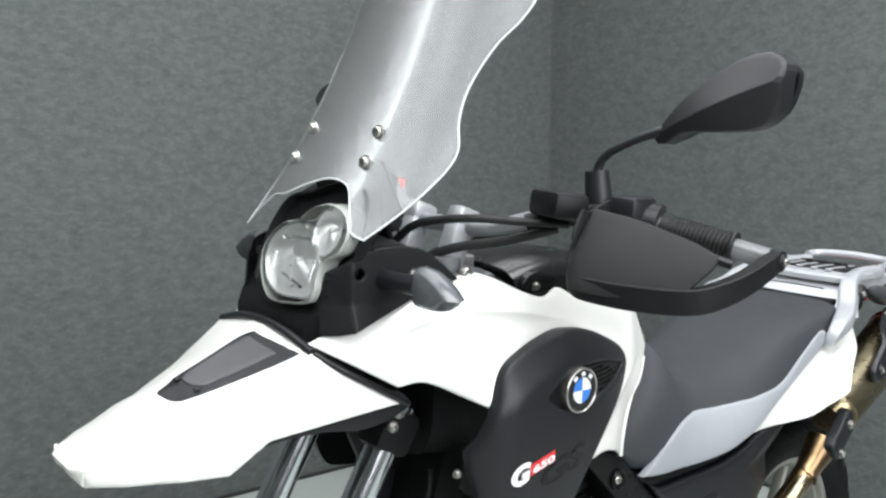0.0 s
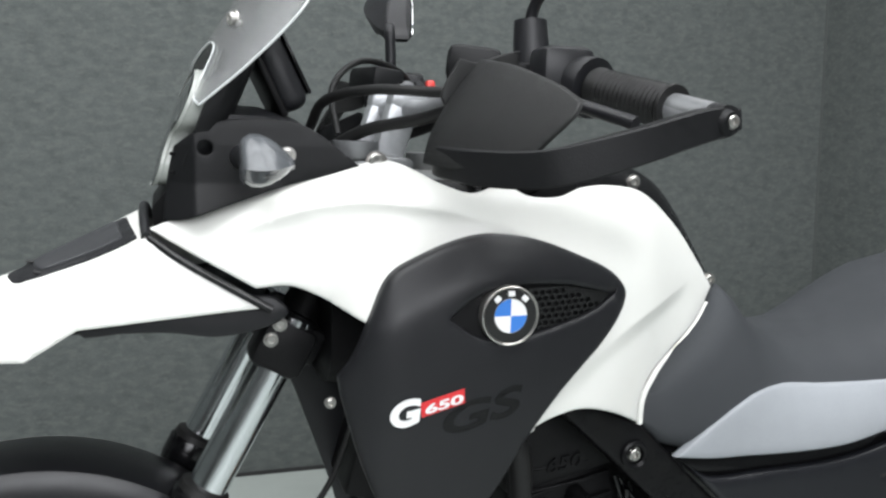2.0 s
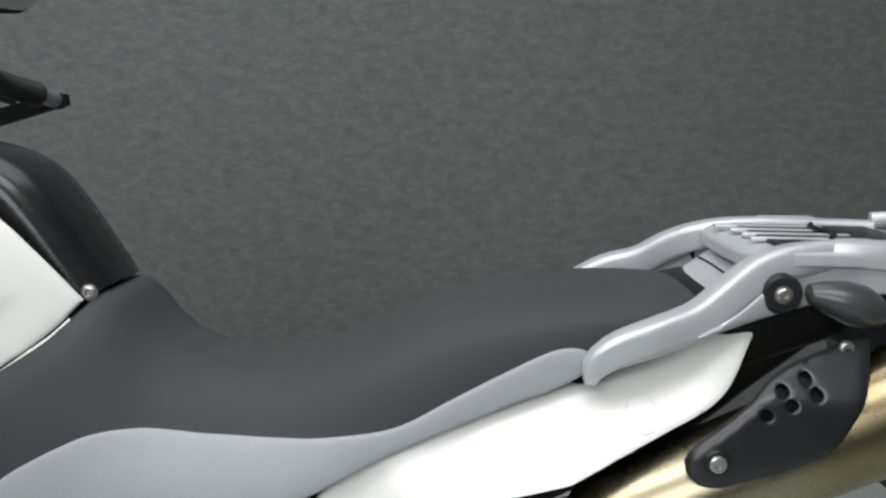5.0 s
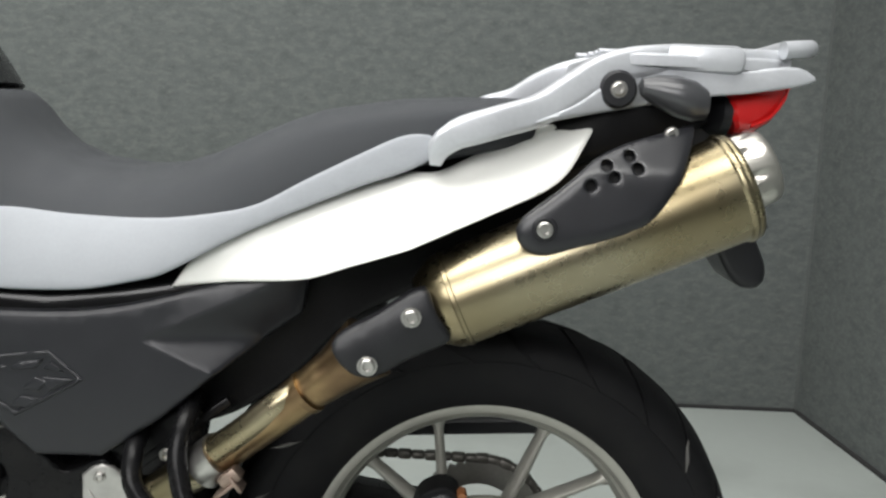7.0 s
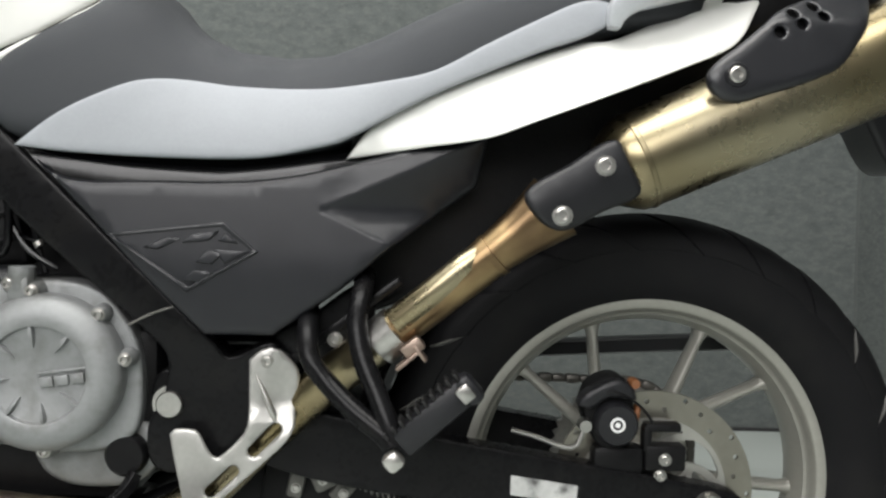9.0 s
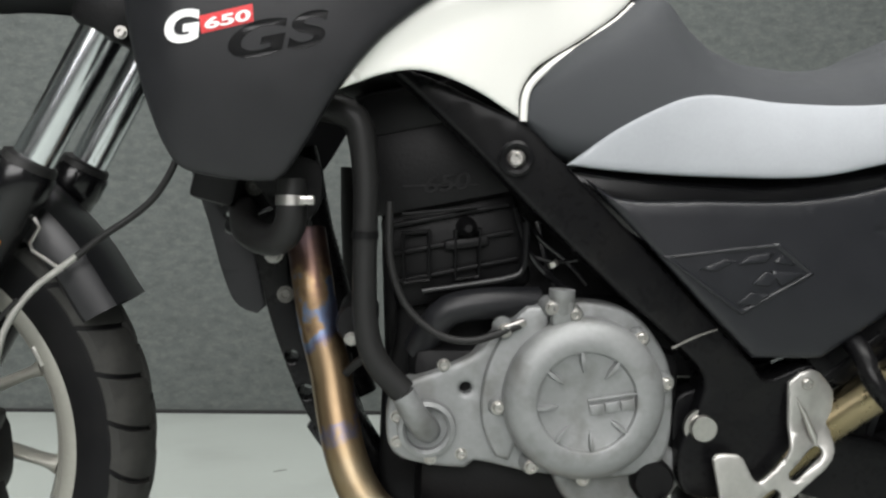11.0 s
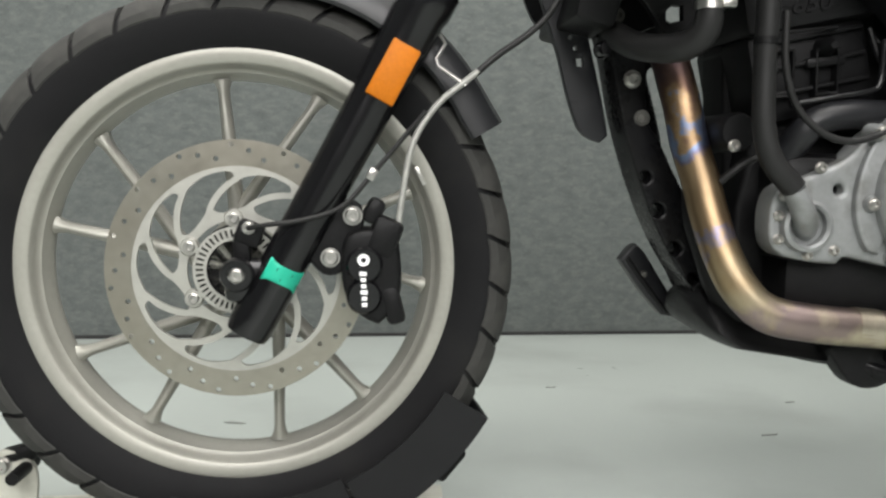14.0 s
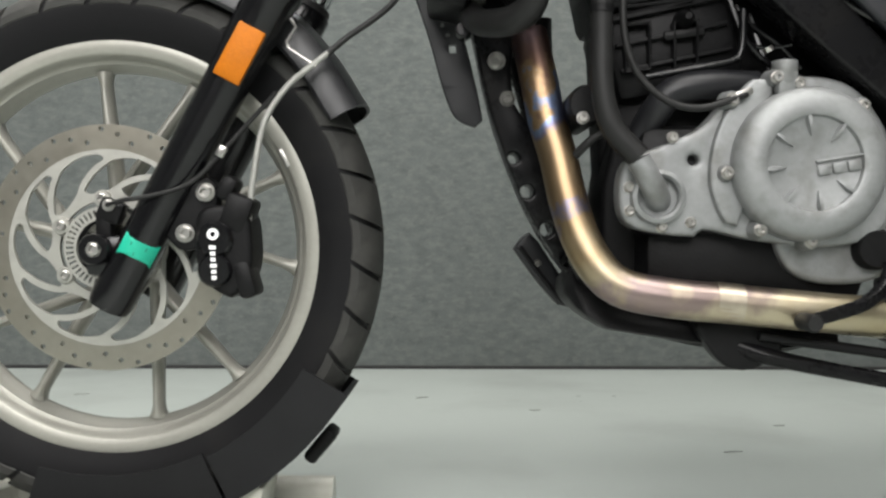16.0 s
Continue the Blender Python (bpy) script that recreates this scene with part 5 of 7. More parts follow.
scr = part("windscreen", panel(glass_edge, lambda u, v: (screen_x(u, v), u, v), (1, 0, -0.5), 0.0025, 0.0, 0.010), CLEAR, bike, "tall clear windscreen with a wavy edge", 60)
rim_line = [(screen_x(v.x, v.y) + 0.001, v.x, v.y) for v in curve(glass_edge, True, 0.008)]
part("screen_edge", tube(rim_line + rim_line[:1], 0.0014, 8, straight=True), ACRYLIC_EDGE, scr, "polished pale screen edge")
for y, z in ((-0.078, 1.252), (-0.083, 1.213), (0.080, 1.254), (0.088, 1.212)):
    bolt(scr, screen_x(y, z) - 0.002, y, z, 0.0075, 0.006, BRUSHED, "bolt", (0, 35, -78 if y < 0 else -102))
gauge = part("instrument_pod", block((0.034, 0.135, 0.104), (0.328, -0.002, 1.156), 0.014, (0, -26, 0), 4), BLACK, bike, "black instrument pod")
part("gauge_glass", block((0.004, 0.11, 0.085), (0.3475, -0.002, 1.166), 0.0015, (0, -26, 0)), GLOSS, gauge)
part("gauge_ring", block((0.008, 0.138, 0.10), (0.315, -0.002, 1.146), 0.003, (0, -26, 0)), DARK, gauge)
gauge.location = (-0.020, 0, 0.010)

# steering head and bars
part("top_clamp", joined(slab([(0.345, 1.052), (0.38, 1.064), (0.43, 1.070), (0.455, 1.064), (0.452, 1.046), (0.40, 1.040)], -0.112, 0.112, 0.008), lathe([(0, -0.012), (0.024, -0.012), (0.026, -0.008), (0.026, 0.008), (0, 0.008)], (0.392, -0.088, 1.078), 28, "z"), lathe([(0, -0.012), (0.022, -0.012), (0.024, -0.008), (0.024, 0.002), (0, 0.002)], (0.392, 0.088, 1.078), 28, "z")), CAST_GREY, bike, "grey cast top fork clamp")
bolt(bike, 0.409, -0.120, 1.064, 0.010, 0.006)
for s in (-1, 1):
    part("bar_riser", joined(block((0.036, 0.030, 0.075), (0.445, s * 0.05, 1.092), 0.006, (0, 18, 0)), block((0.046, 0.032, 0.030), (0.462, s * 0.05, 1.133), 0.008, (0, 18, 0))), RISER, bike, "silver handlebar riser")
part("handlebar", tube([(0.605, -0.44, 1.118), (0.572, -0.32, 1.144), (0.548, -0.25, 1.155), (0.522, -0.19, 1.152), (0.48, -0.10, 1.124), (0.461, -0.05, 1.122), (0.461, 0.05, 1.122), (0.48, 0.10, 1.124), (0.522, 0.19, 1.152), (0.548, 0.25, 1.155), (0.572, 0.32, 1.144), (0.605, 0.44, 1.118)], 0.0125, 18), BAR, bike, "dull silver tapered handlebar")
for s in (-1, 1):
    grip = [(0.574, s * 0.318, 1.143), (0.577, s * 0.33, 1.141), (0.5955, s * 0.400, 1.1275), (0.597, s * 0.406, 1.1265)]
    g = part("hand_grip", tube(grip, [0.021, 0.0185, 0.0175, 0.0165], 24, straight=True), HOSE, bike, "ribbed black rubber grip")
    for k in range(14):
        c = Vector(grip[1]).lerp(Vector(grip[2]), k / 13)
        d = (Vector(grip[2]) - Vector(grip[1])).normalized() * 0.0022
        part("grip_rib", tube([c - d, c, c + d], [0.0178, 0.0196, 0.0178], 18, straight=True), HOSE, g)
    part("grip_flange", tube([(0.5955, s * 0.402, 1.127), (0.597, s * 0.406, 1.126), (0.598, s * 0.410, 1.1255)], [0.0190, 0.0215, 0.0205], 24, straight=True), HOSE, g)
    part("bar_sleeve", tube([(0.597, s * 0.406, 1.126), (0.609, s * 0.450, 1.1175)], 0.0135, 20, straight=True), CAST_GREY, bike, "grey bar-end sleeve")
    part("bar_end", joined(tube([(0.607, s * 0.446, 1.117), (0.612, s * 0.462, 1.114), (0.614, s * 0.468, 1.113)], [0.0125, 0.013, 0.010], 20, straight=True), lathe([(0, -0.01), (0.0125, -0.01), (0.0135, 0), (0.0125, 0.01), (0, 0.01)], (0.613, s * 0.456, 1.116), 20)), GUARD, bike)
    bolt(bike, 0.615, s * 0.468, 1.1155, 0.0052, 0.004, None, "bolt", (0, 0, 0) if s < 0 else (0, 0, 180))
    sw = part("switch_block", joined(tube([(0.553, s * 0.262, 1.152), (0.560, s * 0.28, 1.150), (0.572, s * 0.312, 1.144)], [0.024, 0.030, 0.029], 20, straight=True), block((0.055, 0.045, 0.05), (0.550, s * 0.285, 1.158), 0.010)), BLACK, bike, "black switch block")
    part("switch_key", block((0.014, 0.016, 0.018), (0.584, s * 0.262, 1.163), 0.004), REDSW, sw, "red switch")
    part("lever_perch", joined(block((0.054, 0.078, 0.036), (0.486, s * 0.212, 1.166), 0.009, (0, 6, s * 18)), block((0.06, 0.045, 0.026), (0.522, s * 0.240, 1.156), 0.006)), GUARD, bike, "black lever perch with cover")
    part("control_lever", tube([(0.50, s * 0.245, 1.150), (0.492, s * 0.29, 1.146), (0.515, s * 0.37, 1.130), (0.545, s * 0.44, 1.112)], [0.008, 0.007, 0.006, 0.006], 12), BLACK, bike)
    shield = [(s * 0.288, 1.168, 1), (s * 0.35, 1.160), (s * 0.42, 1.142), (s * 0.454, 1.128, 1), (s * 0.456, 1.116), (s * 0.442, 1.092), (s * 0.434, 1.078, 1), (s * 0.36, 1.070), (s * 0.306, 1.072, 1), (s * 0.296, 1.10)]
    guard = part("hand_guard", panel(shield, lambda u, v: (0.431 + 0.64 * (v - 1.126) + 3.5 * (v - 1.12) ** 2 + 0.83 * max(0, abs(u) - 0.29) ** 1.5 + 0.05 * max(0, 0.31 - abs(u)), u, v), (1, 0, 0), 0.004, 0.0015, 0.014), GRAINED, bike, "textured black hand guard")
    part("guard_wing", panel([(0.446, 1.168, 1), (0.466, 1.165), (0.490, 1.174), (0.508, 1.178, 1), (0.504, 1.146), (0.478, 1.126), (0.440, 1.118, 1), (0.428, 1.132)], lambda u, v: (u, s * (0.290 - 0.10 * (u - 0.44)), v), (0, -s, 0), 0.004, 0.0015, 0.014), GRAINED, guard, "inner wing of the hand guard")
    part("guard_bar", crisp_strap([(0.626, s * 0.454, 1.1175), (0.605, s * 0.459, 1.1145), (0.578, s * 0.463, 1.108), (0.535, s * 0.464, 1.095), (0.495, s * 0.457, 1.083), (0.463, s * 0.438, 1.0745), (0.437, s * 0.385, 1.0725), (0.425, s * 0.335, 1.0740), (0.424, s * 0.308, 1.077), (0.440, s * 0.284, 1.090), (0.475, s * 0.258, 1.112)], [(0, 0.018), (0.06, 0.0255), (0.35, 0.030), (0.62, 0.030), (0.85, 0.027), (1, 0.018)], 0.017), GUARD, bike, "black hand-guard bar")
    mx, my = (0.0, 0.0) if s < 0 else (-0.04, 0.0)
    bend = [(0.540, s * 0.230, 1.21), (0.541, s * 0.232, 1.222), (0.545, s * 0.245, 1.238), (0.557, s * 0.282, 1.258), (0.572, s * 0.318, 1.272)] if s < 0 else [(0.562, 0.268, 1.20), (0.562, 0.269, 1.225), (0.561, 0.270, 1.250), (0.561, 0.275, 1.268), (0.572, 0.318, 1.274)]
    stem = part("mirror_stem", tube(bend, [0.0065, 0.0062, 0.0058, 0.0058, 0.0075] if s < 0 else [0.0085, 0.0082, 0.008, 0.008, 0.0085], 14), BLACK, bike, "bent black mirror stem")
    part("mirror_post", tube([(0.541, s * (0.240 if s < 0 else 0.272), 1.150), (0.540, s * (0.232 if s < 0 else 0.27), 1.19), (0.540 if s < 0 else 0.558, s * (0.229 if s < 0 else 0.268), 1.212)], [0.019, 0.018, 0.0165], 20, straight=True), BLACK, stem)
    head = [(s * 0.296, 1.256), (s * 0.312, 1.284), (s * 0.345, 1.322), (s * 0.392, 1.358), (s * 0.44, 1.366), (s * 0.466, 1.350), (s * 0.468, 1.327), (s * 0.458, 1.294), (s * 0.435, 1.276), (s * 0.40, 1.270), (s * 0.345, 1.267), (s * 0.312, 1.252)]

    def shell(u, v, s=s):
        f = max(0.0, 1 - ((abs(u) - 0.40) / 0.115) ** 2)
        ridge = abs((v - 1.262) - 0.42 * (abs(u) - 0.30))
        return (0.585 + 0.10 * (abs(u) - 0.40) - 0.036 * f + (0.80 if v - 1.262 > 0.42 * (abs(u) - 0.30) else 0.62) * ridge * f, u, v)

    mir = part("mirror_shell", panel(head, shell, (1, 0, 0), 0.030, 0.006, 0.008, creases=([(s * 0.31, 1.266), (s * 0.38, 1.2956), (s * 0.46, 1.329)],)), BLACK, stem, "black angular mirror housing", 14)
    stem.location = (mx, my, 0.0 if s < 0 else -0.02)
    part("mirror_glass", panel([(0.4 * s + (p[0] - 0.4 * s) * 0.9, 1.31 + (p[1] - 1.31) * 0.86) for p in head], lambda u, v: (0.6215 + 0.10 * (abs(u) - 0.40) + 0.12 * (v - 1.31), u, v), (-1, 0, 0), 0.001, 0.0, None), MIRROR, stem)
    part("mirror_back", panel([(0.4 * s + (p[0] - 0.4 * s) * 0.94, 1.31 + (p[1] - 1.31) * 0.92) for p in head], lambda u, v: (0.6195 + 0.10 * (abs(u) - 0.40) + 0.12 * (v - 1.31), u, v), (-1, 0, 0), 0.014, 0.003, None), GUARD, stem)
for path, r in (([(0.350, -0.03, 1.10), (0.36, -0.07, 1.13), (0.40, -0.13, 1.142), (0.46, -0.18, 1.140), (0.50, -0.22, 1.140)], 0.006), ([(0.36, -0.05, 1.07), (0.40, -0.10, 1.098), (0.45, -0.15, 1.112), (0.50, -0.20, 1.132)], 0.007),
                ([(0.40, 0.06, 1.09), (0.40, 0.10, 1.15), (0.45, 0.16, 1.19), (0.52, 0.23, 1.185), (0.56, 0.27, 1.16)], 0.0045), ([(0.43, -0.02, 1.08), (0.48, -0.06, 1.10), (0.53, -0.14, 1.13), (0.55, -0.20, 1.14)], 0.006), ([(0.52, 0.20, 1.13), (0.48, 0.12, 1.09), (0.45, 0.06, 1.06)], 0.006)):
    part("cable", tube(path, r, 10), HOSE, bike)
for y in (-0.155, 0.155):
    part("cable_boot", tube([(0.488, y, 1.132), (0.512, y * 1.2, 1.147)], 0.0165, 16, straight=True), HOSE, bike)
part("steering_stem", tube([(0.33, 0, 0.84), (0.44, 0, 1.06)], 0.028, 20, straight=True), DARK, bike)
part("ignition_lock", joined(lathe([(0, 0), (0.022, 0), (0.024, 0.004), (0.024, 0.03), (0, 0.03)], (0.50, 0.0, 1.04), 20, "z"), block((0.05, 0.12, 0.03), (0.50, 0, 1.035), 0.008)), CAST, bike)

# ---- engine and frame ----
frame_line = [(0.600, 0.797), (0.640, 0.788), (0.692, 0.766), (0.739, 0.744), (0.775, 0.712), (0.812, 0.676), (0.905, 0.585), (0.997, 0.494), (1.012, 0.478), (1.060, 0.496), (1.072, 0.470), (1.045, 0.400), (1.012, 0.362), (0.975, 0.345), (0.930, 0.352), (0.922, 0.395), (0.940, 0.440), (0.944, 0.478), (0.915, 0.512), (0.830, 0.585), (0.753, 0.655), (0.690, 0.716), (0.633, 0.768)]
fr = both("frame_spar", panel(frame_line, lambda u, v: (u, -0.152 + 0.012 * max(0.0, min(1.0, (0.50 - v) / 0.05)), v), (0, 1, 0), 0.045, 0.005, 0.02), FRAME, "gloss black painted frame spar")
part("frame_socket", lathe([(0.0115, -0.156), (0.0155, -0.158), (0.0185, -0.156), (0.0185, -0.148), (0, -0.148), (0.0, -0.150), (0.0115, -0.150)], (0.733, 0, 0.707), 28), FRAME, fr)
bolt(fr, 0.733, -0.152, 0.707, 0.0080, 0.005)
part("pivot_cap", lathe([(0, -0.146), (0.0135, -0.146), (0.015, -0.144), (0.015, -0.139), (0.020, -0.139), (0.021, -0.135), (0, -0.135)], (0.9473, 0, 0.4232), 28), STEEL, fr, "bare steel swing-arm pivot end")
# weld bead in lighter metal than the frame, which paints its highlight
part("frame_weld", tube([(0.905, -0.1525, 0.512), (0.93, -0.1535, 0.525), (0.953, -0.1525, 0.533)], 0.0015, 8), GRIMY, fr)
both("down_tube", tube([(0.545, -0.06, 0.46), (0.556, -0.06, 0.40), (0.62, -0.06, 0.29), (0.80, -0.06, 0.25), (0.95, -0.06, 0.30)], 0.016, 14), DARK)

part("cylinder", block((0.155, 0.16, 0.11), (0.680, 0, 0.605), 0.012, (0, -12, 0)), DARK, bike, "black cylinder")
part("cylinder_head", block((0.175, 0.19, 0.10), (0.665, 0, 0.705), 0.014, (0, -12, 0)), DARK, bike, "black cylinder head")
part("cam_cover", block((0.16, 0.20, 0.05), (0.65, 0, 0.765), 0.012, (0, -12, 0)), DARK, bike)
part("engine_bulk", slab([(0.56, 0.80), (0.75, 0.77), (0.86, 0.62), (0.93, 0.50), (0.93, 0.33), (0.62, 0.30), (0.60, 0.42), (0.615, 0.52), (0.60, 0.70)], -0.055, 0.055, 0.01), DARK, bike)
for k in range(3):
    part("cylinder_rib", block((0.135, 0.010, 0.005), (0.682 - 0.006 * k, -0.0835, 0.585 + 0.03 * k), 0.0015, (0, -12, 0)), DARK, bike)
part("cast_number", letters("650", 0.026, lambda u, v: (0.640 + u, -0.0958, 0.668 + v + 0.15 * u), 0.002, 1.3, 0.1), DARK, bike, "cast number on the cylinder head")
part("coolant_plug", joined(lathe([(0, -0.108), (0.004, -0.108), (0.011, -0.095), (0.012, -0.08), (0, -0.08)], (0.690, 0, 0.632), 16), block((0.05, 0.014, 0.012), (0.69, -0.086, 0.615), 0.004, (0, -8, 0))), DARK, bike)
for corners in ([(0.618, 0.626), (0.650, 0.629), (0.651, 0.572), (0.620, 0.568)], [(0.676, 0.629), (0.706, 0.632), (0.706, 0.577), (0.677, 0.573)]):
    c = (sum(p[0] for p in corners) / 4, sum(p[1] for p in corners) / 4)
    part("cast_frame", slab([(*p, 1) for p in corners], -0.094, -0.080, 0.0015, [[Vector((c[0] + (p[0] - c[0]) * 0.80, c[1] + (p[1] - c[1]) * 0.88)) for p in corners]]), DARK, bike)
for z0, z1 in ((0.645, 0.655), (0.675, 0.679)):
    part("cast_ridge", tube([(0.618, -0.094, z0), (0.700, -0.094, z1)], 0.0022, 8, straight=True), DARK, bike)
part("crankcase", block((0.30, 0.24, 0.13), (0.78, 0, 0.44), 0.02), DARK, bike, "dark crankcase")
part("sump", block((0.26, 0.22, 0.10), (0.77, 0, 0.35), 0.02), DARK, bike)
part("gearbox", block((0.24, 0.20, 0.09), (0.85, 0, 0.51), 0.02), DARK, bike)
part("crankcase_side", slab([(0.79, 0.385), (0.91, 0.40), (0.935, 0.37), (0.91, 0.33), (0.84, 0.322), (0.80, 0.34)], -0.122, -0.10, 0.008), CAST, bike)
part("shaft_seal", lathe([(0, -0.138), (0.020, -0.138), (0.024, -0.132), (0.024, -0.12), (0, -0.12)], (0.897, 0, 0.362), 24), DARK, bike)
case = [(0.606, 0.440), (0.614, 0.462), (0.634, 0.472), (0.66, 0.482), (0.698, 0.500), (0.725, 0.527), (0.752, 0.545), (0.775, 0.556), (0.86, 0.55), (0.905, 0.50), (0.915, 0.44), (0.905, 0.385), (0.85, 0.365), (0.76, 0.372), (0.700, 0.384), (0.690, 0.376), (0.622, 0.386), (0.608, 0.402)]
ec = part("clutch_case", slab(case, -0.136, -0.10, 0.006, [circle(0.689, 0.463, 0.0065, 14)], 0.03), CAST, bike, "cast aluminium clutch case")
part("case_step", slab([(0.722, 0.392), (0.736, 0.388), (0.775, 0.545), (0.752, 0.552), (0.715, 0.50), (0.705, 0.44)], -0.146, -0.13, 0.004), CAST, ec)
CC = (0.813, 0.457)
part("clutch_cover", lathe([(0, -0.1655), (0.0505, -0.1650), (0.0515, -0.1655), (0.0530, -0.1700), (0.0550, -0.1712), (0.066, -0.1706), (0.075, -0.1680), (0.0815, -0.163), (0.0855, -0.157), (0.0865, -0.152), (0.0865, -0.13), (0, -0.13)], (CC[0], 0, CC[1]), 72), CAST, ec, "round cast clutch cover")
for k in range(8):
    a = radians(8 + 45 * k)
    if k == 0:
        continue
    r0, r1 = 0.030, 0.054
    d = Vector((math.cos(a), 0, math.sin(a)))
    c = Vector((CC[0], -0.167, CC[1]))
    s = Vector((-d.z, 0, d.x))
    rib = [[c + d * r + s * w + Vector((0, h, 0)) for w, h in ((-0.0042 * t, 0.004), (-0.002 * t, -0.0042 * t), (0.002 * t, -0.0042 * t), (0.0042 * t, 0.004))] for r, t in ((r0, 0.08), (r0 + 0.008, 0.7), (r1 - 0.008, 1), (r1, 0.6))]
    part("cover_rib", loft(rib), CAST, ec)
part("maker_bar", joined(*[block((0.0145, 0.004, 0.011), (CC[0] + 0.010 + 0.0165 * k, -0.167, CC[1] - 0.007 + 0.0025 * k), 0.001, (0, -9, 0)) for k in range(3)], block((0.055, 0.004, 0.003), (CC[0] + 0.028, -0.167, CC[1] + 0.006), 0.001, (0, -9, 0))), CAST, ec, "raised maker's mark in plain bars")
for x, z in ((0.872, 0.522), (0.901, 0.474), (0.800, 0.546), (0.759, 0.384), (0.722, 0.447), (0.727, 0.529), (0.815, 0.371), (0.776, 0.553)):
    part("case_boss", lathe([(0, -0.153), (0.0075, -0.153), (0.010, -0.148), (0.0115, -0.13), (0, -0.13)], (x, 0, z), 16), CAST, ec)
    bolt(ec, x, -0.154, z, 0.0062, 0.005)
for x, z in ((0.653, 0.387), (0.617, 0.405), (0.616, 0.432), (0.622, 0.455), (0.665, 0.488), (0.686, 0.392)):
    bolt(ec, x, -0.137, z, 0.0055, 0.005)
part("filler", joined(lathe([(0, -0.008), (0.012, -0.008), (0.014, -0.005), (0.014, 0.02), (0, 0.02)], (0.787, -0.145, 0.552), 16, "z"), block((0.024, 0.02, 0.03), (0.787, -0.148, 0.548), 0.006)), CAST, ec)
part("pump_ring", lathe([(0.0225, -0.146), (0.0255, -0.149), (0.030, -0.147), (0.0315, -0.135), (0.0225, -0.13)], (0.648, 0, 0.421), 40, closed=True), CAST, ec, "coolant pump housing ring")
part("pump_spout", tube([(0.652, -0.124, 0.414), (0.645, -0.146, 0.424), (0.633, -0.156, 0.442), (0.622, -0.158, 0.462)], [0.014, 0.0145, 0.0135, 0.013], 16), CAST, ec)
part("coolant_hose", tube([(0.47, -0.10, 0.735), (0.515, -0.14, 0.755), (0.548, -0.155, 0.752), (0.568, -0.160, 0.742), (0.576, -0.160, 0.718), (0.580, -0.160, 0.67), (0.580, -0.158, 0.60), (0.582, -0.158, 0.535), (0.594, -0.158, 0.495), (0.622, -0.158, 0.464)], [0.015, 0.0155, 0.0155, 0.015, 0.0145, 0.0130, 0.0125, 0.0130, 0.0135, 0.014], 18), HOSE, bike, "thick black coolant hose")
part("hose_clip", tube([(0.580, -0.1585, 0.622), (0.580, -0.1585, 0.630)], 0.0137, 18, straight=True), DARK, bike)
part("clutch_cable", tube([(0.604, -0.155, 0.66), (0.606, -0.155, 0.60), (0.622, -0.155, 0.555), (0.655, -0.158, 0.525), (0.69, -0.158, 0.518), (0.722, -0.156, 0.527), (0.742, -0.154, 0.535)], 0.0042, 10), HOSE, bike)
part("cable_stop", block((0.028, 0.012, 0.008), (0.735, -0.152, 0.534), 0.002, (0, -20, 0)), STEEL, bike)
part("breather_pipe", tube([(0.642, -0.10, 0.562), (0.70, -0.105, 0.572), (0.740, -0.105, 0.580), (0.752, -0.105, 0.592), (0.754, -0.105, 0.64)], 0.0045, 10), GLOSS, bike)
part("intake_duct", tube([(0.640, -0.090, 0.495), (0.655, -0.105, 0.525), (0.672, -0.11, 0.543), (0.71, -0.11, 0.551), (0.77, -0.10, 0.552)], 0.0175, 18), BLACK, bike)
for path, r in (([(0.742, -0.092, 0.655), (0.756, -0.098, 0.612), (0.776, -0.100, 0.585), (0.806, -0.098, 0.566)], 0.0036), ([(0.752, -0.085, 0.648), (0.772, -0.094, 0.620), (0.800, -0.098, 0.598), (0.824, -0.098, 0.572)], 0.0030), ([(0.760, -0.090, 0.603), (0.785, -0.098, 0.596), (0.812, -0.100, 0.600)], 0.0026), ([(0.770, -0.080, 0.640), (0.778, -0.090, 0.600), (0.792, -0.096, 0.560)], 0.0042)):
    part("loom_cable", tube(path, r, 8), GLOSS, bike)
part("cable_tie", tube([(0.784, -0.099, 0.597), (0.787, -0.099, 0.592)], 0.0062, 10, straight=True), BRUSHED, bike)
part("far_frame_tube", tube([(0.490, 0.10, 0.72), (0.500, 0.10, 0.68), (0.512, 0.10, 0.62), (0.535, 0.10, 0.54), (0.552, 0.10, 0.46), (0.575, 0.10, 0.40)], 0.0195, 18), FRAME, bike, "gloss black far frame tube")
# made-up dark filler that closes the bright gap beside the header
part("far_hose", tube([(0.552, 0.20, 0.70), (0.553, 0.20, 0.65), (0.555, 0.20, 0.60), (0.559, 0.20, 0.54), (0.566, 0.19, 0.46)], 0.0165, 18), HOSE, bike)
part("starter_motor", lathe([(0, -0.12), (0.020, -0.12), (0.023, -0.115), (0.023, 0), (0, 0)], (0.572, 0, 0.528), 24), DARK, bike)
part("oil_hose", tube([(0.56, -0.10, 0.47), (0.58, -0.11, 0.49), (0.60, -0.11, 0.50)], 0.005, 8), HOSE, bike)
bolt(bike, 0.566, -0.122, 0.512, 0.006, 0.005)
part("radiator", block((0.05, 0.20, 0.22), (0.435, 0.02, 0.76), 0.006, (0, 14, 0)), DARK, bike)
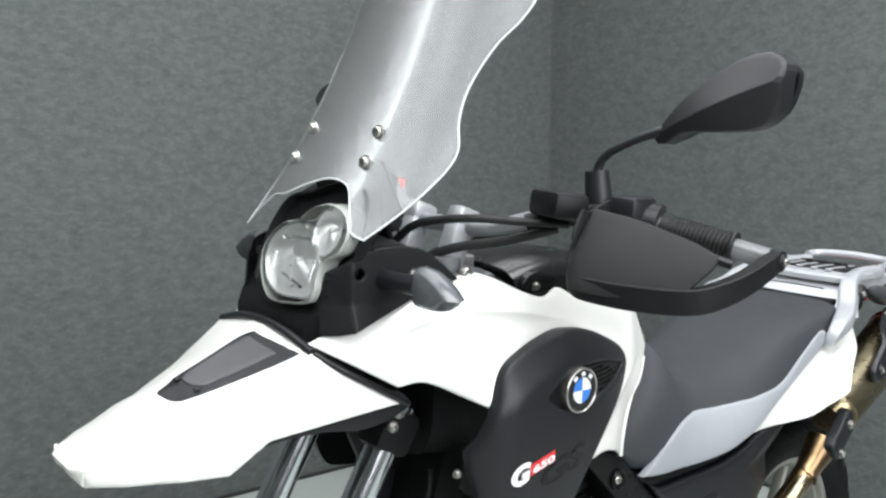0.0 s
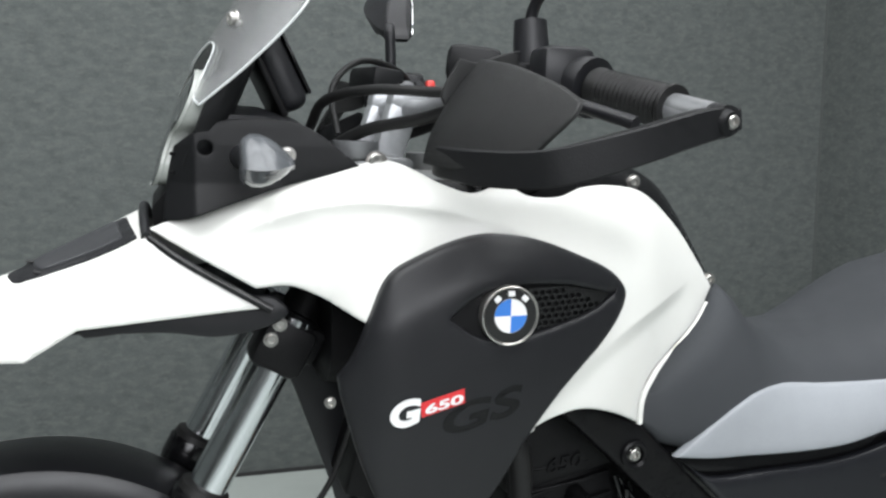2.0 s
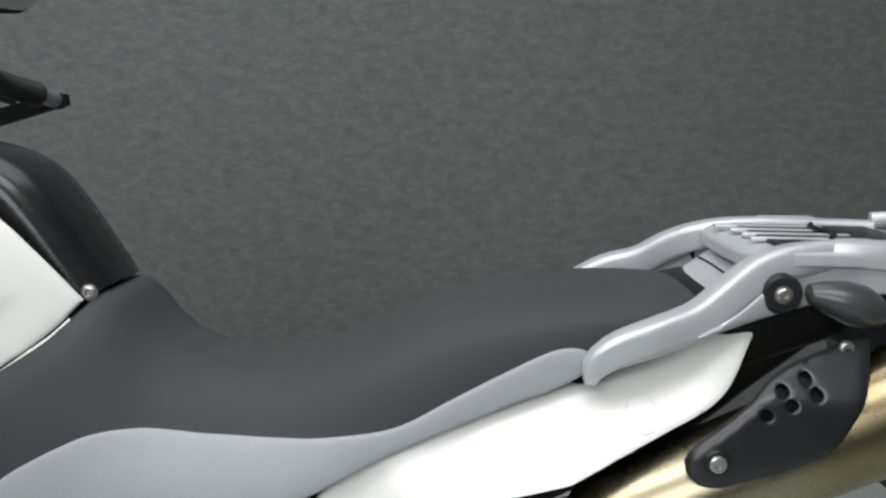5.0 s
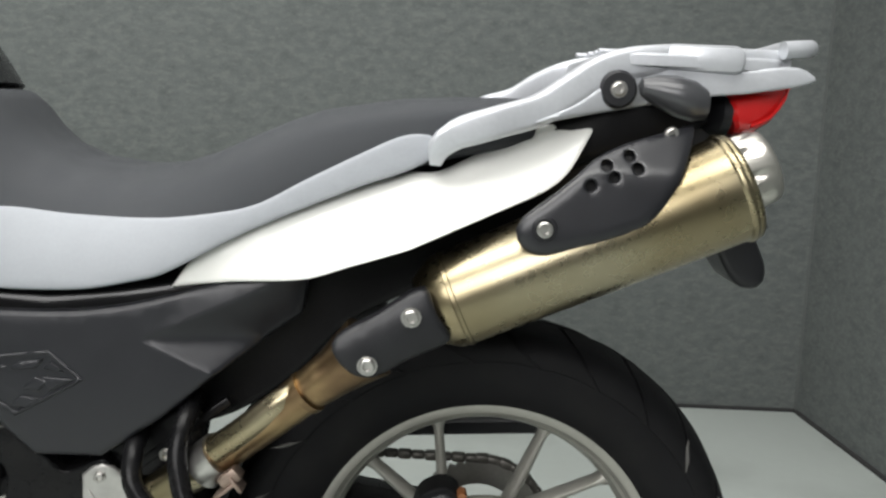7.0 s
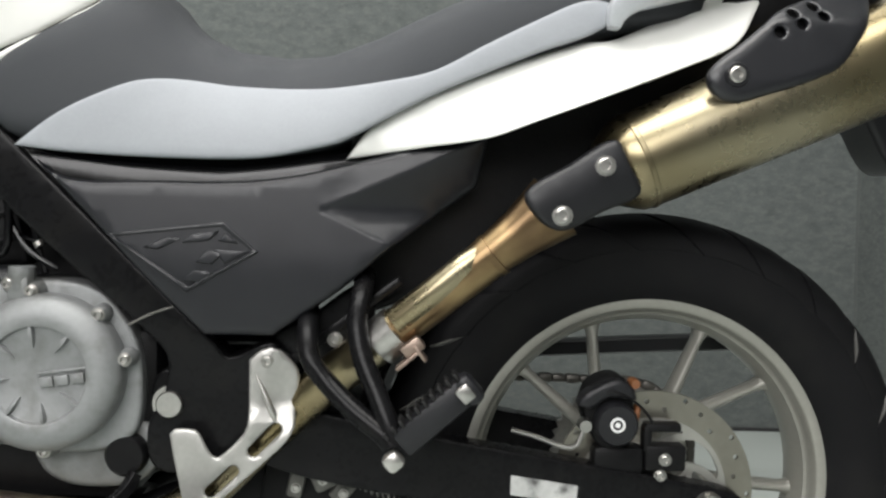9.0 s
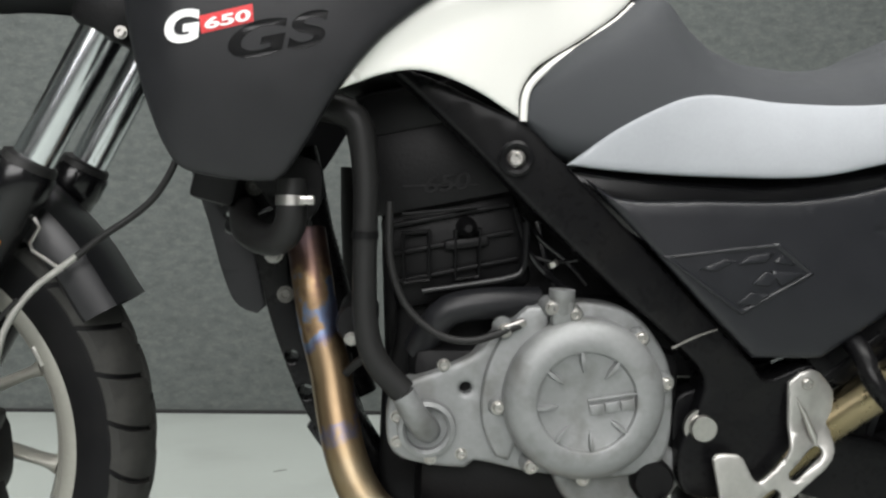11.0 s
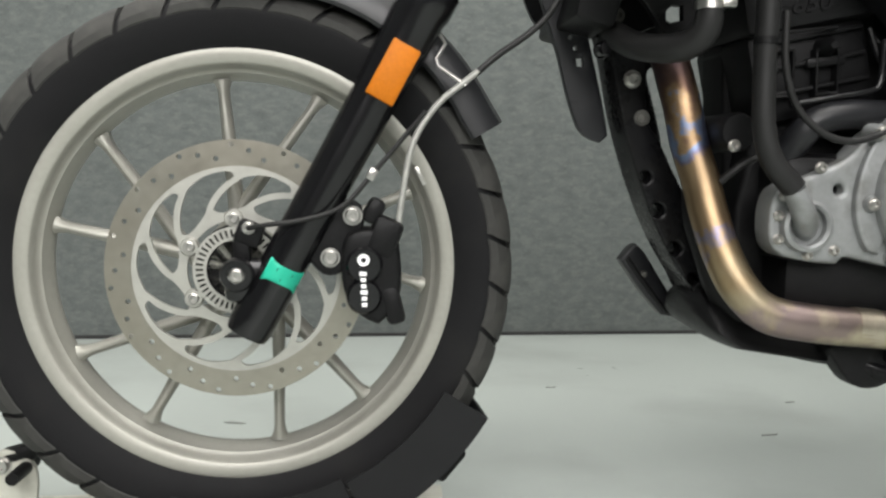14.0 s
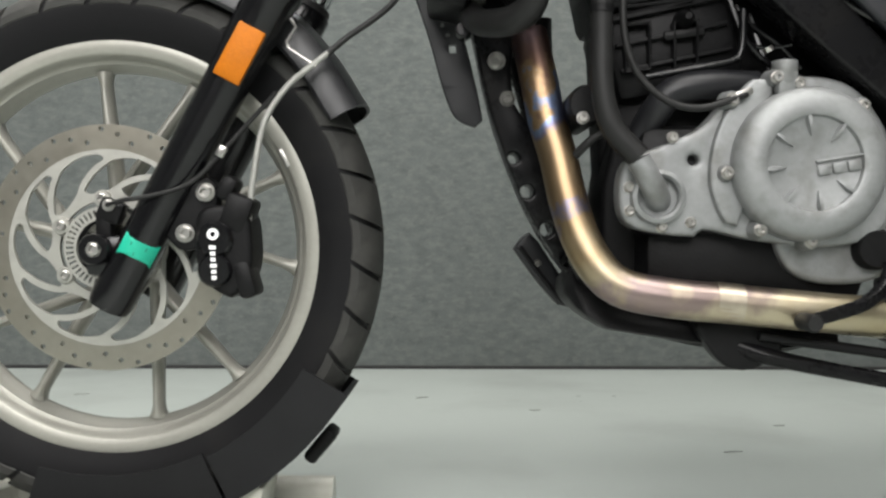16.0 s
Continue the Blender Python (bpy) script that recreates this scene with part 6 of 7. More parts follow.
part("radiator_elbow", tube([(0.507, -0.172, 0.680), (0.507, -0.174, 0.652), (0.505, -0.170, 0.634), (0.496, -0.160, 0.622), (0.478, -0.14, 0.617), (0.452, -0.10, 0.625), (0.44, -0.05, 0.645)], [0.0145, 0.015, 0.016, 0.0165, 0.0165, 0.016, 0.016], 18), HOSE, bike, "black radiator elbow hose")
part("hose_clamp", joined(tube([(0.507, -0.1735, 0.654), (0.507, -0.173, 0.664)], 0.0162, 20, straight=True), block((0.016, 0.009, 0.009), (0.523, -0.186, 0.660), 0.002)), STEEL, bike, "steel hose clamp")
part("radiator_side", slab([(0.445, 0.70), (0.525, 0.70), (0.530, 0.655), (0.508, 0.632), (0.488, 0.638), (0.468, 0.665)], -0.100, -0.088, 0.002, [[Vector(p) for p in ((0.480, 0.658), (0.494, 0.673), (0.506, 0.672), (0.507, 0.656), (0.492, 0.6525))]]), DARK, bike)
part("splash_flap", slab([(0.317, 0.827), (0.370, 0.827), (0.401, 0.745), (0.424, 0.665), (0.457, 0.526), (0.447, 0.517), (0.418, 0.534), (0.384, 0.641), (0.338, 0.77)], 0.015, 0.025, 0.002, [[Vector(p) for p in ((0.4125, 0.623), (0.4215, 0.624), (0.4225, 0.613), (0.414, 0.613))], circle(0.399, 0.664, 0.003, 8), circle(0.404, 0.649, 0.003, 8), circle(0.411, 0.636, 0.003, 8)], 0.03), BLACK, bike, "black splash flap")
part("belly_frame", slab([(0.430, 0.70), (0.445, 0.62), (0.458, 0.558), (0.467, 0.524), (0.478, 0.490), (0.491, 0.455), (0.513, 0.405), (0.550, 0.345), (0.60, 0.295), (0.64, 0.315), (0.60, 0.36), (0.565, 0.42), (0.530, 0.48), (0.508, 0.523), (0.4955, 0.54), (0.492, 0.605), (0.51, 0.622), (0.505, 0.70)], -0.030, 0.030, 0.004, [circle(0.494, 0.474, 0.0075, 14), circle(0.511, 0.432, 0.009, 14), circle(0.536, 0.384, 0.009, 14), circle(0.562, 0.345, 0.008, 14)]), FRAME, bike, "black lower frame bracket")
part("engine_front", slab([(0.602, 0.80), (0.66, 0.80), (0.66, 0.40), (0.612, 0.40), (0.604, 0.44)], -0.012, 0.05, 0.008), DARK, bike)
part("flap_stay", joined(tube([(0.425, -0.045, 0.627), (0.445, -0.046, 0.636), (0.470, -0.048, 0.647), (0.498, -0.050, 0.660)], 0.0028, 8), lathe([(0, -0.062), (0.008, -0.062), (0.0105, -0.058), (0.0105, -0.036), (0, -0.036)], (0.430, 0, 0.627), 20)), GLOSS, bike, "gloss black flap stay")
bolt(bike, 0.449, -0.034, 0.670, 0.008, 0.005, GRIMY)
bolt(bike, 0.472, -0.032, 0.594, 0.009, 0.007)
bolt(bike, 0.486, -0.032, 0.547, 0.008, 0.004, GRIMY)
rings = []
for x, z, w, h in ((0.556, 0.306, 0.050, 0.020), (0.566, 0.292, 0.078, 0.045), (0.580, 0.280, 0.090, 0.055), (0.60, 0.268, 0.095, 0.05), (0.70, 0.252, 0.095, 0.045), (0.80, 0.243, 0.09, 0.04), (0.88, 0.25, 0.08, 0.03)):
    rings.append([(x, w * c, z + h * (0.0 if s < 0 else 1.0) * abs(s) - (0.006 if s < 0 else 0) * abs(s)) for c, s in [(math.cos(a), math.sin(a)) for a in [2 * math.pi * k / 20 for k in range(20)]]])
part("skid_plate", loft(rings), DARK, bike, "dirty black skid plate")
wing = part("skid_wing", slab([(0.503, 0.357, 1), (0.515, 0.373), (0.525, 0.380, 1), (0.538, 0.367, 1), (0.560, 0.333), (0.580, 0.303), (0.593, 0.274, 1), (0.564, 0.280, 1), (0.538, 0.309)], 0.085, 0.107, 0.004), BLACK, bike, "black skid-plate wing")
part("wing_rib", tube([(0.512, 0.083, 0.360), (0.540, 0.082, 0.322), (0.572, 0.082, 0.283)], 0.0035, 8), DARK, wing)
part("wing_bolt", lathe([(0, 0.078), (0.004, 0.0785), (0.005, 0.081), (0.005, 0.086), (0, 0.086)], (0.536, 0, 0.338), 12), GRIMY, wing)

# exhaust
exh = part("exhaust_header", tube([(0.510, -0.050, 0.622), (0.522, -0.070, 0.558), (0.529, -0.075, 0.519), (0.543, -0.085, 0.468), (0.550, -0.095, 0.431), (0.561, -0.110, 0.386), (0.579, -0.124, 0.346), (0.607, -0.133, 0.3185), (0.66, -0.138, 0.307), (0.754, -0.138, 0.298), (0.83, -0.138, 0.291), (0.90, -0.130, 0.285)], 0.0228, 28), HEADER, bike, "heat-tinted steel exhaust header")
part("weld_sleeve", tube([(0.712, -0.138, 0.3025), (0.742, -0.138, 0.2995)], 0.0232, 28, straight=True), PALE_PIPE, exh)
mid = part("exhaust_pipe", tube([(0.86, -0.134, 0.286), (0.925, -0.120, 0.284), (0.982, -0.111, 0.316), (1.041, -0.111, 0.3745), (1.103, -0.128, 0.437), (1.178, -0.163, 0.503), (1.20, -0.172, 0.521)], [0.0215, 0.0225, 0.0235, 0.0240, 0.0240, 0.0235, 0.0235], 28), MUFFLER, bike, "straw-coloured exhaust pipe")
rear_pipe = part("rear_pipe", tube([(1.19, -0.172, 0.512), (1.25, -0.186, 0.563), (1.30, -0.196, 0.607), (1.325, -0.199, 0.628), (1.36, -0.202, 0.658)], [0.0215, 0.0220, 0.0230, 0.0265, 0.036], 28), BROWN_PIPE, bike, "heat-browned rear exhaust pipe")
part("heat_shield", tube([(1.196, -0.184, 0.527), (1.235, -0.193, 0.560), (1.270, -0.199, 0.592), (1.292, -0.200, 0.612), (1.300, -0.196, 0.619)], [0.0165, 0.0165, 0.0155, 0.0095, 0.003], 20), MUFFLER, rear_pipe, "straw-coloured pipe shield")
part("shield_strap", tube([(1.293, -0.199, 0.601), (1.298, -0.200, 0.6055)], 0.0245, 24, straight=True), BROWN_PIPE, rear_pipe)
part("pipe_clamp", tube([(1.178, -0.1695, 0.501), (1.198, -0.174, 0.519)], 0.0268, 28, straight=True), STEEL, mid, "steel exhaust clamp")
part("clamp_block", joined(block((0.024, 0.022, 0.016), (1.214, -0.193, 0.502), 0.003, (0, -40, 0)), block((0.030, 0.024, 0.004), (1.209, -0.196, 0.489), 0.001, (0, -40, 0)), block((0.004, 0.024, 0.020), (1.222, -0.196, 0.497), 0.001, (0, -40, 0))), BRONZE, mid)
A0, A1 = Vector((1.443, -0.165, 0.702)), Vector((1.741, -0.158, 0.838))
mdir = (A1 - A0).normalized()
mup = mdir.cross(Vector((0, 1, 0))).normalized()
mup = -mup if mup.z < 0 else mup


def can(at, r, n=56):
    return [at + Vector((0, 1, 0)) * r * math.cos(a) + mup * r * math.sin(a) for a in [2 * math.pi * k / n for k in range(n)]]


L = (A1 - A0).length
sections = [(-0.030, 0.036), (-0.014, 0.0465), (-0.006, 0.0510), (0.004, 0.0525), (0.005, 0.0537), (0.009, 0.0537), (0.010, 0.0527), (L * 0.5, 0.0560), (L - 0.008, 0.0588), (L - 0.006, 0.0606), (L - 0.003, 0.0612), (L, 0.0606), (L + 0.001, 0.0596), (L + 0.003, 0.0598), (L + 0.006, 0.0592), (L + 0.0075, 0.0575), (L + 0.0078, 0.0540)]
muf = part("muffler", loft([can(A0 + mdir * d, r) for d, r in sections]), MUFFLER, bike, "round gold-tinted steel silencer")
tip = A1 + mdir * 0.006 + mup * 0.010
cap_rings = []
for d, r, dip in ((0, 0.0415, 0), (0.003, 0.0415, 0.2), (0.007, 0.0414, 1), (0.014, 0.0410, 0.7), (0.022, 0.0404, 0), (0.030, 0.0396, 0), (0.0345, 0.0375, 0), (0.0365, 0.0335, 0), (0.0355, 0.0285, 0), (0.028, 0.0265, 0), (0.006, 0.0255, 0)):
    ring = []
    for k in range(108):
        a = 2 * math.pi * k / 108
        scallop = max(0.0, 1 - abs((a / (2 * math.pi) * 9) % 1 - 0.5) / 0.22)
        ring.append(tip + mdir * d + (Vector((0, 1, 0)) * math.cos(a) + mup * math.sin(a)) * (r - 0.0062 * dip * math.sqrt(scallop)))
    cap_rings.append(ring)
part("end_cap", loft(cap_rings), CAP, muf, "bare metal silencer end cap with scallops")
guard_holes = [circle(x, z, 0.0060, 18) for x, z in ((1.578, 0.8375), (1.601, 0.847), (1.626, 0.8565), (1.5945, 0.8585), (1.619, 0.8685))]
shield_line = [(1.505, 0.790), (1.514, 0.804), (1.540, 0.825), (1.564, 0.846), (1.582, 0.862), (1.610, 0.8765), (1.651, 0.890), (1.692, 0.902, 1), (1.693, 0.897, 1), (1.686, 0.880), (1.671, 0.850), (1.659, 0.828), (1.646, 0.808), (1.634, 0.7985), (1.592, 0.781), (1.568, 0.774), (1.538, 0.765), (1.518, 0.768), (1.507, 0.779)]
guard_edge = curve(shield_line, True, 0.010)


def guard_place(u, v):
    """The guard leans in as it rises, and its border turns down towards the silencer."""
    roll = max(0.0, 1 - float(gap_to(np.array([[u, v]]), guard_edge)[0]) / 0.008)
    over = v - 0.852
    return (u, -0.222 + 0.10 * max(0.0, v - 0.79) + 0.525 * (over + math.sqrt(over * over + 0.00003)) + 0.004 * roll * roll, v)


hs = part("silencer_guard", panel(shield_line, guard_place, (0, 1, 0), 0.007, 0.0025, 0.007, guard_holes), GUARD_SATIN, muf, "satin black silencer guard with five holes")
GB = guard_place(1.5335, 0.792)
part("guard_boss", lathe([(0.0085, GB[1] - 0.001), (0.0095, GB[1] - 0.0025), (0.0115, GB[1] - 0.0025), (0.0135, GB[1] + 0.001), (0.0085, GB[1] + 0.004)], (GB[0], 0, GB[2]), 28, closed=True), BLACK, hs)
bolt(hs, GB[0], GB[1] - 0.001, GB[2], 0.0085, 0.004)
GT = guard_place(1.667, 0.8915)
bolt(hs, GT[0], GT[1] + 0.001, GT[2], 0.0065, 0.003)
part("guard_backing", panel([(1.560, 0.828), (1.588, 0.856), (1.612, 0.868), (1.640, 0.872), (1.645, 0.850), (1.625, 0.835), (1.58, 0.820)], lambda u, v: (u, guard_place(u, v)[1] + 0.012, v), (0, 1, 0), 0.003, 0.001, 0.02), DARK, hs)
pg = part("pipe_guard", panel([(1.324, 0.668), (1.368, 0.700), (1.415, 0.729), (1.428, 0.705), (1.443, 0.677), (1.405, 0.656), (1.366, 0.634), (1.342, 0.640)], lambda u, v: (u, -0.244 + 6 * ((v - 0.675) - 0.6 * (u - 1.38)) ** 2, v), (0, 1, 0), 0.02, 0.006, 0.012), BLACK, bike, "black exhaust pipe guard")
bolt(pg, 1.403, -0.245, 0.701, 0.0085, 0.005)
bolt(pg, 1.361, -0.245, 0.649, 0.0085, 0.005)
for thing in (rear_pipe, pg):
    taper(thing)

# ---- rear end of the motorcycle ----
peg_line = [(1.044, 0.481, 1), (1.056, 0.492), (1.066, 0.496), (1.079, 0.491, 1), (1.096, 0.471), (1.097, 0.454), (1.094, 0.432), (1.095, 0.410), (1.086, 0.394), (1.073, 0.381), (1.031, 0.342), (0.992, 0.308), (0.980, 0.302, 1), (0.977, 0.332), (0.963, 0.401, 1), (0.968, 0.406), (0.990, 0.406), (0.995, 0.402, 1), (1.008, 0.379), (1.014, 0.376), (1.021, 0.381), (1.040, 0.401), (1.0455, 0.413), (1.045, 0.440)]


def slot(p, q, w):
    d = (Vector(q) - Vector(p)).normalized()
    s = Vector((-d.y, d.x))
    return [Vector(p) + s * w * math.cos(a) - d * w * math.sin(a) for a in [math.pi * k / 5 for k in range(6)]] + [Vector(q) - s * w * math.cos(a) + d * w * math.sin(a) for a in [math.pi * k / 5 for k in range(6)]]


def peg_y(u, v):
    return -0.162 + 0.010 * max(0.0, min(1, (v - 0.415) / 0.02)) + 0.0012 * math.sin(60 * (u - v)) + 0.006 * max(0.0, min(1, (u - 1.052 - 0.25 * (v - 0.42)) / 0.02)) * max(0.0, min(1, (v - 0.40) / 0.02))


pp = part("heel_plate", panel(peg_line, lambda u, v: (u - 0.0085 + 0.021 * (u - 1.066), peg_y(u, v), v - 0.0045 + 0.021 * (v - 0.48)), (0, 1, 0), 0.005, 0.003, 0.012, [slot((1.052, 0.384), (1.075, 0.408), 0.0065), slot((1.007, 0.339), (1.031, 0.362), 0.0065)]), HEEL, bike, "brushed aluminium heel plate with two slots")
bolt(pp, 1.0555, -0.153, 0.4755, 0.006, 0.003)
part("heel_rib", tube([(1.043, -0.152, 0.461), (1.054, -0.155, 0.440), (1.063, -0.156, 0.419), (1.066, -0.156, 0.409)], [0.001, 0.003, 0.004, 0.001], 10), BRUSHED, pp)
part("rear_bracket", joined(slab([(1.06, 0.50), (1.10, 0.525), (1.15, 0.56), (1.17, 0.55), (1.16, 0.50), (1.10, 0.47)], -0.135, -0.11, 0.004), block((0.20, 0.014, 0.012), (1.12, -0.13, 0.505), 0.003, (0, -38, 0))), FRAME, bike)
bolt(bike, 1.127, -0.137, 0.499, 0.007, 0.004)
hanger = part("peg_hanger", tube([(1.098, -0.13, 0.530), (1.101, -0.170, 0.516), (1.106, -0.190, 0.488), (1.126, -0.198, 0.463), (1.156, -0.215, 0.438), (1.186, -0.228, 0.418), (1.197, -0.232, 0.407)], 0.0112, 14), FRAME, bike, "bent black passenger peg hanger")
part("hanger_arm", tube([(1.160, -0.13, 0.572), (1.158, -0.170, 0.554), (1.155, -0.190, 0.524), (1.163, -0.203, 0.489), (1.178, -0.215, 0.458), (1.192, -0.228, 0.427), (1.199, -0.232, 0.407)], 0.0112, 14), FRAME, hanger)
pegbar = part("passenger_peg", block((0.092, 0.026, 0.030), (1.224, -0.200, 0.429), 0.006, (0, -42, 0)), BLACK, bike, "folded rubber-topped passenger peg")
for k in range(10):
    f = k / 9 - 0.5
    part("peg_rib", block((0.0035, 0.030, 0.008), (1.210 + 0.068 * f, -0.200, 0.440 + 0.062 * f), 0.001, (0, -42, 0)), HOSE, pegbar)
part("peg_end", block((0.020, 0.030, 0.034), (1.258, -0.201, 0.4575), 0.008, (0, -42, 0)), BLACK, pegbar)
part("peg_insert", block((0.016, 0.006, 0.018), (1.254, -0.2155, 0.455), 0.003, (0, -42, 0)), STEEL, pegbar)
part("peg_pivot", block((0.020, 0.024, 0.020), (1.184, -0.207, 0.384), 0.006, (0, -42, 0)), BRUSHED, pegbar)
pegbar.location = (0.014, -0.030, 0.010)
swing_line = [(0.925, 0.395), (0.925, 0.450), (0.965, 0.462), (1.06, 0.425), (1.234, 0.388), (1.356, 0.368), (1.56, 0.335), (1.60, 0.322), (1.605, 0.296), (1.56, 0.278), (1.36, 0.298), (1.10, 0.335), (0.96, 0.385)]
sa = both("swing_arm", slab(swing_line, -0.118, -0.088, 0.004, (), 0.03), FRAME, "black box-section swing arm")
part("arm_label", slab([(1.330, 0.345, 1), (1.408, 0.334, 1), (1.406, 0.312, 1), (1.330, 0.322, 1)], -0.1192, -0.117, 0.0005), LABEL, sa, "worn silver data label")
part("linkage_housing", joined(block((0.24, 0.10, 0.10), (1.15, 0.0, 0.30), 0.02, (0, 8, 0)), block((0.12, 0.08, 0.10), (1.03, 0.0, 0.285), 0.02)), DARK, bike, "grimy suspension linkage")
for x, z, w, turn in ((1.078, 0.312, 0.020, 12), (1.110, 0.322, 0.030, -25), (1.135, 0.306, 0.022, 40)):
    link = part("link_plate", block((w, 0.012, 0.034), (x, -0.062, z), 0.004, (0, turn, 0)), GRIMY, bike, "grey cast linkage arm")
    bolt(link, x, -0.069, z - 0.004, 0.005, 0.003)
part("return_spring", tube([(1.15 + 0.0015 * k, -0.066 + 0.006 * math.cos(k * 1.3), 0.316 - 0.0006 * k + 0.006 * math.sin(k * 1.3)) for k in range(48)], 0.0011, 6), STEEL, bike)
hug = []
for k in range(12):
    a = radians(128 + 52 * k / 11)
    hug.append([(RX + r * math.cos(a), y, RZ + r * math.sin(a)) for r, y in ((0.336, -0.075), (0.346, -0.078), (0.354, -0.06), (0.357, 0), (0.354, 0.06), (0.346, 0.078), (0.336, 0.075), (0.349, 0.055), (0.352, 0), (0.349, -0.055))])
part("rear_hugger", loft(hug), BLACK, bike, "black inner rear mudguard")
part("swing_bridge", block((0.12, 0.20, 0.06), (1.10, 0, 0.40), 0.015), DARK, bike)
part("shock", tube([(1.06, 0, 0.42), (1.02, 0, 0.62)], 0.03, 16, straight=True), DARK, bike)
part("under_seat", joined(block((0.45, 0.18, 0.10), (1.15, 0, 0.62), 0.03, (0, -20, 0)), block((0.16, 0.18, 0.16), (0.98, 0, 0.56), 0.02)), DARK, bike)
part("rear_hugger", loft([[(RX + r * math.cos(a), y, RZ + r * math.sin(a)) for r, y in ((0.352, -0.075), (0.362, -0.05), (0.366, 0), (0.362, 0.05), (0.352, 0.075), (0.346, 0.05), (0.35, 0), (0.346, -0.05))] for a in [radians(178 - 4 * k) for k in range(10)]]), DARK, bike)
brake_disc(rear, RX, RZ, -0.082, 0.121, 0.088, 0.040, 7, 30, 0.2)
rt = []
for k in range(36):
    a = 2 * math.pi * k / 36
    rt.append([Vector((RX + r * math.cos(a + s * 0.04), RZ + r * math.sin(a + s * 0.04))) for r, s in ((0.0355, -1), (0.0445, -1), (0.0445, 1), (0.0355, 1))])
part("sensor_ring", slab([tuple(v) for v in circle(RX, RZ, 0.048, 48)], -0.090, -0.087, 0, [circle(RX, RZ, 0.032, 40)] + rt, None, False), CARRIER, rear)
rc = part("rear_caliper", slab([(1.412, 0.420), (1.418, 0.446), (1.432, 0.457), (1.450, 0.461), (1.466, 0.452), (1.470, 0.432), (1.474, 0.395), (1.462, 0.376), (1.440, 0.372), (1.425, 0.388)], -0.112, -0.07, 0.007), DARK, bike, "black rear brake caliper")
part("caliper_arm", slab([(1.404, 0.428), (1.412, 0.442), (1.436, 0.456), (1.452, 0.459), (1.468, 0.448), (1.471, 0.436), (1.440, 0.438), (1.418, 0.424)], -0.125, -0.10, 0.006), BLACK, rc)
part("piston_housing", lathe([(0, -0.132), (0.022, -0.132), (0.025, -0.127), (0.025, -0.10), (0, -0.10)], (1.448, 0, 0.408), 32), BLACK, rc)
part("round_mark", joined(lathe([(0.006, -0.1332), (0.0085, -0.1332), (0.0085, -0.131), (0.006, -0.131)], (1.448, 0, 0.409), 24, closed=True), lathe([(0, -0.1332), (0.003, -0.1332), (0.003, -0.131), (0, -0.131)], (1.448, 0, 0.409), 16)), PRINT, rc)
part("pad_edge", block((0.006, 0.016, 0.030), (1.4745, -0.104, 0.412), 0.002, (0, 8, 0)), ORANGE_DARK, rc)
part("pad_pin", lathe([(0, -0.118), (0.005, -0.118), (0.006, -0.114), (0.006, -0.10), (0, -0.10)], (1.470, 0, 0.453), 14), ORANGE_DARK, rc)
part("bleed_pipe", tube([(1.420, -0.118, 0.442), (1.442, -0.126, 0.446), (1.466, -0.124, 0.436), (1.484, -0.118, 0.420), (1.494, -0.112, 0.406)], 0.0016, 8), DARK, rc)
part("sensor_block", joined(block((0.048, 0.024, 0.030), (1.509, -0.104, 0.367), 0.004), block((0.042, 0.020, 0.010), (1.506, -0.104, 0.402), 0.003), block((0.010, 0.020, 0.03), (1.488, -0.104, 0.388), 0.003)), DARK, bike, "black wheel-speed sensor block")
bolt(bike, 1.508, -0.117, 0.366, 0.006, 0.004)
part("caliper_foot", block((0.06, 0.03, 0.035), (1.455, -0.10, 0.362), 0.008), DARK, rc)
bolt(rc, 1.503, -0.117, 0.347, 0.006, 0.004)
part("brake_line", tube([(1.412, -0.118, 0.402), (1.405, -0.118, 0.382), (1.39, -0.115, 0.378), (1.36, -0.112, 0.388), (1.33, -0.108, 0.395)], 0.003, 8), STEEL, rc)
part("banjo", lathe([(0, -0.126), (0.007, -0.126), (0.008, -0.12), (0.008, -0.11), (0, -0.11)], (1.413, 0, 0.405), 16), STEEL, rc)
part("rear_axle", lathe([(0, -0.13), (0.014, -0.13), (0.016, -0.126), (0.016, 0.13), (0, 0.13)], (1.56, 0, 0.315), 24), STEEL, bike)
# chain run on the far side
part("sprocket", slab([(RX + (0.098 if k % 2 else 0.092) * math.cos(2 * math.pi * k / 90), RZ + (0.098 if k % 2 else 0.092) * math.sin(2 * math.pi * k / 90)) for k in range(90)], 0.086, 0.094, 0.0, [circle(RX, RZ, 0.062, 32)], None, False), STEEL, rear)
for k in range(34):
    if k < 12:
        a = radians(-20 + 118 * k / 12)
        p = Vector((RX + 0.099 * math.cos(a), 0.09, RZ + 0.099 * math.sin(a)))
        d = -math.degrees(a) - 90
    else:
        f = (k - 12) / 22
        p = Vector((RX - 0.012 - 0.42 * f, 0.09, RZ + 0.099 + 0.008 * f))
        d = 1
    part("chain_link", block((0.0198, 0.016, 0.013 if k % 2 else 0.011), p, 0.004, (0, d, 0)), CHAIN, bike)
part("chain_guard", strap([(1.28, 0.09, 0.452), (1.42, 0.09, 0.462), (1.55, 0.09, 0.470), (1.66, 0.09, 0.475)], 0.022, 0.03), BLACK, bike)

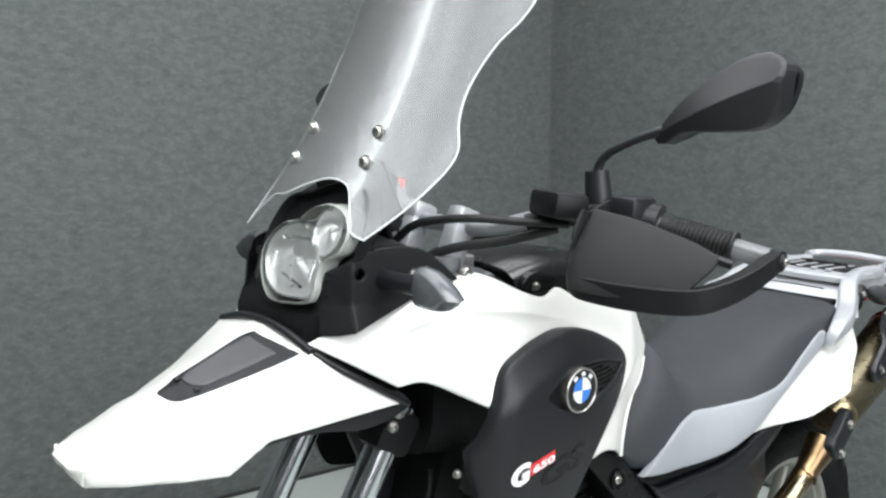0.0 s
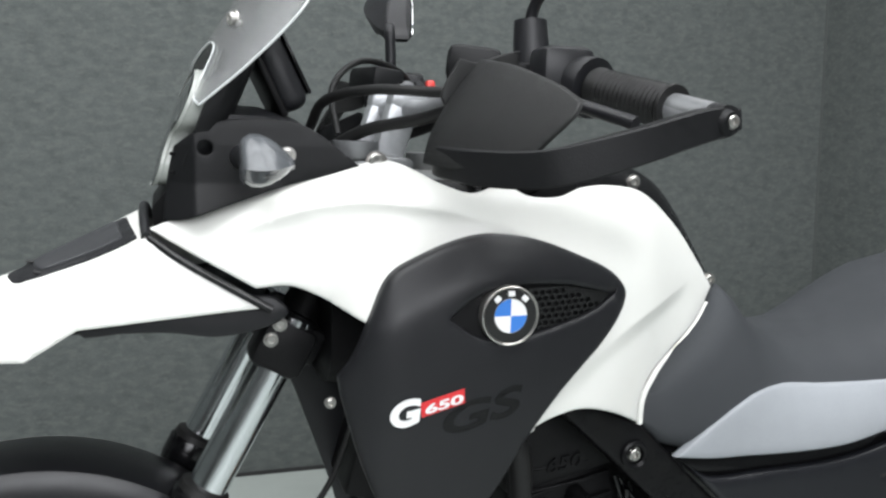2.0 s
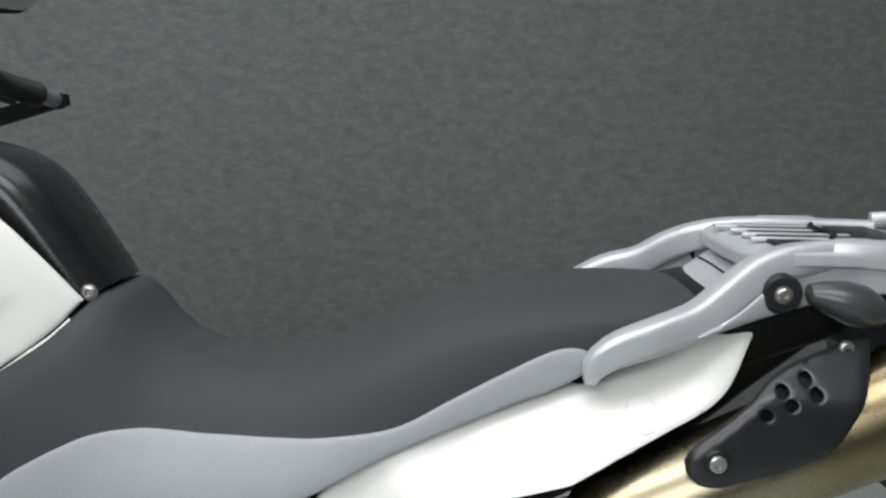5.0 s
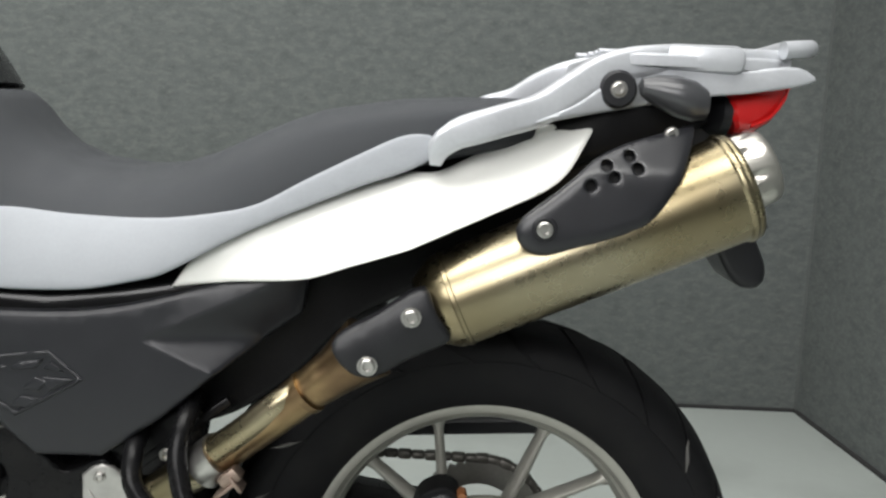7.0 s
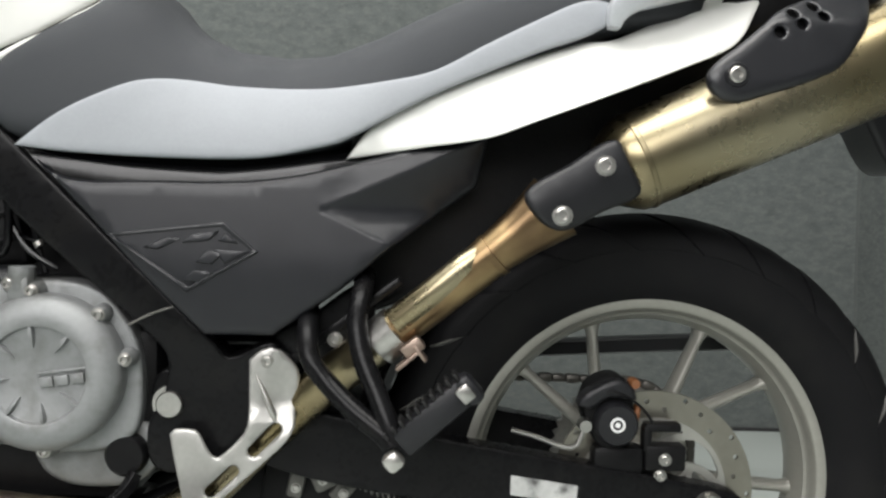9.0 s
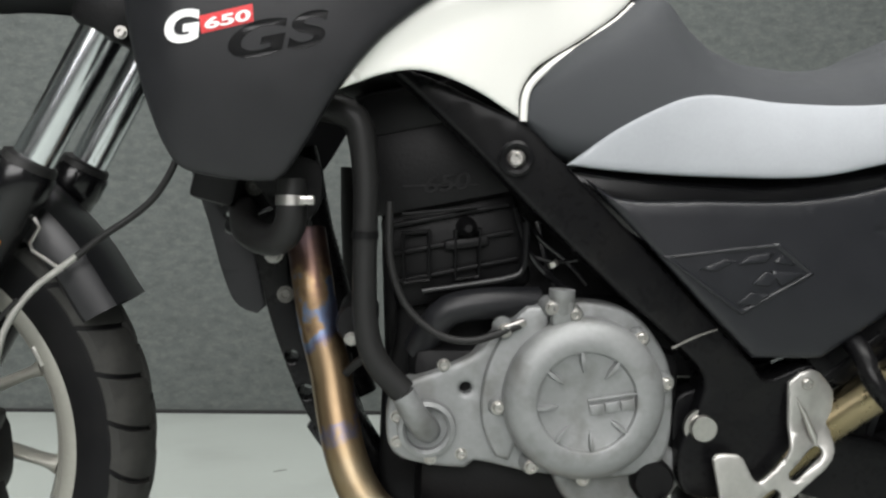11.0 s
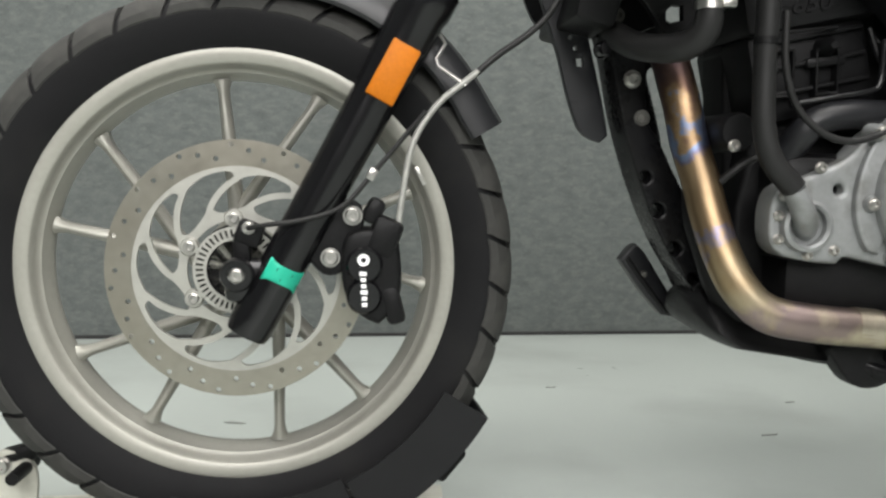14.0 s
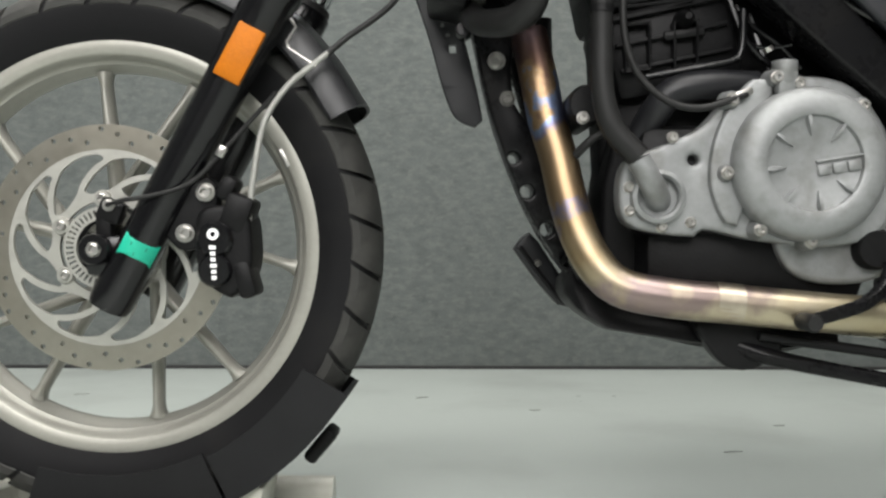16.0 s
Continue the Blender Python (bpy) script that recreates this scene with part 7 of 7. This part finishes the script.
# pale groove slits: dust plus painted light, so none along the top
for k in range(23):
    a0 = radians(53.7 + 15.65 * k)
    if 50 < math.degrees(a0) % 360 < 140:
        continue
    part("tread_slit", tube([(RX + r * math.cos(a0 - radians(d)), y, RZ + r * math.sin(a0 - radians(d))) for r, d, y in ((0.316, -1, -0.0640), (0.308, 0.5, -0.0672), (0.300, 2.8, -0.0694), (0.291, 5.2, -0.0695))], [0.0005, 0.0022, 0.0026, 0.0006], 8), LIT_DUST, rear)

# rack and tail light
for s in (-1, 1):
    rail = [(1.420, s * 0.178, 0.849), (1.423, s * 0.184, 0.866), (1.440, s * 0.187, 0.882), (1.483, s * 0.183, 0.897), (1.525, s * 0.172, 0.911), (1.560, s * 0.158, 0.934), (1.600, s * 0.140, 0.958), (1.66, s * 0.128, 0.970), (1.74, s * 0.118, 0.972), (1.80, s * 0.105, 0.974)]
    if s > 0:
        rail = [(x, y, z + lerp(x, [(1.44, 0.0), (1.485, 0.011), (1.56, 0.011), (1.62, 0.0)])) for x, y, z in rail]
    line = smooth3(rail, 0.012)
    rings = []
    for i, c in enumerate(line):
        f = i / (len(line) - 1)
        t = (line[min(i + 1, len(line) - 1)] - line[max(i - 1, 0)]).normalized()
        side = Vector((0, 1, 0))
        up = t.cross(side).normalized() * (1 if t.x >= 0 else -1)
        up = -up if up.z < 0 else up
        h, w = lerp(f, [(0, 0.006), (0.06, 0.013), (0.14, 0.0165), (0.3, 0.0165), (0.6, 0.017), (1, 0.013)]), lerp(f, [(0, 0.010), (0.2, 0.019), (0.6, 0.021), (1, 0.018)])
        rings.append([c + side * math.copysign(abs(math.cos(a)) ** 0.38, math.cos(a)) * w + up * math.copysign(abs(math.sin(a)) ** 0.38, math.sin(a)) * h for a in [2 * math.pi * (k + 0.5) / 16 for k in range(16)]])
    part("grab_rail", loft(rings), SILVER, bike, "silver cast grab rail")
    part("rail_ear", block((0.085, 0.040, 0.030), (1.70, s * 0.135, 0.972), 0.010, (0, 0, s * 6)), SILVER, bike)
deck_cuts = [[Vector((x, y)) for x, y in ((1.735, y0 - 0.008), (1.785, y0 - 0.008), (1.79, y0), (1.785, y0 + 0.008), (1.735, y0 + 0.008), (1.73, y0))] for y0 in (-0.075, -0.03, 0.03, 0.075)]
rack = part("luggage_rack", panel([(1.590, -0.098), (1.61, -0.116), (1.78, -0.105), (1.81, -0.08), (1.81, 0.08), (1.78, 0.105), (1.61, 0.116), (1.590, 0.098)], lambda u, v: (u, v, 0.978 - 0.35 * max(0, 1.61 - u)), (0, 0, -1), 0.014, 0.005, 0.03, deck_cuts), SILVER, bike, "silver luggage rack with dark slots")
part("rack_pad", block((0.165, 0.165, 0.005), (1.703, 0.0, 0.980), 0.002), BLACK, rack, "black rubber rack inlay")
for y in (-0.048, -0.012, 0.024, 0.060):
    part("rack_bar", block((0.115 + 0.3 * abs(y - 0.01), 0.011, 0.005), (1.665 - 0.1 * y, y, 0.9815), 0.002), SILVER, rack)
part("rack_strap", tube([(1.690, -0.055, 0.985), (1.705, -0.02, 0.986), (1.70, 0.03, 0.986), (1.715, 0.07, 0.985)], 0.003, 8), HOSE, rack)
part("rack_hoop", tube([(1.80, -0.10, 0.988), (1.835, -0.085, 0.992), (1.84, 0, 0.996), (1.835, 0.085, 0.992), (1.80, 0.10, 0.988)], 0.010, 12), SILVER, rack)
part("tail_hump", loft([[(x, w * math.copysign(abs(math.cos(a)) ** 0.5, math.cos(a)), z + h * math.sin(a)) for a in [math.pi * k / 16 for k in range(17)]] + [(x, w * 0.9, z - 0.02), (x, -w * 0.9, z - 0.02)] for x, w, z, h in ((1.535, 0.105, 0.890, 0.008), (1.552, 0.112, 0.901, 0.013), (1.570, 0.116, 0.912, 0.0165), (1.588, 0.118, 0.922, 0.0205), (1.61, 0.115, 0.936, 0.0255), (1.64, 0.105, 0.950, 0.026))]), SILVER, bike, "silver tail hump behind the seat")
part("hump_groove", tube([(1.5835, 0.085, 0.9392), (1.5835, 0.02, 0.9410), (1.5830, -0.055, 0.9398)], 0.0012, 6), GAP, bike)
both("tail_side", panel([(1.520, 0.898), (1.56, 0.918), (1.61, 0.950), (1.66, 0.962), (1.74, 0.962), (1.80, 0.968), (1.82, 0.955), (1.76, 0.940), (1.70, 0.932), (1.64, 0.920), (1.58, 0.909)], lambda u, v: (u, min(-0.148, -0.200 + 0.45 * max(0.0, u - 1.52)), v), (0, 1, 0), 0.008, 0.004, 0.02), SILVER, "silver tail side")
tl = part("tail_light", loft([[(x + lean * math.sin(a), w * math.copysign(abs(math.cos(a)) ** 0.5, math.cos(a)), z + h * math.copysign(abs(math.sin(a)) ** 0.6, math.sin(a))) for a in [2 * math.pi * k / 32 for k in range(32)]] for x, w, z, h, lean in ((1.757, 0.080, 0.918, 0.026, -0.012), (1.762, 0.084, 0.918, 0.028, -0.012), (1.785, 0.083, 0.922, 0.030, -0.004), (1.808, 0.078, 0.930, 0.030, 0.008), (1.818, 0.070, 0.934, 0.026, 0.012), (1.824, 0.05, 0.937, 0.018, 0.012))]), RED, bike, "red tail light")
part("light_ridge", tube([(1.778, -0.0855, 0.903), (1.800, -0.0815, 0.914), (1.816, -0.0775, 0.936), (1.822, -0.070, 0.958)], 0.0022, 8), RED, tl)
part("light_base", loft([[(x, w * math.copysign(abs(math.cos(a)) ** 0.5, math.cos(a)), z + h * math.sin(a)) for a in [2 * math.pi * k / 24 for k in range(24)]] for x, w, z, h in ((1.735, 0.06, 0.922, 0.024), (1.748, 0.082, 0.918, 0.029), (1.758, 0.082, 0.917, 0.029))]), BLACK, tl, "black tail light base")
part("plate_holder", slab([(1.745, 0.80), (1.797, 0.80), (1.812, 0.770), (1.828, 0.735), (1.828, 0.716), (1.820, 0.707), (1.800, 0.707), (1.785, 0.720), (1.767, 0.750)], -0.048, 0.03, 0.010), BLACK, bike, "black number-plate holder tongue")
part("holder_arm", slab([(1.62, 0.90), (1.76, 0.91), (1.80, 0.80), (1.755, 0.79), (1.72, 0.86), (1.62, 0.87)], -0.035, 0.035, 0.008), BLACK, bike)
part("plate_wire", tube([(1.80, -0.03, 0.783), (1.818, -0.03, 0.787), (1.83, -0.03, 0.781), (1.82, -0.03, 0.778), (1.81, -0.03, 0.783)], 0.0018, 6), DARK, bike)
for s in (-1, 1):
    part("signal_mount", lathe([(0, -0.006), (0.017, -0.006), (0.020, -0.002), (0.020, 0.008), (0, 0.008)], (1.606, s * 0.165, 0.936), 24), BLACK, bike)
    bolt(bike, 1.606, s * 0.172, 0.936, 0.0075, 0.004, None, "bolt", (0, 0, 0) if s < 0 else (0, 0, 180))
    part("turn_signal", loft([[(1.660 + 0.036 * fx, s * (0.178 + 0.026 * fr * math.sin(a)), 0.932 + 0.021 * fr * math.cos(a) - 0.008 * fx) for a in [2 * math.pi * k / 18 for k in range(18)]] for fx, fr in ((-1, 0.02), (-0.9, 0.45), (-0.5, 0.75), (0.1, 1.0), (0.6, 1.0), (0.95, 0.75), (1.02, 0.02))]), SMOKED, bike, "smoked rear turn signal")

TAIL_PARTS = ("tail_fairing", "grab_rail", "rail_ear", "tail_side", "signal_mount", "turn_signal", "bolt")
for ob in list(bike.children):
    x_most = max((ob.matrix_basis @ Vector(c)).x for c in ob.bound_box)
    if ob.name.split(".")[0] in TAIL_PARTS and x_most > 1.55:
        taper(ob)

# side stand, gear lever, odds under the engine
ss = part("side_stand", tube([(0.74, -0.10, 0.252), (0.78, -0.115, 0.238), (0.86, -0.125, 0.222), (0.96, -0.132, 0.205), (1.04, -0.135, 0.195)], [0.012, 0.010, 0.009, 0.009, 0.012], 12), FRAME, bike, "folded black side stand")
part("stand_bracket", slab([(0.70, 0.275), (0.78, 0.272), (0.80, 0.245), (0.765, 0.222), (0.735, 0.225), (0.712, 0.25)], -0.115, -0.085, 0.005), DARK, ss)
part("stand_spring", tube([(0.77, -0.12, 0.262), (0.86, -0.125, 0.25), (0.93, -0.125, 0.24)], 0.006, 10), DARK, ss)
gl = part("gear_lever", strap([(0.80, -0.175, 0.283), (0.83, -0.172, 0.291), (0.87, -0.165, 0.303), (0.90, -0.15, 0.325), (0.91, -0.14, 0.345)], 0.014, 0.012), FRAME, bike, "black gear lever")
part("toe_peg", lathe([(0, -0.20), (0.008, -0.20), (0.010, -0.195), (0.010, -0.165), (0, -0.165)], (0.802, 0, 0.284), 16), HOSE, gl)
part("rider_peg", block((0.06, 0.09, 0.018), (0.975, -0.195, 0.305), 0.005), DARK, bike)

# ---- the wheel chock ----
chock = new("wheel_chock")
tagged(chock, "ivory steel wheel chock with a black cradle under the front tyre", "wheel chock")
chock.matrix_world = pose(0, 0, 0)
for y in (0.10, -0.13):
    part("floor_tube", tube([(-0.36 if y > 0 else -0.25, y, 0.0225), (0.255 if y > 0 else 0.14, y, 0.0225)], 0.022, 20, straight=True), CHOCK, chock, "ivory painted steel tube")
part("cross_tube", block((0.05, 0.30, 0.04), (-0.20, -0.01, 0.022), 0.004), CHOCK, chock)
part("cross_tube", block((0.05, 0.30, 0.02), (0.10, -0.01, 0.012), 0.004), CHOCK, chock)
part("pivot_plate", slab([(-0.345, 0.002), (-0.335, 0.09), (-0.315, 0.122), (-0.285, 0.125), (-0.262, 0.105), (-0.262, 0.05), (-0.275, 0.002)], 0.03, 0.038, 0.002), CHOCK, chock)
part("pivot_block", joined(block((0.045, 0.03, 0.022), (-0.285, 0.045, 0.118), 0.006, (0, -15, 0)), lathe([(0, -0.02), (0.008, -0.02), (0.008, 0.06), (0, 0.06)], (-0.272, 0.0, 0.105), 14)), DARK, chock)
bolt(chock, -0.30, 0.028, 0.108, 0.009, 0.006)
bolt(chock, -0.272, 0.028, 0.105, 0.007, 0.006)
OC = (FX, 0.0, FZ - 0.0)


def cradle(a0, a1, r_in, half, lip):
    rings = []
    m = max(3, round(abs(a1 - a0) / 4))
    for k in range(m + 1):
        a = radians(a0 + (a1 - a0) * k / m)
        sec = [(r_in - lip, -half), (r_in, -half), (r_in, half), (r_in - lip, half), (r_in - lip, half + 0.005), (r_in + 0.006, half + 0.005), (r_in + 0.006, -half - 0.005), (r_in - lip, -half - 0.005)]
        rings.append([(OC[0] + r * math.cos(a), y, OC[2] + r * math.sin(a)) for r, y in sec])
    return loft(rings)


part("cradle", cradle(-106, -64.5, 0.338, 0.064, 0.060), GUARD, chock, "black curved tyre cradle")
part("cradle", cradle(-63.5, -31.5, 0.340, 0.068, 0.056), GUARD, chock, "black curved tyre cradle")
part("cradle_stop", block((0.018, 0.05, 0.05), (0.252, 0.0, 0.110), 0.006, (0, 40, 0)), DARK, chock)
part("cradle_foot", block((0.03, 0.10, 0.05), (0.17, -0.01, 0.045), 0.004, (0, 10, 0)), CHOCK, chock)

# ---- scuffs on the floor ----
rnd = random.Random(7)
for x, y, l, w, d in ((0.934, 0.481, 0.045, 0.008, 10), (-0.09, 0.66, 0.05, 0.016, -20), (1.12, 0.75, 0.03, 0.006, 5), (0.35, 1.15, 0.035, 0.006, 30), (1.35, 0.2, 0.04, 0.005, -8), (0.62, 0.95, 0.03, 0.006, 0), (-0.55, 1.2, 0.04, 0.008, 15)):
    n = 14
    ring = [Vector((l / 2 * math.cos(2 * math.pi * k / n) * rnd.uniform(0.6, 1.1), w / 2 * math.sin(2 * math.pi * k / n) * rnd.uniform(0.5, 1.2))) for k in range(n)]
    bm = bmesh.new()
    top = [bm.verts.new((p.x, p.y, 0.0012)) for p in ring]
    low = [bm.verts.new((p.x * 1.05, p.y * 1.05, 0.0)) for p in ring]
    bm.faces.new(top)
    for k in range(n):
        bm.faces.new((low[k], low[(k + 1) % n], top[(k + 1) % n], top[k]))
    ob = part("floor_scuff", bm, SCUFF, None)
    ob.matrix_world = pose(x, y, 0.0002, 0, 0, d)
    tagged(ob, "thin dark scuff mark on the painted floor", "scuff", "floor scuffs", "structure")
